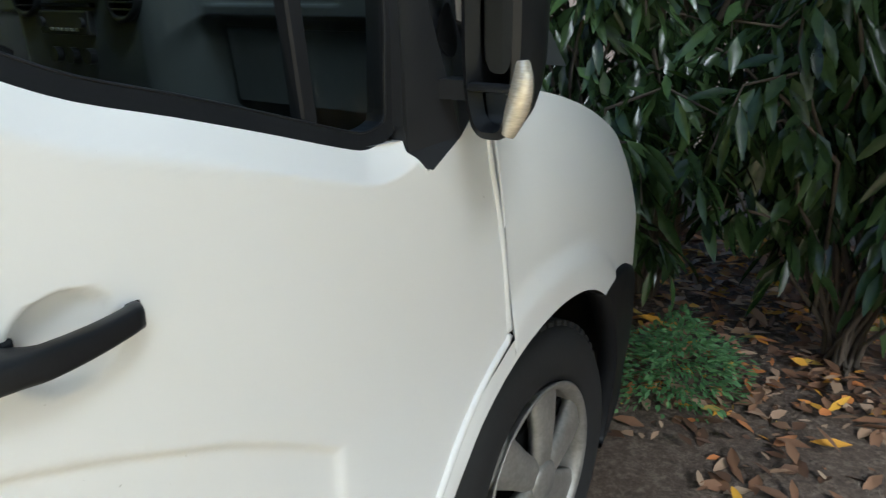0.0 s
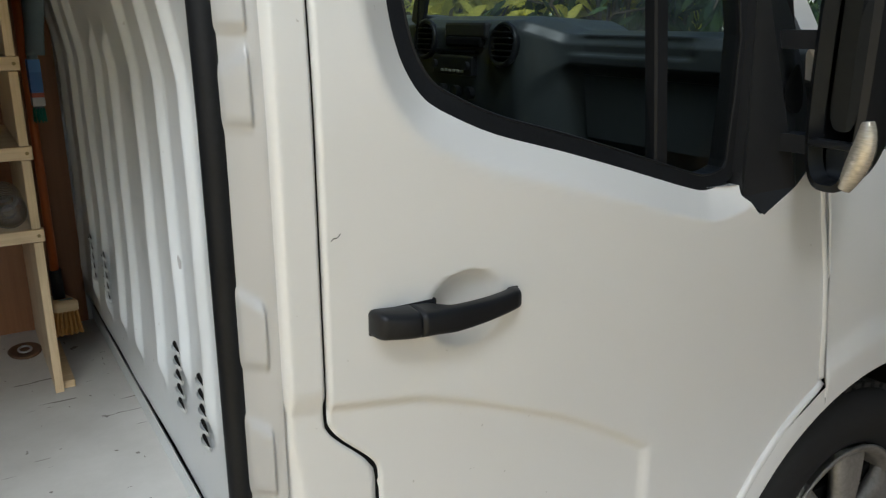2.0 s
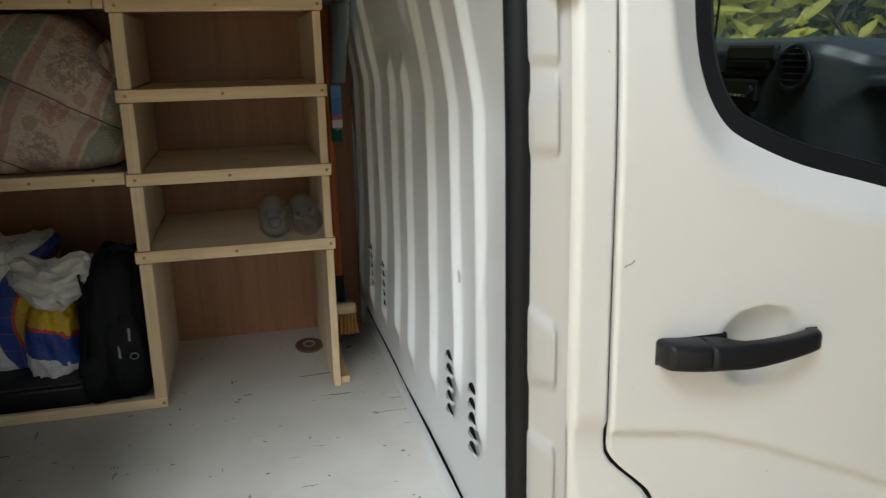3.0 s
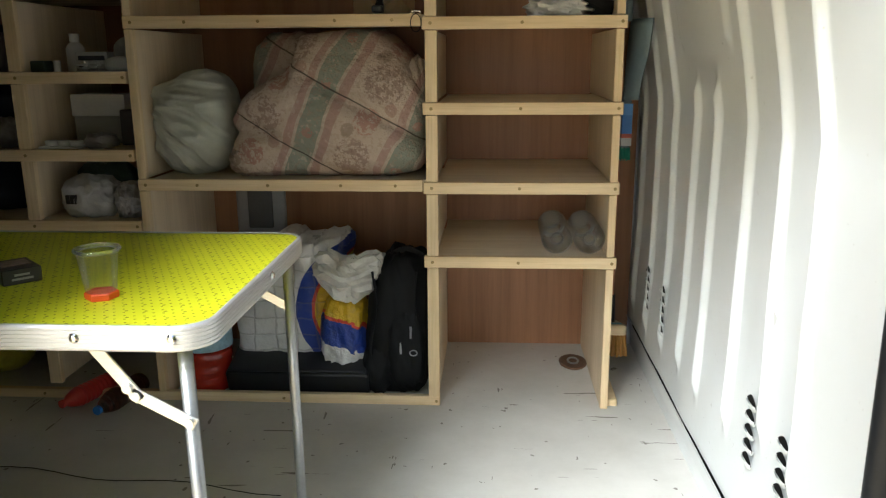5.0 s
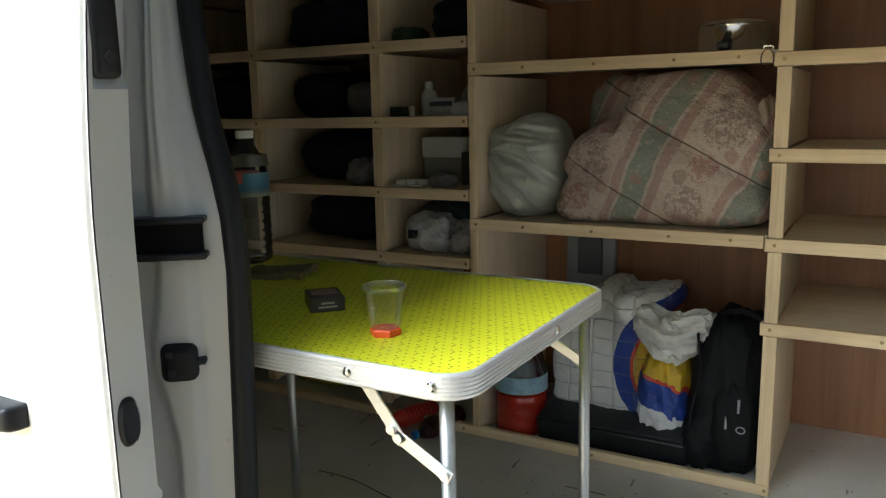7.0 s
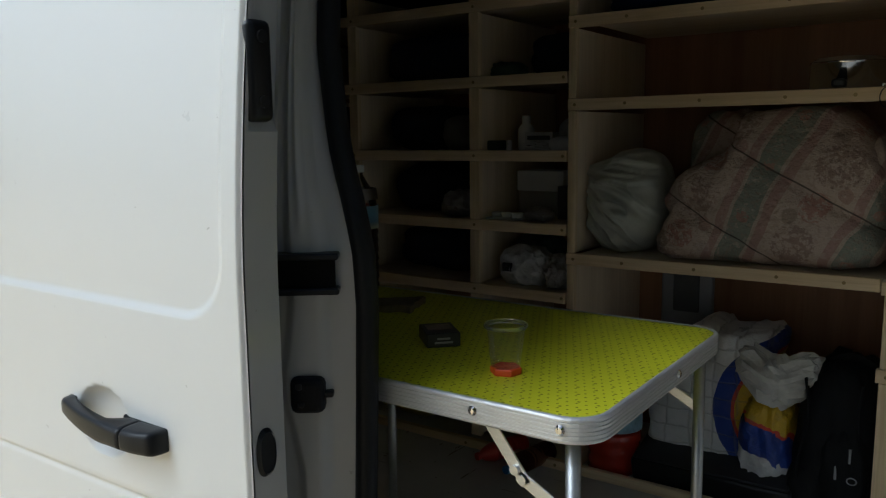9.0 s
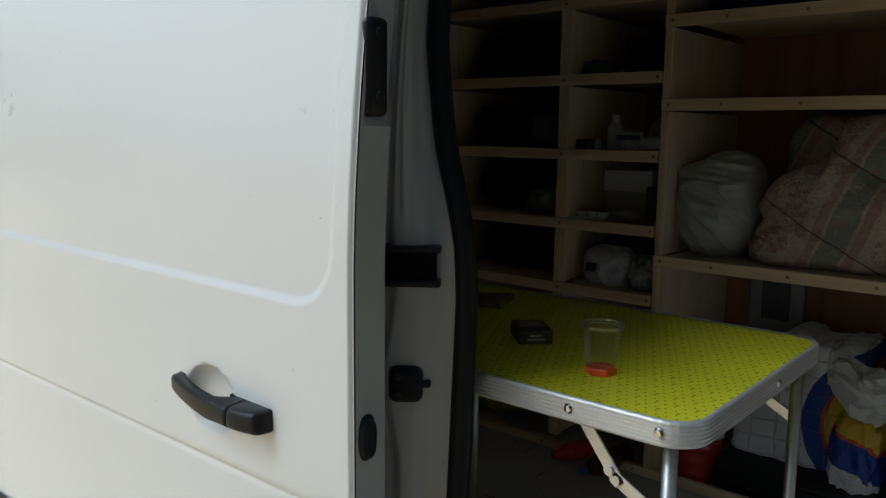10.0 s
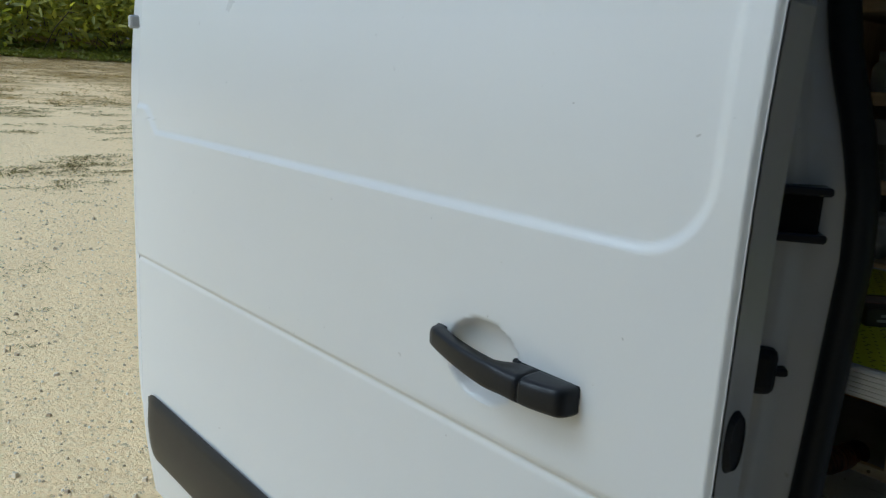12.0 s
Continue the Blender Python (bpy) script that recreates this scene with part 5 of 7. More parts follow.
for y in (0.196, 0.658):
    for x0, x1, s in ((-0.937, -0.820, 1), (-1.329, -1.446, -1)):
        mid = (x0 + 0.46 * (x1 - x0), 0.994)
        b = bmesh.new()
        for p, q in (((x0, 1.064), mid), (mid, (x1, 0.960))):
            d = Vector((q[0] - p[0], 0, q[1] - p[1]))
            a = math.atan2(d.z, d.x)
            box(-d.length / 2 - 0.008, d.length / 2 + 0.008, -0.0015, 0.0015, -0.0085, 0.0085, 0.001, turn=Matrix.Translation(((p[0] + q[0]) / 2, y, (p[1] + q[1]) / 2)) @ Matrix.Rotation(-a, 4, "Y"), bm=b)
        for px, pz in (mid, (x1, 0.960), (mid[0] - 0.010 * s, mid[1] + 0.010)):
            rod((px, y - 0.002, pz), (px, y - 0.006, pz), 0.006, 12, bm=b)
        part("brace", b, ALU, table, "folding aluminium strut")

# ---- on the table ----
cup = thing("plastic_cup", (-0.963, 0.290, TOP), "clear disposable plastic cup on the yellow table", "cup")
b = lathe([(0.0, 0.010), (0.0185, 0.010), (0.020, 0.012), (0.0255, 0.060), (0.0262, 0.062)], (-0.963, 0.290, TOP), 36)
o = part("cup_wall", b, CLEARPL, cup, "", True)
o.visible_shadow = False
b = lathe([(0.0262, 0.062), (0.0290, 0.063), (0.0300, 0.0655), (0.0288, 0.068), (0.0268, 0.0670), (0.0262, 0.062)], (-0.963, 0.290, TOP), 36)
part("cup_lip", b, pane("cup_rim", (0.93, 0.94, 0.93), 0.9, 0.25), cup, "rolled clear lip", True)
b = lathe([(0.0, 0.0), (0.0205, 0.0), (0.0215, 0.002), (0.0215, 0.008), (0.0195, 0.0098), (0.0, 0.0098)], (-0.963, 0.290, TOP), 6, Matrix.Rotation(0.35, 4, "Z"))
single("lid", b, plain("orange_plastic", (0.72, 0.085, 0.012), 0.35, vary=0.08), "orange six-sided plastic lid under the cup", "lid")

pk = thing("cigarette_packet", (-1.131, 0.373, TOP), "dark cardboard cigarette packet lying flat", "packet")


def on_packet(x0, x1, y0, y1, z0, z1, r=0.0):
    """A block in the packet's own directions: y runs from its near end to its far end."""
    b = box(x0, x1, y0, y1, TOP + z0, TOP + z1, r)
    bmesh.ops.transform(b, matrix=Matrix.Translation((-1.131, 0.373, 0)) @ Matrix.Rotation(radians(47), 4, "Z"), verts=b.verts)
    return b


pm = plain("dark_card", (0.045, 0.04, 0.035), 0.35, vary=0.3)
o = part("packet_body", on_packet(-0.026, 0.026, -0.034, 0.034, 0.0, 0.022, 0.0015), pm, pk)
part("packet_picture", on_packet(-0.019, 0.019, -0.012, 0.020, 0.0222, 0.0230), plain("photo_print", (0.32, 0.22, 0.18), 0.3, vary=0.5, scale=60), o, "printed picture panel")
b = on_packet(-0.014, 0.014, -0.0346, -0.0340, 0.006, 0.009)
add(b, on_packet(-0.010, 0.010, -0.0346, -0.0340, 0.012, 0.015))
part("packet_print", b, plain("silver_print", (0.35, 0.33, 0.28), 0.4), o, "pale unreadable print bars")
b = bmesh.new()
pad = [[b.verts.new(Matrix.Translation((-1.355, 0.520, TOP)) @ Matrix.Rotation(0.30, 4, "Z") @ Vector(
    (0.062 * (2 * i / 16 - 1) * (1 + 0.06 * noise.noise((j * 0.7, 2.0, 0))), 0.042 * (2 * j / 12 - 1) * (1 + 0.08 * noise.noise((i * 0.6, 5.0, 0))),
     0.009 + 0.007 * smooth_step(0.2, 1.0, i / 16) + 0.003 * noise.noise((i * 0.35, j * 0.35, 4.0))))) for i in range(17)] for j in range(13)]
for r0, r1 in zip(pad, pad[1:]):
    for i in range(16):
        b.faces.new((r0[i], r0[i + 1], r1[i + 1], r1[i]))
top = list(b.faces)
low = bmesh.ops.extrude_face_region(b, geom=top)["geom"]
for v in low:
    if isinstance(v, bmesh.types.BMVert):
        v.co.z = TOP + 0.0005 + max(0, v.co.z - TOP - 0.013)
bmesh.ops.recalc_face_normals(b, faces=b.faces)
single("sponge", b, plain("worn_sponge", (0.20, 0.155, 0.075), 0.95, vary=0.45, relief=0.9, dist=0.003), "flat worn brown sponge cloth on the table", "sponge")


def bottle(name, at, r, h, label, body, cap, ribs=9, group=""):
    """A ribbed drinks bottle standing at at."""
    t = thing(name, at, label, "bottle", group)
    prof = [(0.0, 0.004), (r * 0.7, 0.0), (r * 0.96, 0.008)]
    n = 60
    for i in range(n + 1):
        z = 0.008 + (h * 0.66 - 0.008) * i / n
        prof.append((r * (1 - 0.045 * (0.5 + 0.5 * math.cos(2 * math.pi * ribs * i / n))), z))
    prof += [(r * 0.92, h * 0.72), (r * 0.70, h * 0.82), (r * 0.42, h * 0.90), (r * 0.33, h * 0.925), (r * 0.33, h * 0.955)]
    part("bottle_body", lathe(prof, at, 28), body, t, "", True).visible_shadow = False
    part("bottle_cap", lathe([(r * 0.40, h * 0.945), (r * 0.40, h), (0.0, h)], at, 20), cap, t, "", False)
    return t, prof


WHITEPL = plain("white_plastic", (0.72, 0.72, 0.70), 0.4, vary=0.06)
t, _ = bottle("water_bottle", Vector((-1.494, 0.600, TOP)), 0.043, 0.260, "clear plastic water bottle with a coloured label", PET, WHITEPL)
m, nt, p = nodes_of("bottle_label")
s = split(nt, coords(nt))
c = ramp(nt, calc(nt, "MULTIPLY", calc(nt, "SUBTRACT", s[2], 1.222), 21.7), [(0.0, (0.42, 0.42, 0.25)), (0.20, (0.16, 0.22, 0.22)), (0.32, (0.07, 0.18, 0.30)), (0.65, (0.10, 0.26, 0.42)), (1.0, (0.14, 0.30, 0.42))])
c = blend(nt, calc(nt, "MULTIPLY", calc(nt, "GREATER_THAN", s[2], 1.249), calc(nt, "LESS_THAN", s[0], -1.470)), c, (0.55, 0.13, 0.12))
nt.links.new(c, p.inputs["Base Color"])
p.inputs["Roughness"].default_value = 0.35
part("bottle_label", lathe([(0.0436, 0.134), (0.0436, 0.180)], (-1.494, 0.600, TOP), 28), m, t, "blue paper label with a red patch", True)
part("bottle_band", lathe([(0.0433, 0.192), (0.0425, 0.202), (0.040, 0.214)], (-1.494, 0.600, TOP), 28), pane("pale_band", (0.75, 0.78, 0.80), 1.0, 0.5), t, "pale printed band", True)

# ---- middle bay: bedding above, bags below ----
SH = 1.076
quilt = lump((-0.882, 1.560, SH + 0.196), (0.258, 0.235, 0.190), 5.5, 0.045, 2.0, 120, 4.2, SH + 0.013, 0.012, 1.6)
CREST = [(-1.15, 0.185), (-1.07, 0.235), (-0.985, 0.285), (-0.955, 0.372), (-0.76, 0.378), (-0.69, 0.330), (-0.62, 0.235)]
for v in quilt.verts:
    crest = along(CREST, v.co.x) + 0.010 * noise.noise((v.co.x * 9, v.co.y * 6, 1.0))
    v.co.z = SH + 0.013 + (v.co.z - SH - 0.013) * crest / 0.378
    v.co.y += 0.05 * smooth_step(SH + 0.22, SH + 0.38, v.co.z)
    for line in (0.700, 0.515):
        tuck = abs(0.50 * v.co.x + 0.86 * v.co.z - line)
        v.co.y += (0.016 * math.exp(-(tuck / 0.014) ** 2) - 0.010 * math.exp(-((tuck - 0.07) / 0.05) ** 2)) * (v.co.y < 1.5)
QUILT = quilt_mat()
t = thing("folded_quilt", (-0.876, 1.56, SH + 0.013), "folded floral quilt with pink, beige and green stripes", "quilt")
part("quilt_body", quilt, QUILT, t, "", True)
b = lump((-1.085, 1.395, SH + 0.055), (0.060, 0.060, 0.045), 2.4, 0.10, 12.0, 60, 6.0, SH + 0.013, 0.20, 1.6)
part("bunched_corner", b, QUILT, t, "crumpled corner of the quilt", True)
b = lump((-0.655, 1.45, SH + 0.20), (0.030, 0.080, 0.110), 2.4, 0.10, 15.0, 48, 5.0, SH + 0.013, 0.12, 1.6)
part("tucked_edge", b, QUILT, t, "edge tucked against the upright", True)
b = lump((-1.035, 1.655, SH + 0.193), (0.100, 0.120, 0.190), 4.0, 0.06, 8.0, 56, 4.0, SH + 0.013)
single("spare_quilt", b, QUILT, "second roll of the floral quilt behind", "quilt", smooth=True)
pil = lump((-1.258, 1.470, SH + 0.146), (0.108, 0.130, 0.140), 2.5, 0.035, 5.0, 170, 3.4, SH + 0.013)
for v in pil.verts:
    x, z = v.co.x + 1.258, v.co.z - SH - 0.146
    v.co.z += 0.10 * x * smooth_step(-0.05, 0.12, z) - 0.02 * smooth_step(0.02, -0.10, x) * smooth_step(0.0, 0.1, z)
    front = smooth_step(1.52, 1.42, v.co.y)
    # folds fanning from the gathered left corner, and slack creases low down
    fan = math.atan2(z - 0.13, x + 0.20)
    far = math.hypot(x + 0.20, z - 0.13)
    for scale, deep, seed in ((7.0, 0.020, 1.0), (15.0, 0.009, 5.0)):
        n = noise.noise((fan * scale + 0.8 * noise.noise((x * 9, z * 9, seed)), far * 7, seed))
        v.co.y -= front * deep * (max(0.0, 1 - 2.6 * abs(n)) ** 1.5 - 0.3) * smooth_step(0.02, 0.08, far)
    v.co.y -= 0.010 * front * max(0.0, 1 - 3 * abs(noise.noise((x * 11, z * 24, 8.0)))) * smooth_step(-0.03, -0.10, z)
    ear = math.hypot(v.co.x + 1.342, v.co.z - SH - 0.228) + 0.6 * abs(v.co.y - 1.42)
    v.co += Vector((-0.09, -0.05, 0.022)) * math.exp(-ear / 0.018)
single("pillow", pil, cloth("pale_green_cotton", (0.50, 0.51, 0.44), 14, depth=0.004), "crumpled pale green pillow stuffed on the shelf", "pillow", smooth=True)

BASE = FLOOR


def shopper():
    t = thing("shopping_bag", (-1.04, 1.52, BASE), "large woven white shopping bag with blue and yellow print", "bag")
    b = lump((-1.045, 1.545, BASE + 0.205), (0.140, 0.125, 0.212), 7.0, 0.040, 1.3, 100, 6.0, BASE, 0.10, 2.4)
    for v in b.verts:
        k = smooth_step(BASE + 0.27, BASE + 0.42, v.co.z)
        v.co.x += 0.045 * k
        v.co.z -= 0.05 * k * smooth_step(-1.05, -1.18, v.co.x)
        v.co.y += 0.04 * k * math.sin(v.co.x * 34)
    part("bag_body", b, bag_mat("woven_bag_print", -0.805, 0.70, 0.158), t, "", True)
    part("bag_handle", sweep([(-1.02 + 0.09 * math.sin(math.pi * i / 12) - 0.02, 1.45 + 0.006 * i, BASE + 0.36 + 0.07 * math.sin(math.pi * i / 12)) for i in range(13)], [(-0.013, -0.001), (0.013, -0.001), (0.013, 0.001), (-0.013, 0.001)]), crumple("bag_webbing", (0.5, 0.5, 0.5), 0.7, 60, 0.003), t)


shopper()
t = thing("carrier_bag", (-0.87, 1.44, BASE), "crumpled carrier bag, white with blue and yellow print", "bag")
b = lump((-0.868, 1.455, BASE + 0.135), (0.062, 0.080, 0.145), 3.0, 0.10, 4.4, 72, 6.5, BASE, 0.22, 2.6)
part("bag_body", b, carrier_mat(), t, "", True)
b = lump((-0.848, 1.415, BASE + 0.325), (0.060, 0.050, 0.050), 2.2, 0.22, 6.1, 30, 7.0, None, 0.75, 1.7)
for v in b.verts:
    v.co += Vector((0.03, 0, 0.028)) * smooth_step(-0.835, -0.79, v.co.x) + Vector((-0.022, 0, 0.030)) * smooth_step(-0.865, -0.90, v.co.x)
part("bag_neck", b, crumple("white_crumpled_plastic", (0.66, 0.64, 0.59), 0.35, 30, 0.006), t, "crumpled white top of the bag")

pack = thing("backpack", (-0.71, 1.45, BASE), "black fabric backpack standing upright", "backpack")
BLACKCL = cloth("black_nylon", (0.009, 0.010, 0.011), 16, 0.7, 0.004)
b = lump((-0.712, 1.475, BASE + 0.192), (0.092, 0.115, 0.198), 4.2, 0.06, 2.7, 84, 5.0, BASE, 0.05, 2.6)
for v in b.verts:
    v.co.x += 0.030 * smooth_step(BASE + 0.20, BASE + 0.39, v.co.z) * smooth_step(-0.70, -0.80, v.co.x)
body = part("pack_body", b, BLACKCL, pack, "", True)
part("front_pocket", lump((-0.686, 1.378, BASE + 0.135), (0.050, 0.034, 0.105), 3.2, 0.10, 9.0, 64, 7.0, None, 0.06, 2.6), BLACKCL, body, "", True)
part("side_pocket", lump((-0.770, 1.400, BASE + 0.075), (0.040, 0.050, 0.072), 2.8, 0.12, 4.0, 56, 7.0, BASE, 0.08, 2.4), BLACKCL, body, "", True)
part("grab_handle", sweep([(-0.735 + 0.09 * k / 10, 1.44, BASE + 0.383 + 0.020 * math.sin(math.pi * k / 10)) for k in range(11)], [(-0.010, -0.002), (0.010, -0.002), (0.010, 0.002), (-0.010, 0.002)], up=(0, 1, 0)), BLACKCL, body)
for x0, lean in ((-0.775, 0.010), (-0.655, -0.006)):
    part("strap", sweep([(x0 + lean * math.sin(k * 0.6), 1.362 - 0.006 * math.sin(k) + 0.05 * smooth_step(7, 11, k), BASE + 0.36 - 0.03 * k) for k in range(12)], [(-0.013, -0.002), (0.013, -0.002), (0.013, 0.002), (-0.013, 0.002)], up=(1, 0, 0)), BLACKCL, body)
for x, z, r in ((-0.672, 0.21, 0.0035), (-0.700, 0.165, 0.003)):
    part("zip_pull", rod((x, 1.346, BASE + z), (x, 1.344, BASE + z - 0.033), r, 8), STEEL, body, "grey zip pull")
part("strap_ring", sweep([(-0.665 + 0.010 * math.cos(a), 1.343, BASE + 0.135 + 0.008 * math.sin(a)) for a in [2 * math.pi * i / 12 for i in range(13)]], circle(0.0016, 5), cap=False), STEEL, body)

case_t = thing("flat_case", (-0.99, 1.46, BASE), "flat black plastic carrying case lying on the floor", "case")
o = part("case_body", box(-1.192, -0.792, 1.338, 1.470, BASE + 0.010, BASE + 0.092, 0.008, 3, Matrix.Rotation(radians(16), 4, "X")), PLASTIC, case_t, "", True)
part("case_lid", box(-1.186, -0.798, 1.334, 1.454, BASE + 0.090, BASE + 0.098, 0.003, 2, Matrix.Rotation(radians(16), 4, "X")), GREYPL, o, "", True)
part("case_grip", sweep([(-1.03, 1.455, BASE + 0.110), (-1.02, 1.462, BASE + 0.128), (-0.94, 1.462, BASE + 0.128), (-0.93, 1.455, BASE + 0.110)], circle(0.006, 8)), PLASTIC, o)

jug = thing("drink_container", (-1.268, 1.405, BASE), "large clear bottle of red drink with a pale blue label", "bottle")
m, nt, p = nodes_of("red_drink")
p.inputs["Base Color"].default_value = (0.36, 0.025, 0.012, 1)
p.inputs["Roughness"].default_value = 0.12
p.inputs["Coat Weight"].default_value = 0.5
bump(nt, p, noise_of(nt, coords(nt), 25, 2), 0.3, 0.004)
prof = [(0.0, 0.002), (0.062, 0.0), (0.074, 0.010)] + [(0.0745 - 0.0025 * (0.5 + 0.5 * math.cos(i * 1.05)), 0.012 + 0.006 * i) for i in range(19)]
part("drink", lathe(prof + [(0.0, 0.126)], (-1.268, 1.405, BASE), 32), m, jug, "red drink inside", True)
part("bottle_shoulder", lathe([(0.0745, 0.126), (0.0745, 0.185), (0.060, 0.225), (0.028, 0.255), (0.022, 0.275)], (-1.268, 1.405, BASE), 32), PET, jug, "", True)
part("bottle_label", lathe([(0.0752, 0.128), (0.0752, 0.176)], (-1.268, 1.405, BASE), 32), plain("pale_blue_label", (0.30, 0.45, 0.55), 0.4, vary=0.3, scale=40), jug, "pale blue printed label", True)
part("bottle_cap", lathe([(0.024, 0.268), (0.024, 0.290), (0.0, 0.290)], (-1.268, 1.405, BASE), 20), WHITEPL, jug)


EMPTYPET = pane("thin_pet", (0.93, 0.95, 0.95), 1.2, 0.06)
RIBPET = pane("ribbed_pet", (0.90, 0.92, 0.92), 1.4, 0.45)


def lying(name, x, y, z, r, h, label, mat, cap, turn, group=""):
    """A ribbed bottle lying on its side."""
    t = thing(name, (x, y, z), label, "bottle", group)
    m = Matrix.Translation((x, y, z + r)) @ turn @ Matrix.Rotation(radians(-90), 4, "X")
    prof = [(0.0, 0.010), (r * 0.45, 0.006), (r * 0.72, 0.0), (r * 0.95, 0.008)]
    for i in range(49):
        prof.append((r * (1 - 0.085 * (0.5 + 0.5 * math.cos(2 * math.pi * 8 * i / 48))), 0.010 + (h * 0.66) * i / 48))
    prof += [(r * 0.90, h * 0.74), (r * 0.62, h * 0.86), (r * 0.34, h * 0.93), (r * 0.32, h * 0.97)]
    b = lathe(prof, (0, 0, 0), 28)
    bmesh.ops.transform(b, matrix=m, verts=b.verts)
    part("bottle_body", b, mat, t, "", True).visible_shadow = False
    b = lathe([(r * 0.30, 0.005), (r * 0.36, 0.001), (r * 0.42, 0.005)], (0, 0, 0), 24)
    bmesh.ops.transform(b, matrix=m, verts=b.verts)
    part("bottle_foot", b, RIBPET, t, "moulded ring of the foot", True)
    if mat == EMPTYPET:
        b = bmesh.new()
        for k in range(9):
            z0 = 0.006 + h * 0.66 * k / 8
            sweep([(r * 0.97 * math.cos(a), r * 0.97 * math.sin(a), z0) for a in [2 * math.pi * i / 28 for i in range(29)]], circle(r * 0.035, 5), b, cap=False)
        bmesh.ops.transform(b, matrix=m, verts=b.verts)
        part("bottle_ribs", b, RIBPET, t, "moulded ribs", True)
    b = lathe([(r * 0.40, h * 0.955), (r * 0.40, h), (0.0, h)], (0, 0, 0), 16)
    bmesh.ops.transform(b, matrix=m, verts=b.verts)
    part("bottle_cap", b, cap, t)
    return t


for x in (-0.283, -0.199):
    lying("empty_bottle", x, 1.345, 0.8875, 0.041, 0.27, "empty ribbed clear bottle lying on a shelf", EMPTYPET, WHITEPL, Matrix(), "bottles on the shelf")
lying("soda_bottle", -1.445, 1.36, BASE, 0.030, 0.20, "small dark bottle with a blue cap lying down", clear("dark_pet", (0.25, 0.10, 0.08), 0.1), plain("blue_cap", (0.02, 0.18, 0.50), 0.4), Matrix.Rotation(radians(170), 4, "Z"))
lying("sauce_bottle", -1.535, 1.37, BASE, 0.028, 0.18, "small red plastic bottle lying down", plain("red_plastic", (0.5, 0.03, 0.02), 0.35), plain("red_cap", (0.55, 0.04, 0.02), 0.4), Matrix.Rotation(radians(160), 4, "Z"))
b = lump((-2.02, 1.52, BASE + 0.075), (0.16, 0.12, 0.080), 3.0, 0.10, 3.3, 40, 5.0, BASE)
single("yellow_bag", b, crumple("yellow_plastic", (0.50, 0.46, 0.04), 0.45), "soft yellow plastic bag under the shelves", "bag", smooth=True)

# ---- upper shelf: pot, clip, sheet, bag, torch ----
S5 = 1.4865
pot = thing("cooking_pot", (-0.735, 1.43, S5), "polished steel cooking pot with a black handle", "pot")
part("pot_wall", lathe([(0.0, 0.001), (0.074, 0.0), (0.079, 0.006), (0.080, 0.066), (0.083, 0.069), (0.081, 0.071), (0.076, 0.068), (0.074, 0.012), (0.0, 0.010)], (-0.735, 1.43, S5), 40), CHROME, pot, "", True)
part("pot_lid", lathe([(0.082, 0.071), (0.070, 0.080), (0.02, 0.086), (0.0, 0.087)], (-0.735, 1.43, S5), 40), CHROME, pot, "", True)
part("pot_handle", box(-0.752, -0.724, 1.318, 1.352, S5 + 0.012, S5 + 0.030, 0.005, 2), PLASTIC, pot, "black handle")
clip = thing("cable_clip", (-0.640, 1.315, S5), "small chrome buckle with a black cable loop", "clip")
b = bmesh.new()
for x0, x1, z0, z1 in ((-0.652, -0.630, 0.001, 0.004), (-0.652, -0.630, 0.012, 0.015), (-0.652, -0.649, 0.001, 0.015), (-0.633, -0.630, 0.001, 0.015)):
    box(x0, x1, 1.304, 1.312, S5 + z0, S5 + z1, 0.001, bm=b)
part("buckle", b, CHROME, clip)
part("cable_loop", sweep([(-0.641 + 0.013 * math.cos(a), 1.2965, S5 - 0.014 + 0.021 * math.sin(a)) for a in [2 * math.pi * i / 24 for i in range(25)]], circle(0.0012, 6), cap=False), RUBBER, clip)
single("paper_sheet", box(-0.575, -0.420, 1.335, 1.53, S5, S5 + 0.002), plain("white_paper", (0.7, 0.7, 0.68), 0.7), "flat white sheet of paper on the shelf", "paper")
b = lump((-0.292, 1.385, S5 + 0.020), (0.075, 0.055, 0.026), 2.4, 0.28, 2.2, 44, 6.0, S5)
single("plastic_bag", b, crumple("clear_white_film", (0.66, 0.67, 0.68), 0.3, 34, 0.018), "crumpled white plastic bag on the shelf", "bag", smooth=True)
torch = thing("head_torch", (-0.200, 1.40, S5), "black head torch with a yellow-green lens ring and straps", "torch")
b = lump((-0.200, 1.40, S5 + 0.026), (0.048, 0.04, 0.027), 2.6, 0.22, 7.7, 40, 6.0, S5)
o = part("head_strap", b, BLACKCL, torch, "", True)
part("torch_head", rod((-0.198, 1.375, S5 + 0.070), (-0.192, 1.400, S5 + 0.058), 0.022, 20), PLASTIC, o)
part("lens_ring", rod((-0.201, 1.3645, S5 + 0.0755), (-0.198, 1.3755, S5 + 0.070), 0.019, 20), plain("acid_yellow", (0.55, 0.62, 0.02), 0.4), o, "yellow-green ring")

# ---- left bay: small goods ----
S2 = 1.347 + 0.0125
b = lathe([(0.0, 0.0), (0.022, 0.0), (0.024, 0.004), (0.024, 0.062), (0.016, 0.074), (0.010, 0.078), (0.010, 0.080)], (-1.583, 1.46, S2), 22)
t = thing("medicine_bottle", (-1.583, 1.46, S2), "white plastic medicine bottle", "bottle")
part("bottle_body", b, WHITEPL, t, "", True)
part("bottle_cap", lathe([(0.013, 0.078), (0.013, 0.100), (0.0, 0.100)], (-1.583, 1.46, S2), 18), WHITEPL, t)
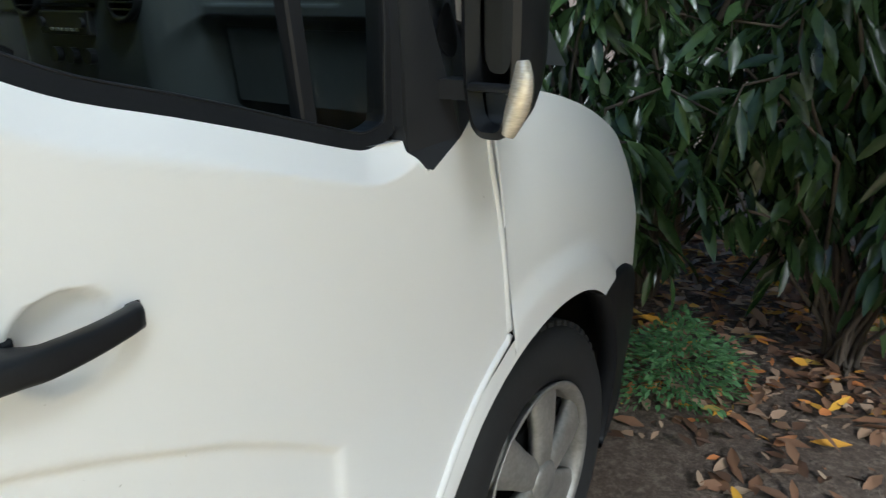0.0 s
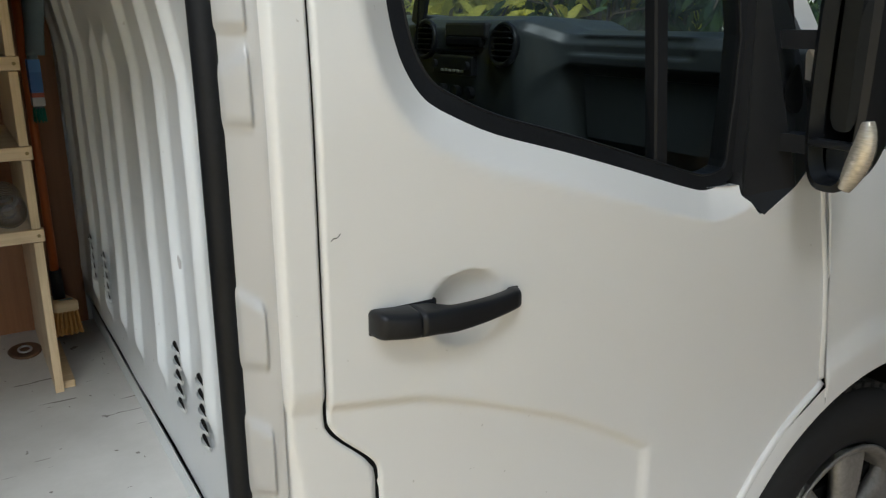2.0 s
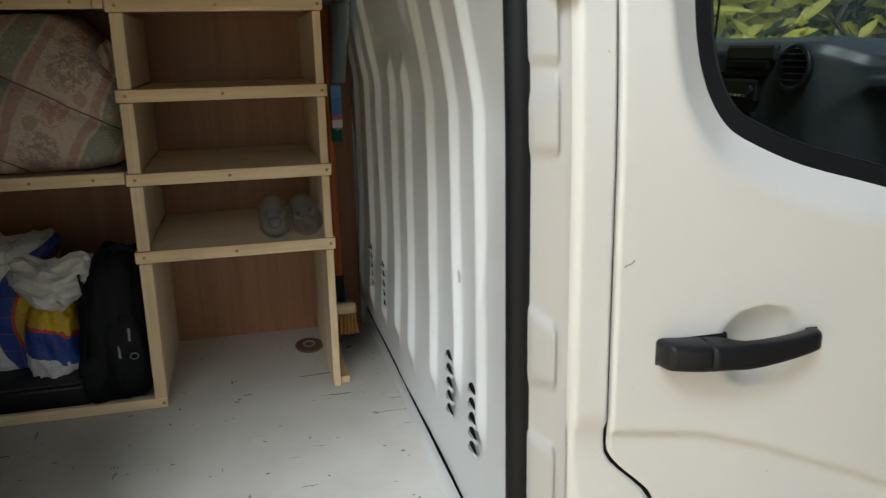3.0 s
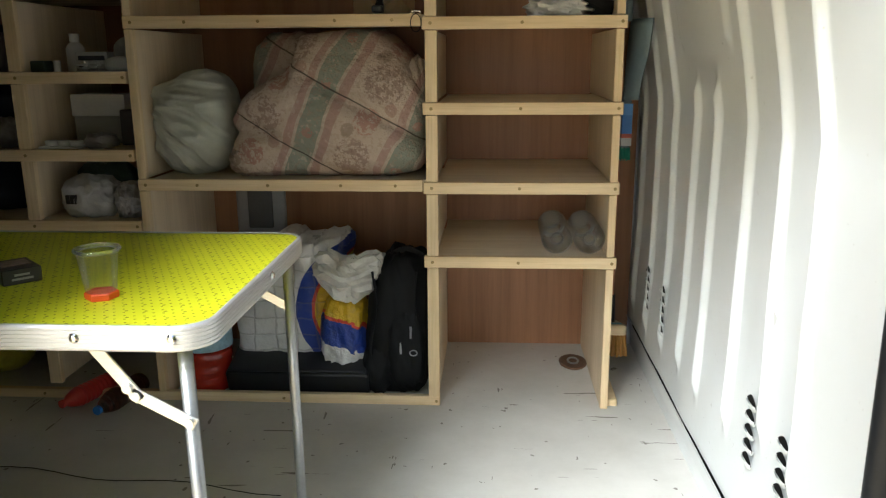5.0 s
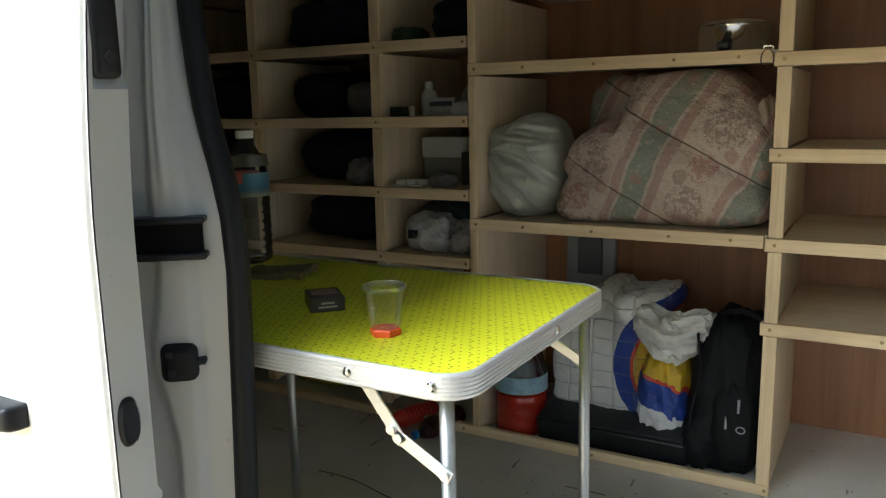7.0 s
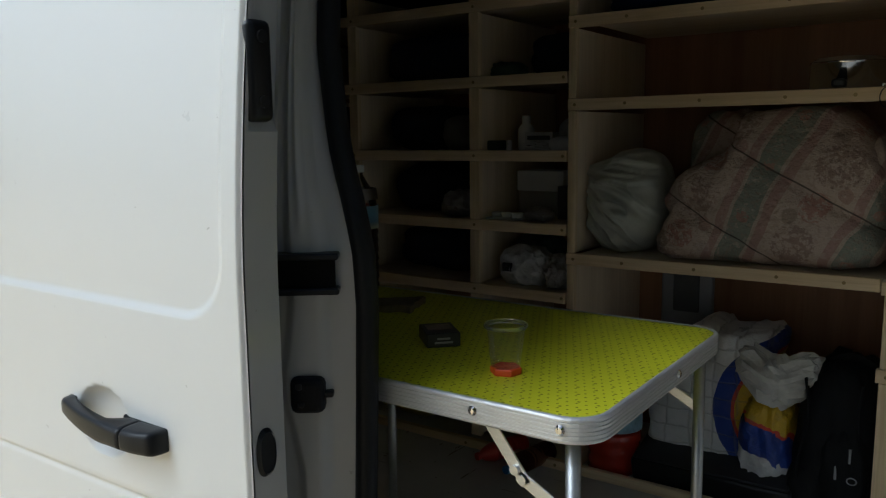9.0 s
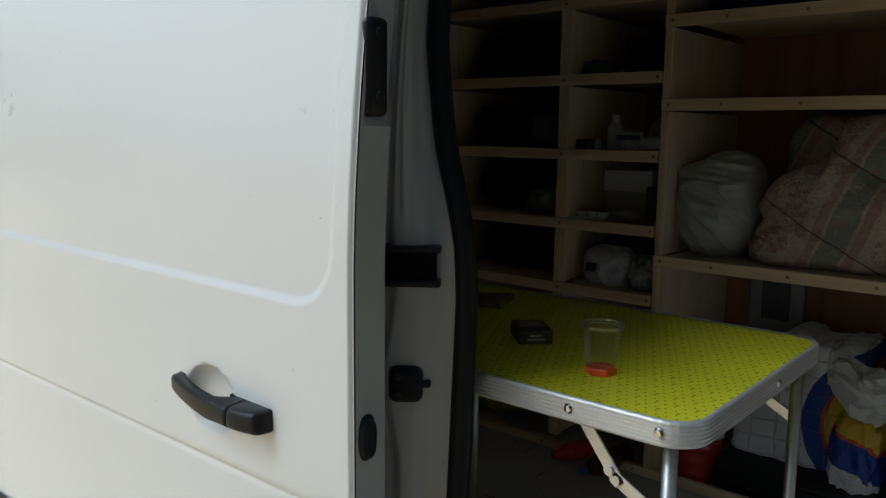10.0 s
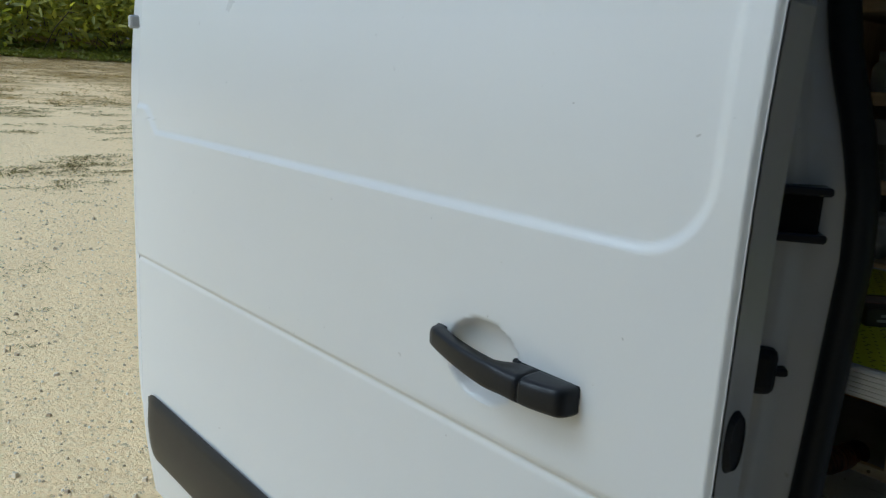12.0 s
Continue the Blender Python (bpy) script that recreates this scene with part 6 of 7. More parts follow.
t = thing("medicine_box", (-1.515, 1.43, S2), "white cardboard medicine box with dark print", "box")
CARD = plain("white_card", (0.60, 0.60, 0.58), 0.6, vary=0.08)
o = part("box_body", box(-1.560, -1.472, 1.410, 1.450, S2, S2 + 0.052, 0.001), CARD, t)
b = bmesh.new()
box(-1.552, -1.480, 1.4092, 1.4098, S2 + 0.030, S2 + 0.042, bm=b)
box(-1.552, -1.500, 1.4092, 1.4098, S2 + 0.012, S2 + 0.016, bm=b)
part("box_print", b, plain("dark_print", (0.05, 0.06, 0.08), 0.6), o, "dark printed bars")
b = lump((-1.424, 1.375, S2 + 0.019), (0.036, 0.030, 0.021), 2.3, 0.03, 1.0, 30, 3.0, S2)
single("soap_dish", b, WHITEPL, "smooth white rounded plastic case", "case", smooth=True)
b = bmesh.new()
for k in range(26):
    a = random.uniform(0, math.pi)
    x, y, z = -1.505 + random.uniform(-0.030, 0.030), 1.365 + random.uniform(-0.015, 0.02), S2 + 0.003 + 0.022 * random.random()
    d = Vector((math.cos(a), 0.5 * math.sin(a), 0.25 * random.uniform(-1, 1))) * 0.018
    rod(Vector((x, y, z)) - d, Vector((x, y, z)) + d, 0.0022, 5, bm=b)
tagged(single("cotton_buds", b, WHITEPL, "loose heap of white cotton buds", "cotton buds"), kind="stuff")
single("dark_tin", box(-1.655, -1.615, 1.355, 1.400, S2, S2 + 0.030, 0.004, 2), plain("dark_green_card", (0.03, 0.06, 0.045), 0.5), "small dark green carton", "carton")
b = rod((-1.590, 1.372, S2), (-1.590, 1.372, S2 + 0.030), 0.009, 14)
single("lip_balm", b, WHITEPL, "small white tube standing up", "tube")
b = lump((-1.452, 1.50, S2 + 0.045), (0.040, 0.035, 0.046), 2.4, 0.05, 6.0, 28, 3.0, S2)
single("cotton_ball_bag", b, crumple("pale_film", (0.5, 0.5, 0.48), 0.4), "small pale bag of cotton wool", "bag", smooth=True)
b = lump((-1.83, 1.50, S2 + 0.052), (0.062, 0.06, 0.054), 2.6, 0.08, 3.6, 36, 4.0, S2)
single("pale_pouch", b, cloth("pale_grey_cloth", (0.26, 0.26, 0.27), 12), "pale grey pouch on a dark shelf", "pouch", smooth=True)
S3 = 1.150 + 0.0125
t = thing("carton_box", (-1.55, 1.55, S3), "two stacked plain brown-grey cartons", "carton")
KRAFT = plain("grey_card", (0.34, 0.32, 0.29), 0.7, vary=0.12)
o = part("lower_carton", box(-1.630, -1.490, 1.50, 1.60, S3, S3 + 0.075, 0.001), KRAFT, t)
part("upper_carton", box(-1.628, -1.474, 1.485, 1.60, S3 + 0.0755, S3 + 0.135, 0.001), CARD, t)
single("dark_box", box(-1.470, -1.400, 1.44, 1.56, S3, S3 + 0.095, 0.002), plain("dark_card_box", (0.06, 0.055, 0.05), 0.6), "dark cardboard box on a shelf", "box")
t = thing("blister_tray", (-1.60, 1.375, S3), "white plastic tray of small round pots", "tray")
part("tray_base", box(-1.655, -1.545, 1.345, 1.405, S3, S3 + 0.006, 0.002), WHITEPL, t)
for k in range(3):
    part("pot_cup", lathe([(0.016, 0.005), (0.018, 0.018), (0.014, 0.020), (0.0, 0.018)], (-1.632 + 0.034 * k, 1.375, S3), 18), WHITEPL, t, "", True)
b = lump((-1.495, 1.38, S3 + 0.018), (0.040, 0.035, 0.020), 2.4, 0.25, 2.0, 30, 7.0, S3)
single("wrapper", b, crumple("grey_wrapper", (0.30, 0.28, 0.26), 0.4), "crumpled grey wrapper on a shelf", "wrapper", smooth=True)
b = lump((-1.775, 1.40, S3 + 0.034), (0.050, 0.045, 0.038), 2.3, 0.14, 8.0, 56, 6.0, S3, 0.40, 2.4)
single("paper_ball", b, crumple("grey_tissue", (0.30, 0.28, 0.27), 0.7), "crumpled ball of grey paper", "paper", smooth=True)
S4 = 0.963 + 0.0125
t = thing("flour_bag", (-1.545, 1.40, S4), "white paper bag with a printed bar code", "bag")
b = lump((-1.548, 1.40, S4 + 0.050), (0.068, 0.055, 0.054), 2.8, 0.12, 5.5, 64, 5.0, S4, 0.28, 2.0)
o = part("bag_body", b, crumple("white_paper_bag", (0.58, 0.57, 0.56), 0.6, 20, 0.016), t, "", True)
b = bmesh.new()
for k in range(5):
    box(-1.592 + 0.006 * k, -1.592 + 0.006 * k + (0.002 if k % 2 else 0.004), 1.336, 1.350, S4 + 0.040, S4 + 0.064, bm=b)
part("bar_print", b, plain("black_print", (0.03, 0.03, 0.03), 0.6), o, "black print bars")
b = lump((-1.432, 1.385, S4 + 0.042), (0.034, 0.04, 0.045), 2.3, 0.16, 9.5, 60, 7.0, S4, 0.45, 2.4)
single("foil_bag", b, crumple("silver_film", (0.42, 0.40, 0.39), 0.3, 36, 0.02), "crumpled silvery snack bag", "bag", smooth=True)
b = lump((-1.56, 1.52, S4 + 0.065), (0.085, 0.05, 0.068), 2.8, 0.12, 4.0, 36, 5.0, S4)
single("dark_green_bag", b, crumple("dark_green_film", (0.035, 0.06, 0.05), 0.4), "dark green plastic bag at the back of a shelf", "bag", smooth=True)
NAVY = cloth("navy_cloth", (0.018, 0.022, 0.035), 12)
for x, z, w, h, sd in ((-1.90, S3, 0.17, 0.078, 1.0), (-1.88, S4, 0.18, 0.072, 2.0), (-1.98, S2, 0.10, 0.07, 3.0), (-2.33, S2, 0.17, 0.075, 4.0), (-2.33, S3, 0.17, 0.07, 6.0)):
    b = lump((x, 1.57, z + h), (w, 0.17, h), 3.4, 0.08, sd, 40, 4.0, z)
    single("folded_clothes", b, NAVY, "pile of dark navy clothes on a shelf", "clothes", "clothes on the shelves", smooth=True)
S1 = 1.552 + 0.0125
b = lump((-1.90, 1.53, S1 + 0.075), (0.19, 0.15, 0.078), 3.0, 0.10, 5.0, 44, 4.0, S1)
single("sleeping_bag", b, cloth("dark_blue_nylon", (0.02, 0.026, 0.05), 10, 0.6), "dark blue bundled sleeping bag", "sleeping bag", smooth=True)
b = lump((-1.62, 1.42, S1 + 0.022), (0.05, 0.05, 0.024), 2.4, 0.2, 1.0, 36, 6.0, S1)
single("green_packet", b, crumple("dark_green_packet", (0.04, 0.10, 0.05), 0.5), "small dark green packet", "packet", smooth=True)
b = lump((-1.48, 1.50, S1 + 0.06), (0.08, 0.10, 0.062), 2.8, 0.12, 2.0, 36, 5.0, S1)
single("dark_cloth", b, NAVY, "dark cloth bundle on a shelf", "clothes", smooth=True)
b = lump((-1.12, 1.52, 1.7045 + 0.050), (0.20, 0.14, 0.052), 3.0, 0.10, 7.0, 44, 4.0, 1.7045)
single("blue_blanket", b, cloth("deep_blue_cloth", (0.015, 0.03, 0.09), 12), "folded deep blue blanket on the top shelf", "blanket", smooth=True)

# ---- between shelves and partition: broom, dustpan and brush ----
broom = thing("broom", (-0.085, 1.60, FLOOR), "broom with an orange handle and straw-coloured bristles", "broom")
o = part("broom_stick", rod((-0.100, 1.60, 0.64), (-0.098, 1.64, 1.72), 0.0115, 14), plain("orange_lacquer", (0.50, 0.13, 0.03), 0.35, vary=0.15), broom, "", True)
part("broom_socket", rod((-0.098, 1.60, 0.60), (-0.100, 1.602, 0.70), 0.016, 14), PLASTIC, broom)


def leaning(b):
    """The head rests on its far end, its near end lifted off the floor."""
    for v in b.verts:
        v.co.z += 0.25 * (1.775 - v.co.y)
    return b


h = part("broom_head", leaning(box(-0.122, -0.062, 1.500, 1.770, 0.536, 0.572, 0.010, 3)), PINE, broom, "varnished wooden head", True)
part("head_label", leaning(box(-0.108, -0.074, 1.515, 1.560, 0.5722, 0.5728)), plain("teal_label", (0.08, 0.30, 0.32), 0.4), h, "teal paper label")
b = bmesh.new()
for i in range(28):
    for j in range(6):
        x, y = -0.116 + 0.0094 * j, 1.506 + 0.0094 * i
        rod((x, y, 0.540), (x + 0.4 * (x + 0.091) + random.uniform(-0.004, 0.004), y + random.uniform(-0.006, 0.006) - 0.006, FLOOR + 0.002 + 0.006 * random.random()), 0.0044, 5, 0.0034, bm=b)
leaning(b)
tagged(part("bristles", b, plain("straw_bristle", (0.42, 0.22, 0.06), 0.7, vary=0.35, stretch=(60, 60, 4)), broom, "straw-coloured bristles"), kind="stuff")
pan = thing("dustpan", (-0.075, 1.56, 1.25), "blue-grey plastic dustpan hanging with a hand brush", "dustpan")
PANM = plain("blue_grey_plastic", (0.16, 0.215, 0.245), 0.45, vary=0.1)


def pan_f(u, v):
    z = 1.275 + 0.21 * v
    y = 1.545 + (0.035 + 0.055 * smooth_step(0.15, 0.7, v)) * (2 * u - 1) - 0.03 * v
    return (-0.100 + 0.036 * abs(2 * u - 1) ** 3 + 0.012 * v, y, z)


o = part("pan_tray", shell(14, 14, pan_f, (0.004, 0, 0)), PANM, pan, "", True)
part("pan_handle", sweep([(-0.100, 1.515 - 0.002 * i, 1.48 + 0.035 * i) for i in range(7)], circle(0.013, 10)), PANM, pan, "", True)
part("hook", rod((-0.139, 1.505, 1.66), (-0.095, 1.503, 1.67), 0.003, 8), STEEL, pan)
o = part("hand_brush", box(-0.098, -0.074, 1.535, 1.572, 1.140, 1.285, 0.010, 3), PANM, pan, "brush back", True)
m, nt, p = nodes_of("brush_label")
s = split(nt, coords(nt))
c = ramp(nt, calc(nt, "MULTIPLY", calc(nt, "SUBTRACT", s[2], 1.145), 9.0), [(0.0, (0.65, 0.65, 0.66)), (0.2, (0.60, 0.62, 0.66)), (0.24, (0.50, 0.12, 0.08)), (0.34, (0.05, 0.18, 0.52)), (0.8, (0.08, 0.25, 0.60))], "CONSTANT")
nt.links.new(c, p.inputs["Base Color"])
p.inputs["Roughness"].default_value = 0.35
part("brush_label", box(-0.1005, -0.0990, 1.527, 1.575, 1.150, 1.265, 0.0003), m, o, "blue and white paper label with a red dot")
part("brush_label_edge", box(-0.100, -0.072, 1.5315, 1.5335, 1.150, 1.265), m, o, "blue and white paper label")
b = bmesh.new()
for i in range(9):
    for j in range(4):
        rod((-0.097 + 0.007 * j, 1.536 + 0.0042 * i, 1.145), (-0.099 + 0.008 * j + random.uniform(-.002, .002), 1.530 + 0.0052 * i, 1.108 + 0.008 * random.random()), 0.0022, 5, 0.0016, bm=b)
tagged(part("brush_bristles", b, plain("green_bristle", (0.02, 0.22, 0.15), 0.5), pan, "green bristles"), kind="stuff")


# ---- outside ----
def ground_z(x, y):
    z = 0.0042 * max(0.0, -3.0 - x) ** 2 if x > -24 else 0.0042 * 21 ** 2 + 0.02 * (-24 - x)
    far = max(abs(x), abs(y))
    return min(z, 6.0) + (0.012 * noise.noise((x * 1.3, y * 1.3, 0)) + 0.006 * noise.noise((x * 6, y * 6, 2)) if far < 14 else 0.0) - 0.012


def steps(near, middle, far, fine):
    """Grid lines out from nought: fine near by, wider to the middle distance, then growing to the far edge."""
    out, v, d = [0.0], 0.0, fine
    while v < far:
        v += d
        if v > middle:
            d *= 1.32
        elif v > near:
            d = fine * 2.5
        out.append(v)
    return [-a for a in out[:0:-1]] + out


gx, gy = [a - 1.0 for a in steps(6.0, 24.0, 900, 0.10)], steps(3.5, 9.0, 900, 0.10)
b = bmesh.new()
grid = [[b.verts.new((x, y, ground_z(x, y))) for x in gx] for y in gy]
for r0, r1 in zip(grid, grid[1:]):
    for i in range(len(gx) - 1):
        b.faces.new((r0[i], r0[i + 1], r1[i + 1], r1[i]))
single("ground", b, ground_mat(), "sandy gravel car park, soil by the bushes, painted shade by the van", "ground", kind="structure", smooth=True)


def leaf_faces(verts, faces, at, way, up, length, width, bend):
    """One leaf: a folded blade of four quads' worth of corners, pointed at the tip."""
    way, up = way.normalized(), up.normalized()
    side = way.cross(up)
    side = side.normalized() if side.length > 1e-3 else Vector((1, 0, 0))
    top = side.cross(way)
    k = len(verts)
    for t, w, d in ((0.0, 0.05, 0.0), (0.38, 1.0, -0.35), (0.75, 0.66, -0.85), (1.0, 0.0, -1.5)):
        mid = at + way * length * t + top * bend * length * d
        if w == 0:
            verts.append(mid)
        else:
            verts.extend((mid - side * width * w / 2 + top * width * 0.14 * w, mid, mid + side * width * w / 2 + top * width * 0.14 * w))
    for r in (0, 3):
        faces.extend(((k + r, k + r + 1, k + r + 4, k + r + 3), (k + r + 1, k + r + 2, k + r + 5, k + r + 4)))
    faces.extend(((k + 6, k + 7, k + 9), (k + 7, k + 8, k + 9)))


def leaf_mesh(name, verts, faces, material, parent, label):
    me = bpy.data.meshes.new(name)
    me.from_pydata([tuple(v) for v in verts], [], faces)
    me.materials.append(material)
    me.polygons.foreach_set("use_smooth", [True] * len(me.polygons))
    ob = new(name, me)
    hold(ob, parent)
    return tagged(ob, label)


rnd = random.Random(7)
BARK = plain("brown_bark", (0.085, 0.065, 0.045), 0.85, vary=0.35, relief=0.8, dist=0.01)
LAUREL = leaf_mat("laurel_leaf", (0.005, 0.013, 0.004), (0.062, 0.105, 0.036), 0.22, 0.12)
SHRUB = leaf_mat("shrub_leaf", (0.07, 0.11, 0.02), (0.22, 0.27, 0.05), 0.5, 0.4)
BRACKEN = leaf_mat("bracken_frond", (0.22, 0.26, 0.03), (0.72, 0.66, 0.13), 0.55, 0.62)
WEED = leaf_mat("weed_leaf", (0.06, 0.14, 0.05), (0.17, 0.32, 0.13), 0.5, 0.3)


def laurel(name, x, y, height, spread, branches, leaves, label, droop=0.55):
    """An evergreen bush: stems from one root, arching twigs, long glossy leaves hanging from them."""
    base = Vector((x, y, ground_z(x, y)))
    t = thing(name, base, label, "bush")
    stems, verts, faces = bmesh.new(), [], []
    for n in range(branches):
        a = rnd.uniform(0, 2 * math.pi)
        reach = spread * rnd.uniform(0.35, 1.0)
        h = height * rnd.uniform(0.30, 1.0)
        top = base + Vector((math.cos(a) * reach, math.sin(a) * reach, h))
        path = []
        for i in range(9):
            s = i / 8
            q = base.lerp(top, s) + Vector((0, 0, h * 0.35 * math.sin(math.pi * s) - droop * height * 0.42 * max(0, s - 0.55) ** 1.5))
            q += 0.06 * Vector((rnd.uniform(-1, 1), rnd.uniform(-1, 1), rnd.uniform(-1, 1)))
            q.z = max(q.z, base.z + 0.02 * i)
            path.append(q)
        sweep(path, lambda s: circle(0.016 * (1 - 0.85 * s) * height / 3 + 0.002, 5), stems, cap=False)
        for k in range(leaves):
            s = rnd.uniform(0.18, 1.0) ** 0.8
            i = min(7, int(s * 8))
            at = path[i].lerp(path[i + 1], s * 8 - i)
            twig = Vector((rnd.gauss(0, 1), rnd.gauss(0, 1), rnd.gauss(-0.25, 0.55)))
            at = at + twig.normalized() * rnd.uniform(0.0, 0.10)
            way = twig.normalized() + Vector((0, 0, -1.0)) + 0.3 * Vector((math.cos(a), math.sin(a), 0))
            if at.z < base.z + 0.03 or (at.z < base.z + 0.40 and rnd.random() < 0.6):
                continue
            leaf_faces(verts, faces, at, way, Vector((rnd.gauss(0, 0.5), rnd.gauss(0, 0.5), 1)), rnd.uniform(0.11, 0.18), rnd.uniform(0.030, 0.050), rnd.uniform(0.02, 0.10))
    tagged(part("branching", stems, BARK, t, "brown arching stems", True), kind="stuff")
    tagged(leaf_mesh("leaves", verts, faces, LAUREL, t, "long glossy dark green leaves"), kind="stuff")
    return t


# last two bushes stand out of view, added to darken the front wing
for x, y, h, sp, nb in ((3.05, 0.55, 2.6, 1.0, 46), (3.25, -0.55, 2.9, 1.05, 48), (3.0, 1.7, 3.2, 1.1, 34), (3.75, -1.7, 3.2, 1.2, 34), (2.55, 0.75, 1.5, 0.7, 40), (2.75, -0.3, 1.5, 0.7, 36), (4.2, 0.2, 4.2, 1.5, 46), (4.3, -1.0, 4.2, 1.5, 40), (3.4, 3.0, 3.4, 1.3, 26), (2.5, -2.9, 3.2, 1.0, 40), (3.4, -3.0, 3.4, 1.1, 34)):
    laurel("laurel_bush", x, y, h, sp, nb, 62, "dark glossy cherry laurel bush with drooping twigs")


def shade_tree(x, y, height, cx, cy, cz, rx, ry, rz, count):
    """An unseen broad-leaved tree, added to shade the van: trunk, limbs, a ragged crown of clumps."""
    base = Vector((x, y, ground_z(x, y)))
    t = thing("tree", base, "unseen broad-leaved tree added to shade the van", "tree")
    fork = base + Vector((0.25 * (cx - x), 0.25 * (cy - y), height * 0.45))
    part("trunk", sweep([base - Vector((0, 0, 0.1)), base.lerp(fork, 0.5) + Vector((0.06, 0.04, 0)), fork], lambda s: circle(0.17 - 0.05 * s, 12)), BARK, t, "", True)
    verts, faces = [], []
    for n in range(count):
        d = Vector((rnd.gauss(0, 1), rnd.gauss(0, 1), rnd.gauss(0, 1))).normalized() * rnd.random() ** 0.45
        tip = Vector((cx + d.x * rx, cy + d.y * ry, cz + d.z * rz))
        if n < 14:
            part("limb", sweep([fork, fork.lerp(tip, 0.5) + Vector((0, 0, 0.25)), tip], lambda s: circle(0.07 * (1 - 0.85 * s), 7)), BARK, t, "", True)
        for k in range(16):
            at = tip + Vector((rnd.gauss(0, 0.16), rnd.gauss(0, 0.16), rnd.gauss(0, 0.13)))
            leaf_faces(verts, faces, at, Vector((rnd.gauss(0, 1), rnd.gauss(0, 1), rnd.gauss(-0.4, 0.5))), Vector((rnd.gauss(0, 0.5), rnd.gauss(0, 0.5), 1)), rnd.uniform(0.09, 0.15), rnd.uniform(0.04, 0.07), 0.06)
    tagged(leaf_mesh("crown", verts, faces, SHRUB, t, "green leaves"), kind="stuff")


# unseen trees: first inferred from window reflections, others only block sun and sky
shade_tree(1.9, -3.6, 5.0, 0.85, -2.0, 2.8, 1.60, 0.6, 1.20, 950)
shade_tree(-0.9, -3.6, 5.0, -1.05, -1.95, 2.75, 0.85, 0.5, 1.05, 110)
shade_tree(5.0, -1.8, 6.2, 2.9, -0.6, 4.6, 1.9, 2.0, 0.6, 170)
shade_tree(-3.4, -3.8, 5.0, -2.75, -2.0, 2.85, 1.05, 0.5, 1.05, 70)


def shrub_wall(name, x0, x1, y0, y1, height, count, size, label, mat, seed, face):
    """A ragged belt of undergrowth: many separate sprays of leaves on thin stems."""
    r = random.Random(seed)
    mid = Vector(((x0 + x1) / 2, (y0 + y1) / 2, 0))
    t = thing(name, (mid.x, mid.y, ground_z(mid.x, mid.y)), label, "hedge")
    verts, faces, stems = [], [], bmesh.new()
    for n in range(count):
        x, y = r.uniform(x0, x1), r.uniform(y0, y1)
        g = ground_z(x, y)
        tall = height * (0.62 + 0.38 * noise.noise((x * 0.45, y * 0.45, seed))) * r.uniform(0.02, 1.0) ** 0.75
        tip = Vector((x + r.gauss(0, 0.25), y + r.gauss(0, 0.25), g + tall))
        if n % 9 == 0:
            sweep([(x, y, g - 0.02), (x * 0.5 + tip.x * 0.5, y * 0.5 + tip.y * 0.5, g + tall * 0.6), tuple(tip)], circle(0.012, 4), stems, cap=False)
        lean = Vector((r.gauss(0, 1), r.gauss(0, 1), 0.35)).normalized()
        for k in range(9):
            at = tip + Vector((r.gauss(0, size), r.gauss(0, size), r.gauss(0, size * 1.1)))
            leaf_faces(verts, faces, at, lean + Vector((r.gauss(0, 0.6), r.gauss(0, 0.6), r.gauss(-0.15, 0.5))), Vector((r.gauss(0, 0.5), r.gauss(0, 0.5), r.gauss(0, 0.4))) + face,
                       size * r.uniform(0.5, 1.0), size * r.uniform(0.16, 0.30), 0.06)
    tagged(part("stems", stems, BARK, t, "thin brown stems"), kind="stuff")
    tagged(leaf_mesh("leaves", verts, faces, mat, t, "dense green leaves"), kind="stuff")


shrub_wall("far_hedge", -26.2, -24.3, -9, 22, 7.0, 4500, 0.60, "overgrown bracken and shrubs behind the car park", BRACKEN, 3, Vector((1, 0, 0.7)))
shrub_wall("bracken", -22.9, -21.5, -9, 20, 2.4, 1500, 0.40, "yellow-green bracken at the edge of the gravel", BRACKEN, 5, Vector((1, 0, 0.7)))
shrub_wall("side_hedge", -4.5, 6.0, 3.3, 5.6, 4.2, 6500, 0.26, "tall green hedge on the far side of the van", BRACKEN, 9, Vector((0, -1, 0.7)))

# low weeds and fallen leaves by the front wheel
weed = thing("weed_clump", (2.28, 0.20, ground_z(2.28, 0.2)), "low clump of fresh green weeds", "weeds", kind="stuff")
verts, faces = [], []
for k in range(1900):
    a = rnd.uniform(0, 2 * math.pi)
    d = 0.28 * rnd.random() ** 0.6 * (1 + 0.55 * noise.noise((1.5 * math.cos(a), 1.5 * math.sin(a), 7.0)))
    at = Vector((2.30 + d * math.cos(a), 0.14 + d * 0.8 * math.sin(a), 0.01 + (0.25 - 0.5 * d) * (1 + 0.7 * noise.noise((6 * d * math.cos(a), 6 * d * math.sin(a), 2.0))) * rnd.random() ** 0.7))
    leaf_faces(verts, faces, at, Vector((math.cos(a), math.sin(a), rnd.uniform(-0.4, 0.7))), Vector((rnd.gauss(0, .4), rnd.gauss(0, .4), 1)), rnd.uniform(0.016, 0.038), rnd.uniform(0.008, 0.016), 0.08)
tagged(leaf_mesh("leaves", verts, faces, WEED, weed, "small lobed green leaves"), kind="stuff")

m, nt, p = nodes_of("dead_leaf")
geo = nt.nodes.new("ShaderNodeNewGeometry")
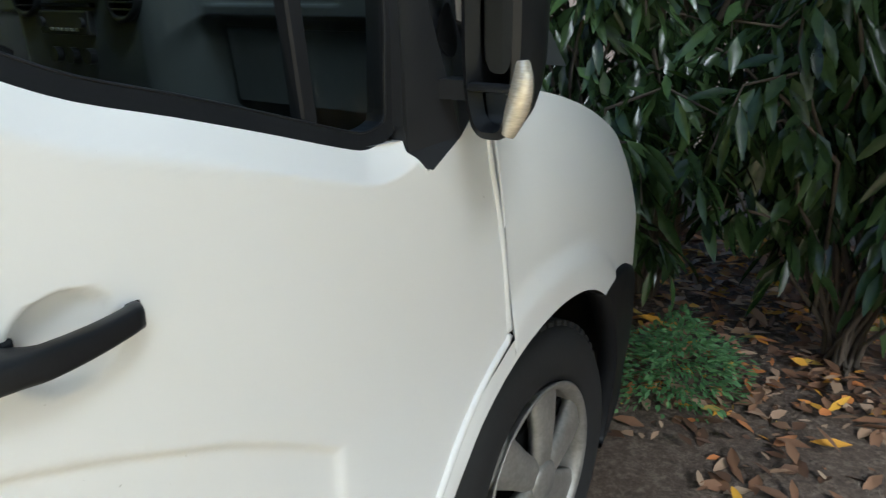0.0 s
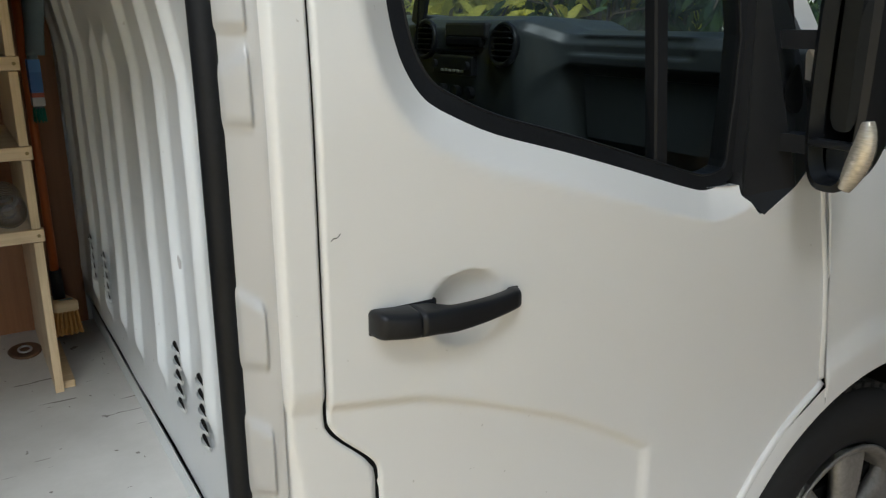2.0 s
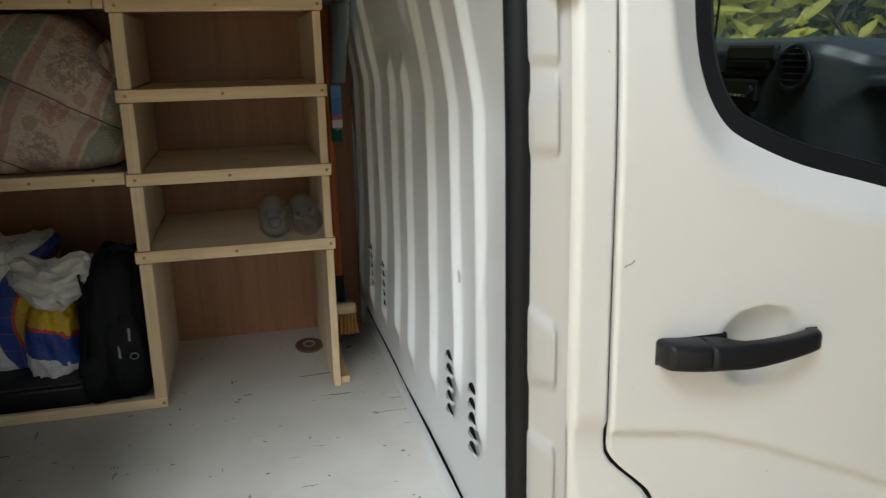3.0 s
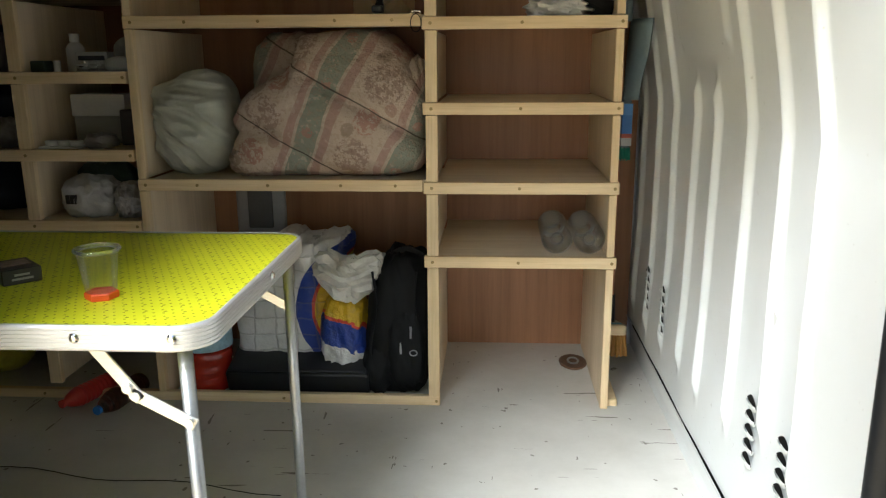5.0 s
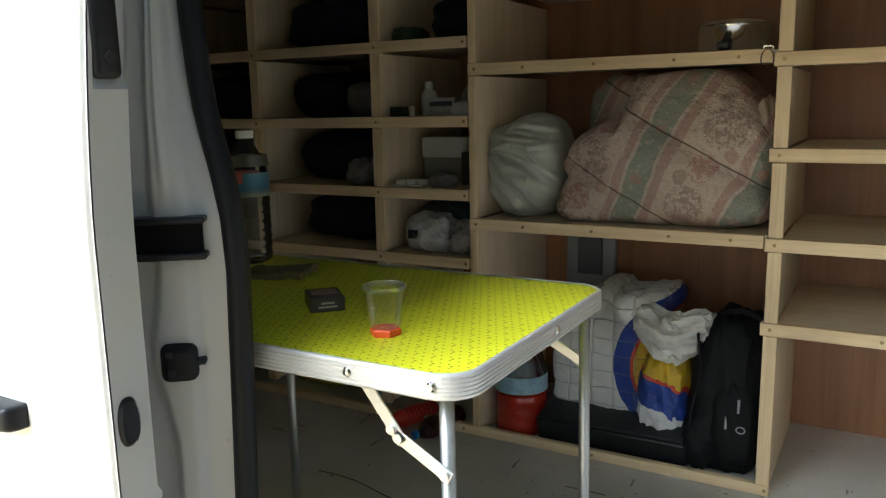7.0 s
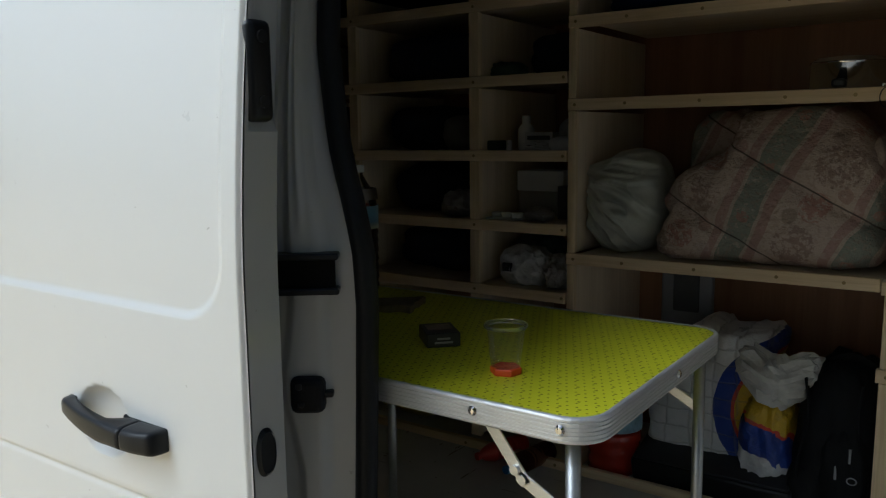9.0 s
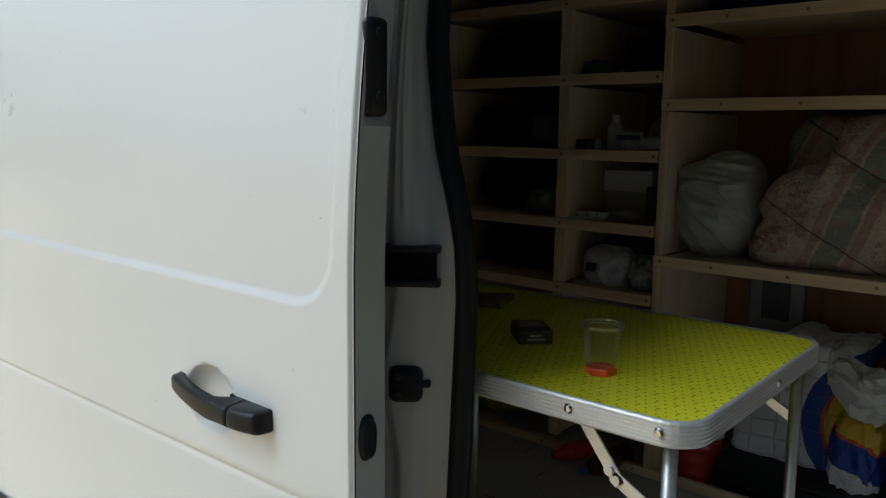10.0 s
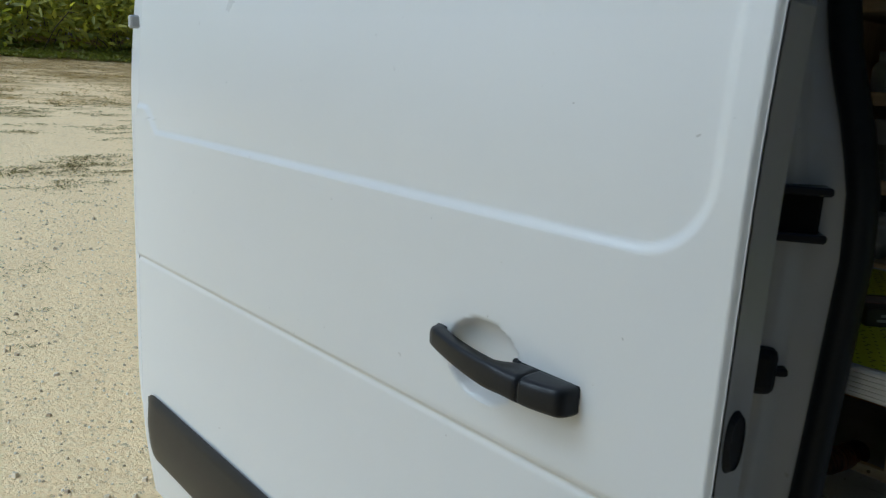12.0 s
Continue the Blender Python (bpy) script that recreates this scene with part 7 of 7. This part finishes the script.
c = ramp(nt, geo.outputs["Random Per Island"], [(0.0, (0.07, 0.036, 0.020)), (0.4, (0.22, 0.11, 0.055)), (0.66, (0.40, 0.28, 0.18)), (0.82, (0.48, 0.17, 0.045)), (0.95, (0.68, 0.36, 0.03)), (1.0, (0.22, 0.22, 0.07))])
nt.links.new(c, p.inputs["Base Color"])
p.inputs["Roughness"].default_value = 0.7
LITTER = m
litter = thing("leaf_litter", (3.0, 0.0, 0.0), "fallen brown, orange and yellow leaves on dark soil", "leaf litter", kind="stuff")
verts, faces = [], []
for k in range(9000):
    x, y = 1.55 + 2.6 * rnd.random() ** 0.8, rnd.uniform(-2.2, 2.0)
    if rnd.random() < 0.90 - 0.85 * smooth_step(1.75, 2.55, x + 0.5 * noise.noise((x * 2.5, y * 2.5, 1.0))):
        continue
    a = rnd.uniform(0, 2 * math.pi)
    leaf_faces(verts, faces, Vector((x, y, ground_z(x, y) + 0.004 + 0.025 * rnd.random() ** 2)), Vector((math.cos(a), math.sin(a), rnd.gauss(0, 0.18))), Vector((rnd.gauss(0, .3), rnd.gauss(0, .3), 1)),
               rnd.uniform(0.05, 0.13) * (1 if k % 3 else 0.45), rnd.uniform(0.02, 0.045) * (1 if k % 3 else 0.5), rnd.uniform(-0.12, 0.20))
tagged(leaf_mesh("fallen_leaves", verts, faces, LITTER, litter, "curled dead leaves"), kind="stuff")

# loose stones on the car park
STONE, nt, p = nodes_of("mixed_stone")
geo = nt.nodes.new("ShaderNodeNewGeometry")
c = ramp(nt, geo.outputs["Random Per Island"], [(0.0, (0.34, 0.25, 0.14)), (0.25, (0.68, 0.52, 0.31)), (0.8, (0.84, 0.69, 0.46)), (1.0, (0.88, 0.80, 0.64))])
nt.links.new(blend(nt, 0.3, c, ramp(nt, noise_of(nt, coords(nt), 160, 4), [(0.3, (0.22, 0.18, 0.13)), (0.7, (0.66, 0.58, 0.46))])), p.inputs["Base Color"])
p.inputs["Roughness"].default_value = 0.9
verts, faces = [], []
for k in range(6000):
    d = 0.5 + 7.5 * rnd.random() ** 1.4
    x = -2.4 - d
    y = rnd.uniform(-1.4, 1.2 + 0.35 * d)
    s = rnd.uniform(0.004, 0.011) * (2.0 if rnd.random() < 0.05 else 1) * (0.75 + 0.04 * d)
    z = ground_z(x, y)
    q = len(verts)
    for i in range(5):
        a = 2 * math.pi * i / 5 + rnd.uniform(-0.3, 0.3)
        verts.append((x + s * rnd.uniform(0.7, 1.3) * math.cos(a), y + s * rnd.uniform(0.7, 1.3) * math.sin(a), z - 0.004))
    for i in range(5):
        verts.append((verts[q + i][0] * 0.55 + x * 0.45, verts[q + i][1] * 0.55 + y * 0.45, z + s * rnd.uniform(0.5, 0.9)))
    for i in range(5):
        j = (i + 1) % 5
        faces.append((q + i, q + j, q + 5 + j, q + 5 + i))
    faces.append(tuple(q + 5 + i for i in range(5)))
me = bpy.data.meshes.new("gravel")
me.from_pydata(verts, [], faces)
me.materials.append(STONE)
tagged(new("gravel", me), "loose pale stones scattered on the ground", "gravel", kind="stuff")

# grass on the car park: flat olive tufts in drifts, a dry brown belt behind them, a fringe under the bracken
def grass(name, label, dark, light, count, x0, x1, clump, blade, spread, thin):
    mat = leaf_mat(name, dark, light, 0.7, 0.3)
    t = thing(name, ((x0 + x1) / 2, 3.5, ground_z((x0 + x1) / 2, 3.5)), label, "grass", kind="stuff")
    verts, faces = [], []
    for k in range(count):
        x = rnd.uniform(x0, x1)
        y = rnd.uniform(-0.6, 1.0) + 0.30 * (-3 - x) * rnd.uniform(0.0, 1.35)
        if noise.noise((x * 0.9, y * 0.75, 3.0)) + 0.6 * noise.noise((x * 2.4, y * 1.6, 6.0)) < thin:
            continue
        wide, g = rnd.uniform(0.4, 1.0) ** 2 * spread, ground_z(x, y)
        for i in range(int(clump * wide / spread) + 6):
            a = rnd.uniform(0, 2 * math.pi)
            leaf_faces(verts, faces, Vector((x + rnd.gauss(0, wide * 0.45), y + rnd.gauss(0, wide), g + 0.002)), Vector((math.cos(a), math.sin(a), rnd.uniform(0.1, 0.9))), Vector((0, 0, 1)),
                       blade * rnd.uniform(0.5, 1.2), blade * rnd.uniform(0.10, 0.22), 0.2)
    tagged(leaf_mesh("grass_blades", verts, faces, mat, t, "short flat blades"), kind="stuff")


grass("olive_grass", "low olive tufts of grass on the sand", (0.10, 0.085, 0.022), (0.25, 0.21, 0.065), 640, -16.0, -8.6, 70, 0.055, 0.20, 0.02)
grass("sparse_grass", "single small weeds trodden into the sand", (0.11, 0.09, 0.03), (0.24, 0.20, 0.08), 120, -9.0, -4.5, 22, 0.035, 0.09, 0.10)
grass("dry_grass", "dry brown grass at the edge of the car park", (0.24, 0.16, 0.05), (0.52, 0.37, 0.15), 900, -21.5, -14.5, 26, 0.075, 0.30, -0.25)
grass("green_fringe", "yellow-green grass at the foot of the bracken", (0.16, 0.19, 0.03), (0.40, 0.40, 0.10), 420, -22.6, -20.2, 40, 0.20, 0.25, -0.4)
